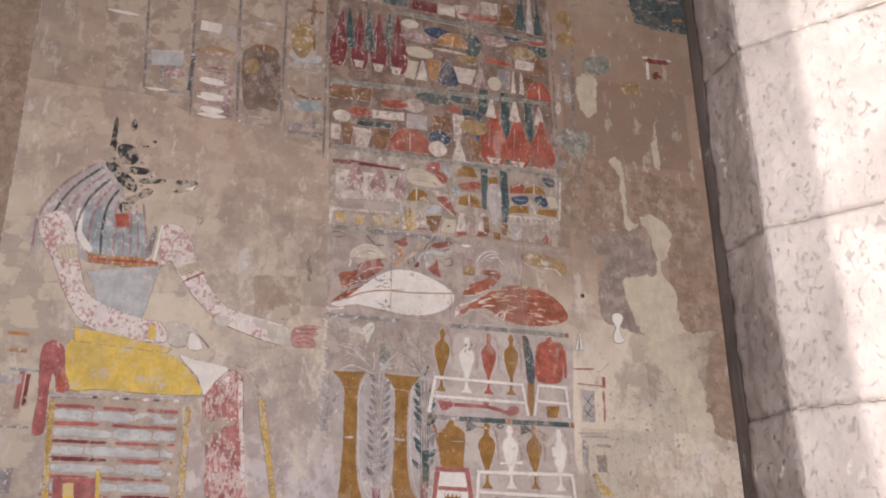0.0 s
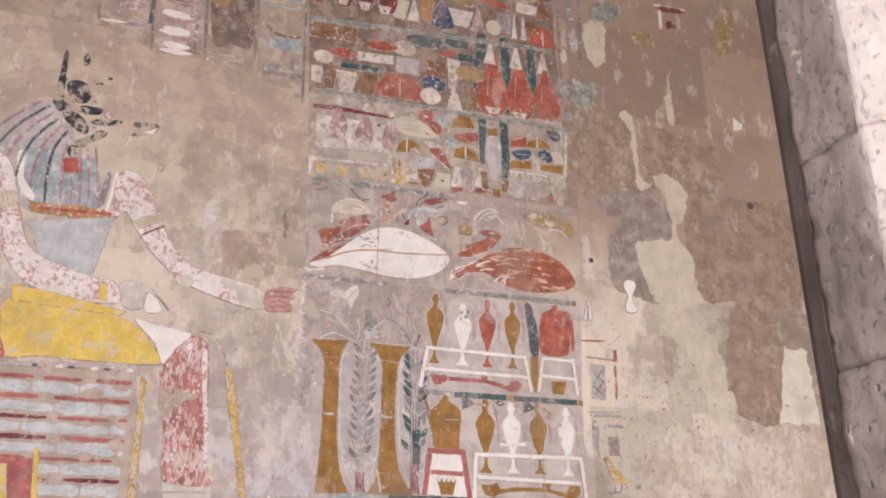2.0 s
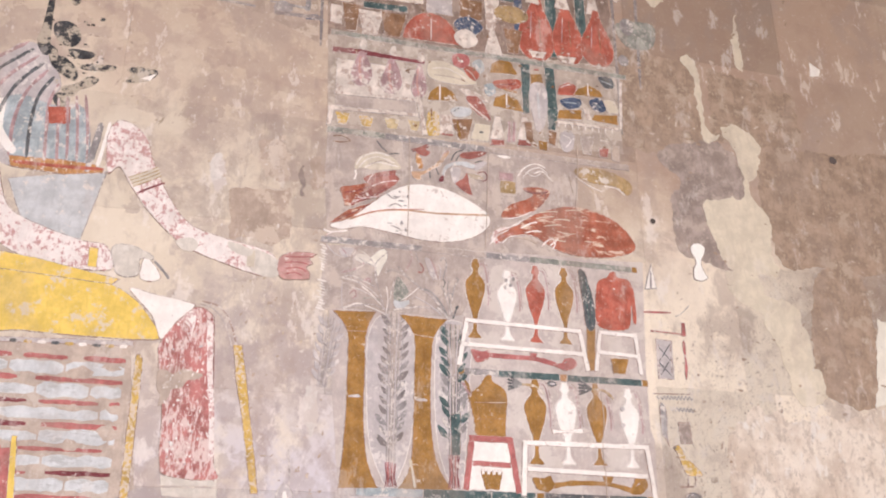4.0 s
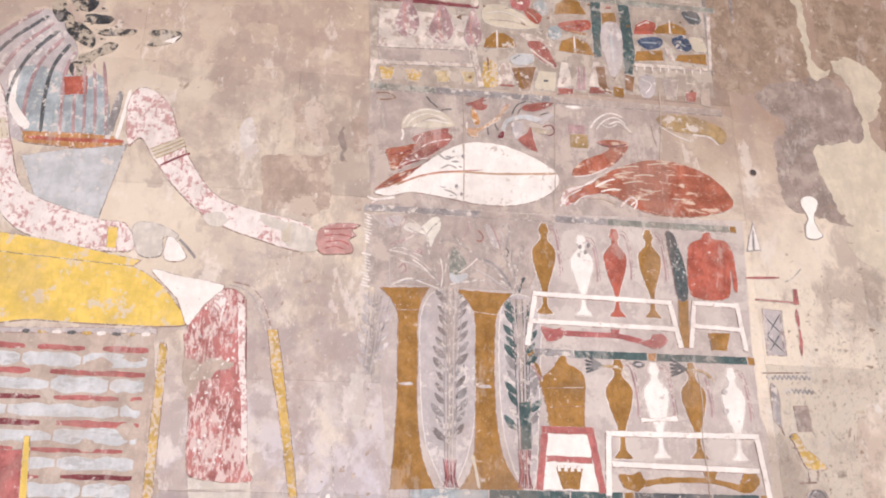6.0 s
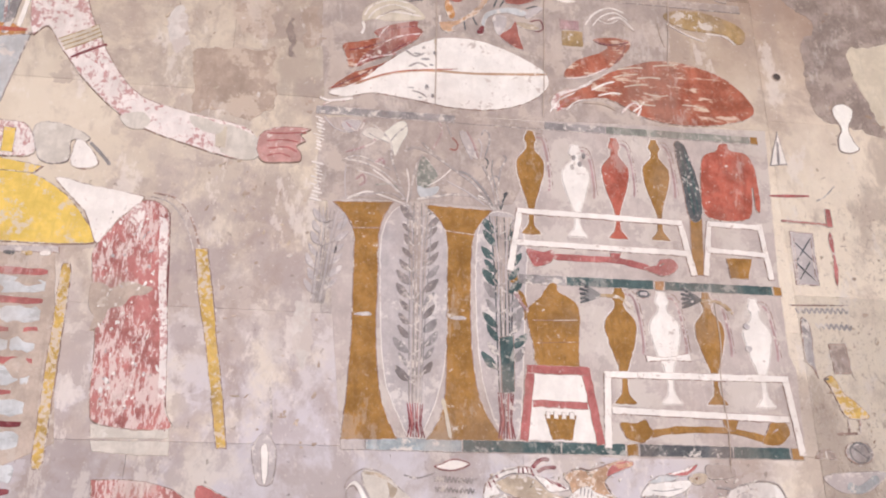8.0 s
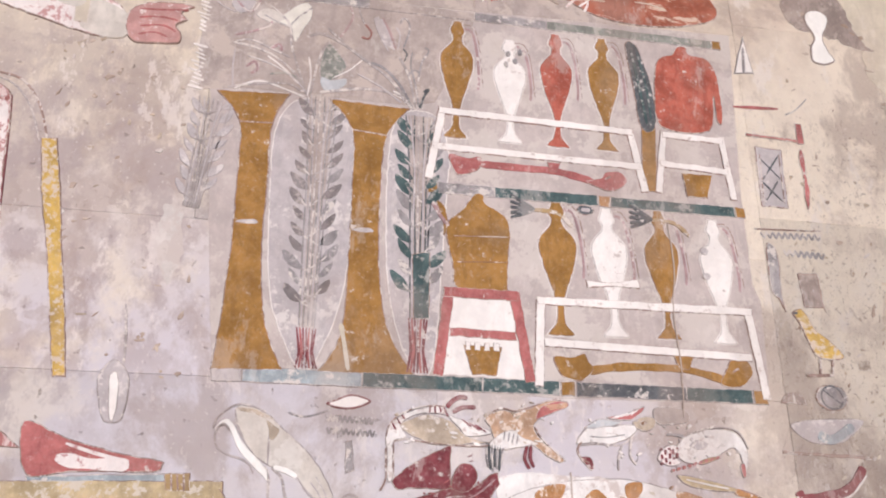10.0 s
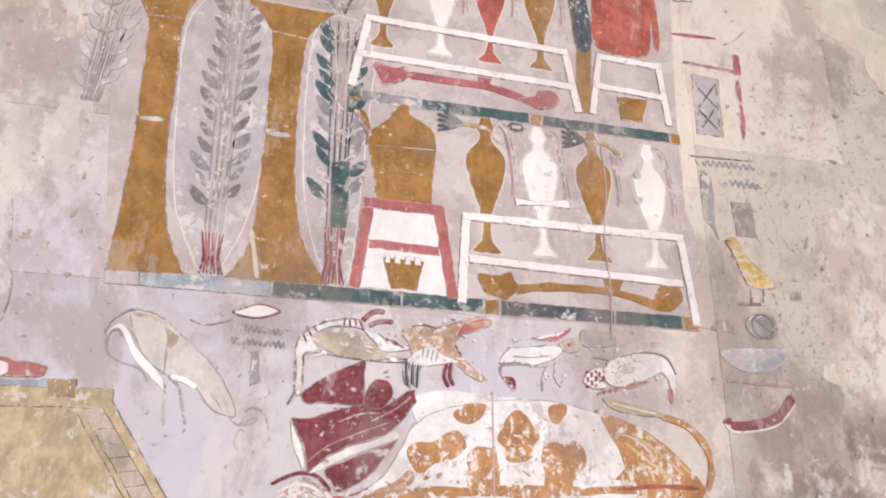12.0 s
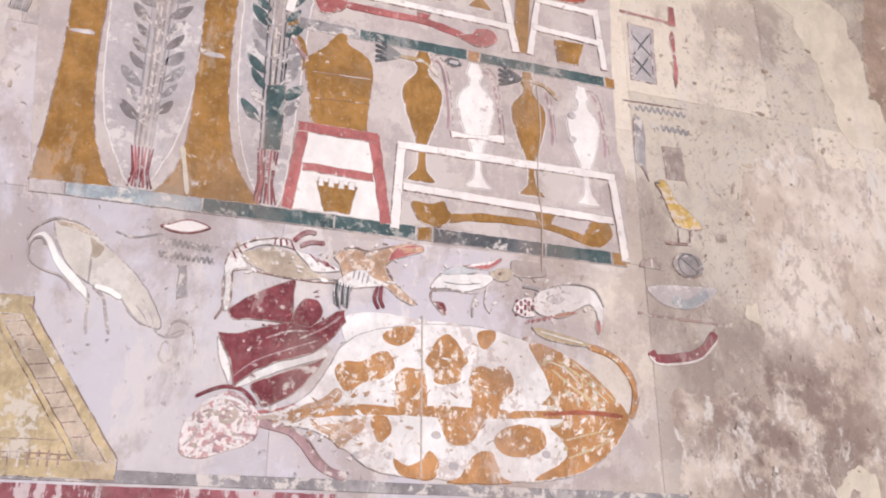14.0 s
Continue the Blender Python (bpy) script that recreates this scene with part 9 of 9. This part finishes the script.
def jamb_block(lo, hi, rough, seed):
    """A block of the door jamb; its face lies in the plane x = 0, broken where rough."""
    bm = bmesh.new()
    ny, nz = max(2, int((hi[0] - lo[0]) / 0.013)), max(2, int((hi[1] - lo[1]) / 0.013))
    grid = []
    for i in range(ny + 1):
        col = []
        for k in range(nz + 1):
            y, z = lo[0] + (hi[0] - lo[0]) * i / ny, lo[1] + (hi[1] - lo[1]) * k / nz
            rim = min(i, ny - i, k, nz - k) == 0
            n1 = noise.fractal(Vector((seed, y * 9, z * 7)), 0.8, 2.2, 5)
            n2 = noise.fractal(Vector((seed + 3, y * 40, z * 22)), 0.7, 2.2, 4)
            x = n1 * (0.006 if rough else 0.003) + n2 * (0.006 if rough else 0.003) + (0.0035 if rim else 0.0) + (0.008 if rough else 0)
            col.append(bm.verts.new((x, y + (0.003 * n1 if rim else 0), z)))
        grid.append(col)
    for i in range(ny):
        for k in range(nz):
            bm.faces.new((grid[i][k], grid[i][k + 1], grid[i + 1][k + 1], grid[i + 1][k]))
    border = [grid[i][0] for i in range(ny + 1)] + [grid[ny][k] for k in range(1, nz + 1)] + [grid[i][nz] for i in range(ny - 1, -1, -1)] + [grid[0][k] for k in range(nz - 1, 0, -1)]
    back = [bm.verts.new((0.16, v.co.y, v.co.z)) for v in border]
    for i in range(len(border)):
        j = (i + 1) % len(border)
        bm.faces.new((border[i], border[j], back[j], back[i]))
    bmesh.ops.recalc_face_normals(bm, faces=bm.faces)
    for f in bm.faces:
        f.smooth = True
    return bm


def prism(name, plan, z0, z1, material, label, category="wall"):
    """An upright block over a plan of corners."""
    bm = bmesh.new()
    low, high = [[bm.verts.new((x, y, z)) for x, y in plan] for z in (z0, z1)]
    bm.faces.new(low); bm.faces.new(high)
    for k in range(len(plan)):
        j = (k + 1) % len(plan)
        bm.faces.new((low[k], low[j], high[j], high[k]))
    bmesh.ops.recalc_face_normals(bm, faces=bm.faces)
    return tagged(mesh_object(name, bm, material), label, category, kind="structure")


# the jamb: a narrow broken inner face, a splayed dressed face, and the outer reveal
CORNER, SPLAY, TURN = (RIGHT, 1.607), 0.577, radians(40.4)
OUTER = (CORNER[0] + SPLAY * math.sin(TURN), CORNER[1] - SPLAY * math.cos(TURN))
jamb = prism("door_jamb", [(RIGHT + 0.028, 1.80), (RIGHT + 0.028, CORNER[1] + 0.012), (OUTER[0] + 0.03, OUTER[1] + 0.005), (OUTER[0] + 0.03, FRONT), (1.77, FRONT), (1.77, 1.80)], 0.0, LINTEL, MORTAR, "pale stone jamb of the doorway, sunlit on its splayed outer face")
zs = [0, 0.40, 0.79, 1.18, 1.570, 1.964, 2.362, 2.828, 3.25, 3.66, 4.10, LINTEL]
for k, (lo, hi) in enumerate(zip(zs, zs[1:])):
    cut_at = -0.05 + 0.5 * (k % 2)
    for a, b in ((FRONT, cut_at), (cut_at, OUTER[1])):
        ob = mesh_object("stone_block", jamb_block((a + 0.001, lo + 0.001), (b - 0.0005, hi - 0.001), False, k * 7.3 + a), JAMB, jamb)
        ob.location.x = OUTER[0]
    ob = mesh_object("stone_block", jamb_block((0.0, lo + 0.001), (SPLAY, hi - 0.001), False, k * 3.7 + 2), JAMB, jamb)
    ob.location, ob.rotation_euler.z = (*OUTER, 0), TURN
    # broken inner face, its shade put into the stone's colour
    ob = mesh_object("stone_block", jamb_block((CORNER[1] - 0.004, lo + 0.001), (1.762, hi - 0.001), True, k * 5.1), JAMB_ROUGH_SHADED, jamb)
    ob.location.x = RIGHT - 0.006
    # lime mortar smeared along the joint
    bm = bmesh.new()
    rng = random.Random(k)
    for q in range(26):
        if rng.random() < 0.4:
            continue
        u, e = SPLAY * (0.02 + 0.96 * q / 26), rng.uniform(0.0008, 0.0030)
        box_into(bm, (-0.0035, u, hi - e), (0.01, u + SPLAY / 26 * rng.uniform(0.5, 1.1), hi + e * rng.uniform(0.3, 1.0)), 0.001)
    ob = mesh_object("mortar_joint", bm, PAINT["bone"], jamb, "white lime mortar smeared in a joint")
    ob.location, ob.rotation_euler.z = (*OUTER, 0), TURN
# the inner arris, rounded and given a darker stone colour
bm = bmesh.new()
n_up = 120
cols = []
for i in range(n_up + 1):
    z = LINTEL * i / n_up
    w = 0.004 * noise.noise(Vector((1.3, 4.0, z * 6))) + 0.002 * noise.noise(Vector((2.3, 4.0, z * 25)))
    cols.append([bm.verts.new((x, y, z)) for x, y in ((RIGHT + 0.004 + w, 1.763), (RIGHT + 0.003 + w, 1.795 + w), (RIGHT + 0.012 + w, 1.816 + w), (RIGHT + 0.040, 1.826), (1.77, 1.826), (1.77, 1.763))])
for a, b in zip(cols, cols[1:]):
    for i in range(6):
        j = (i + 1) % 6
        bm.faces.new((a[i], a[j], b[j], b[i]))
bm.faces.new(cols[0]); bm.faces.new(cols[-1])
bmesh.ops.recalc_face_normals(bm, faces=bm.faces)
mesh_object("arris", bm, DARK_STRIP, jamb, "dark inner edge of the jamb")
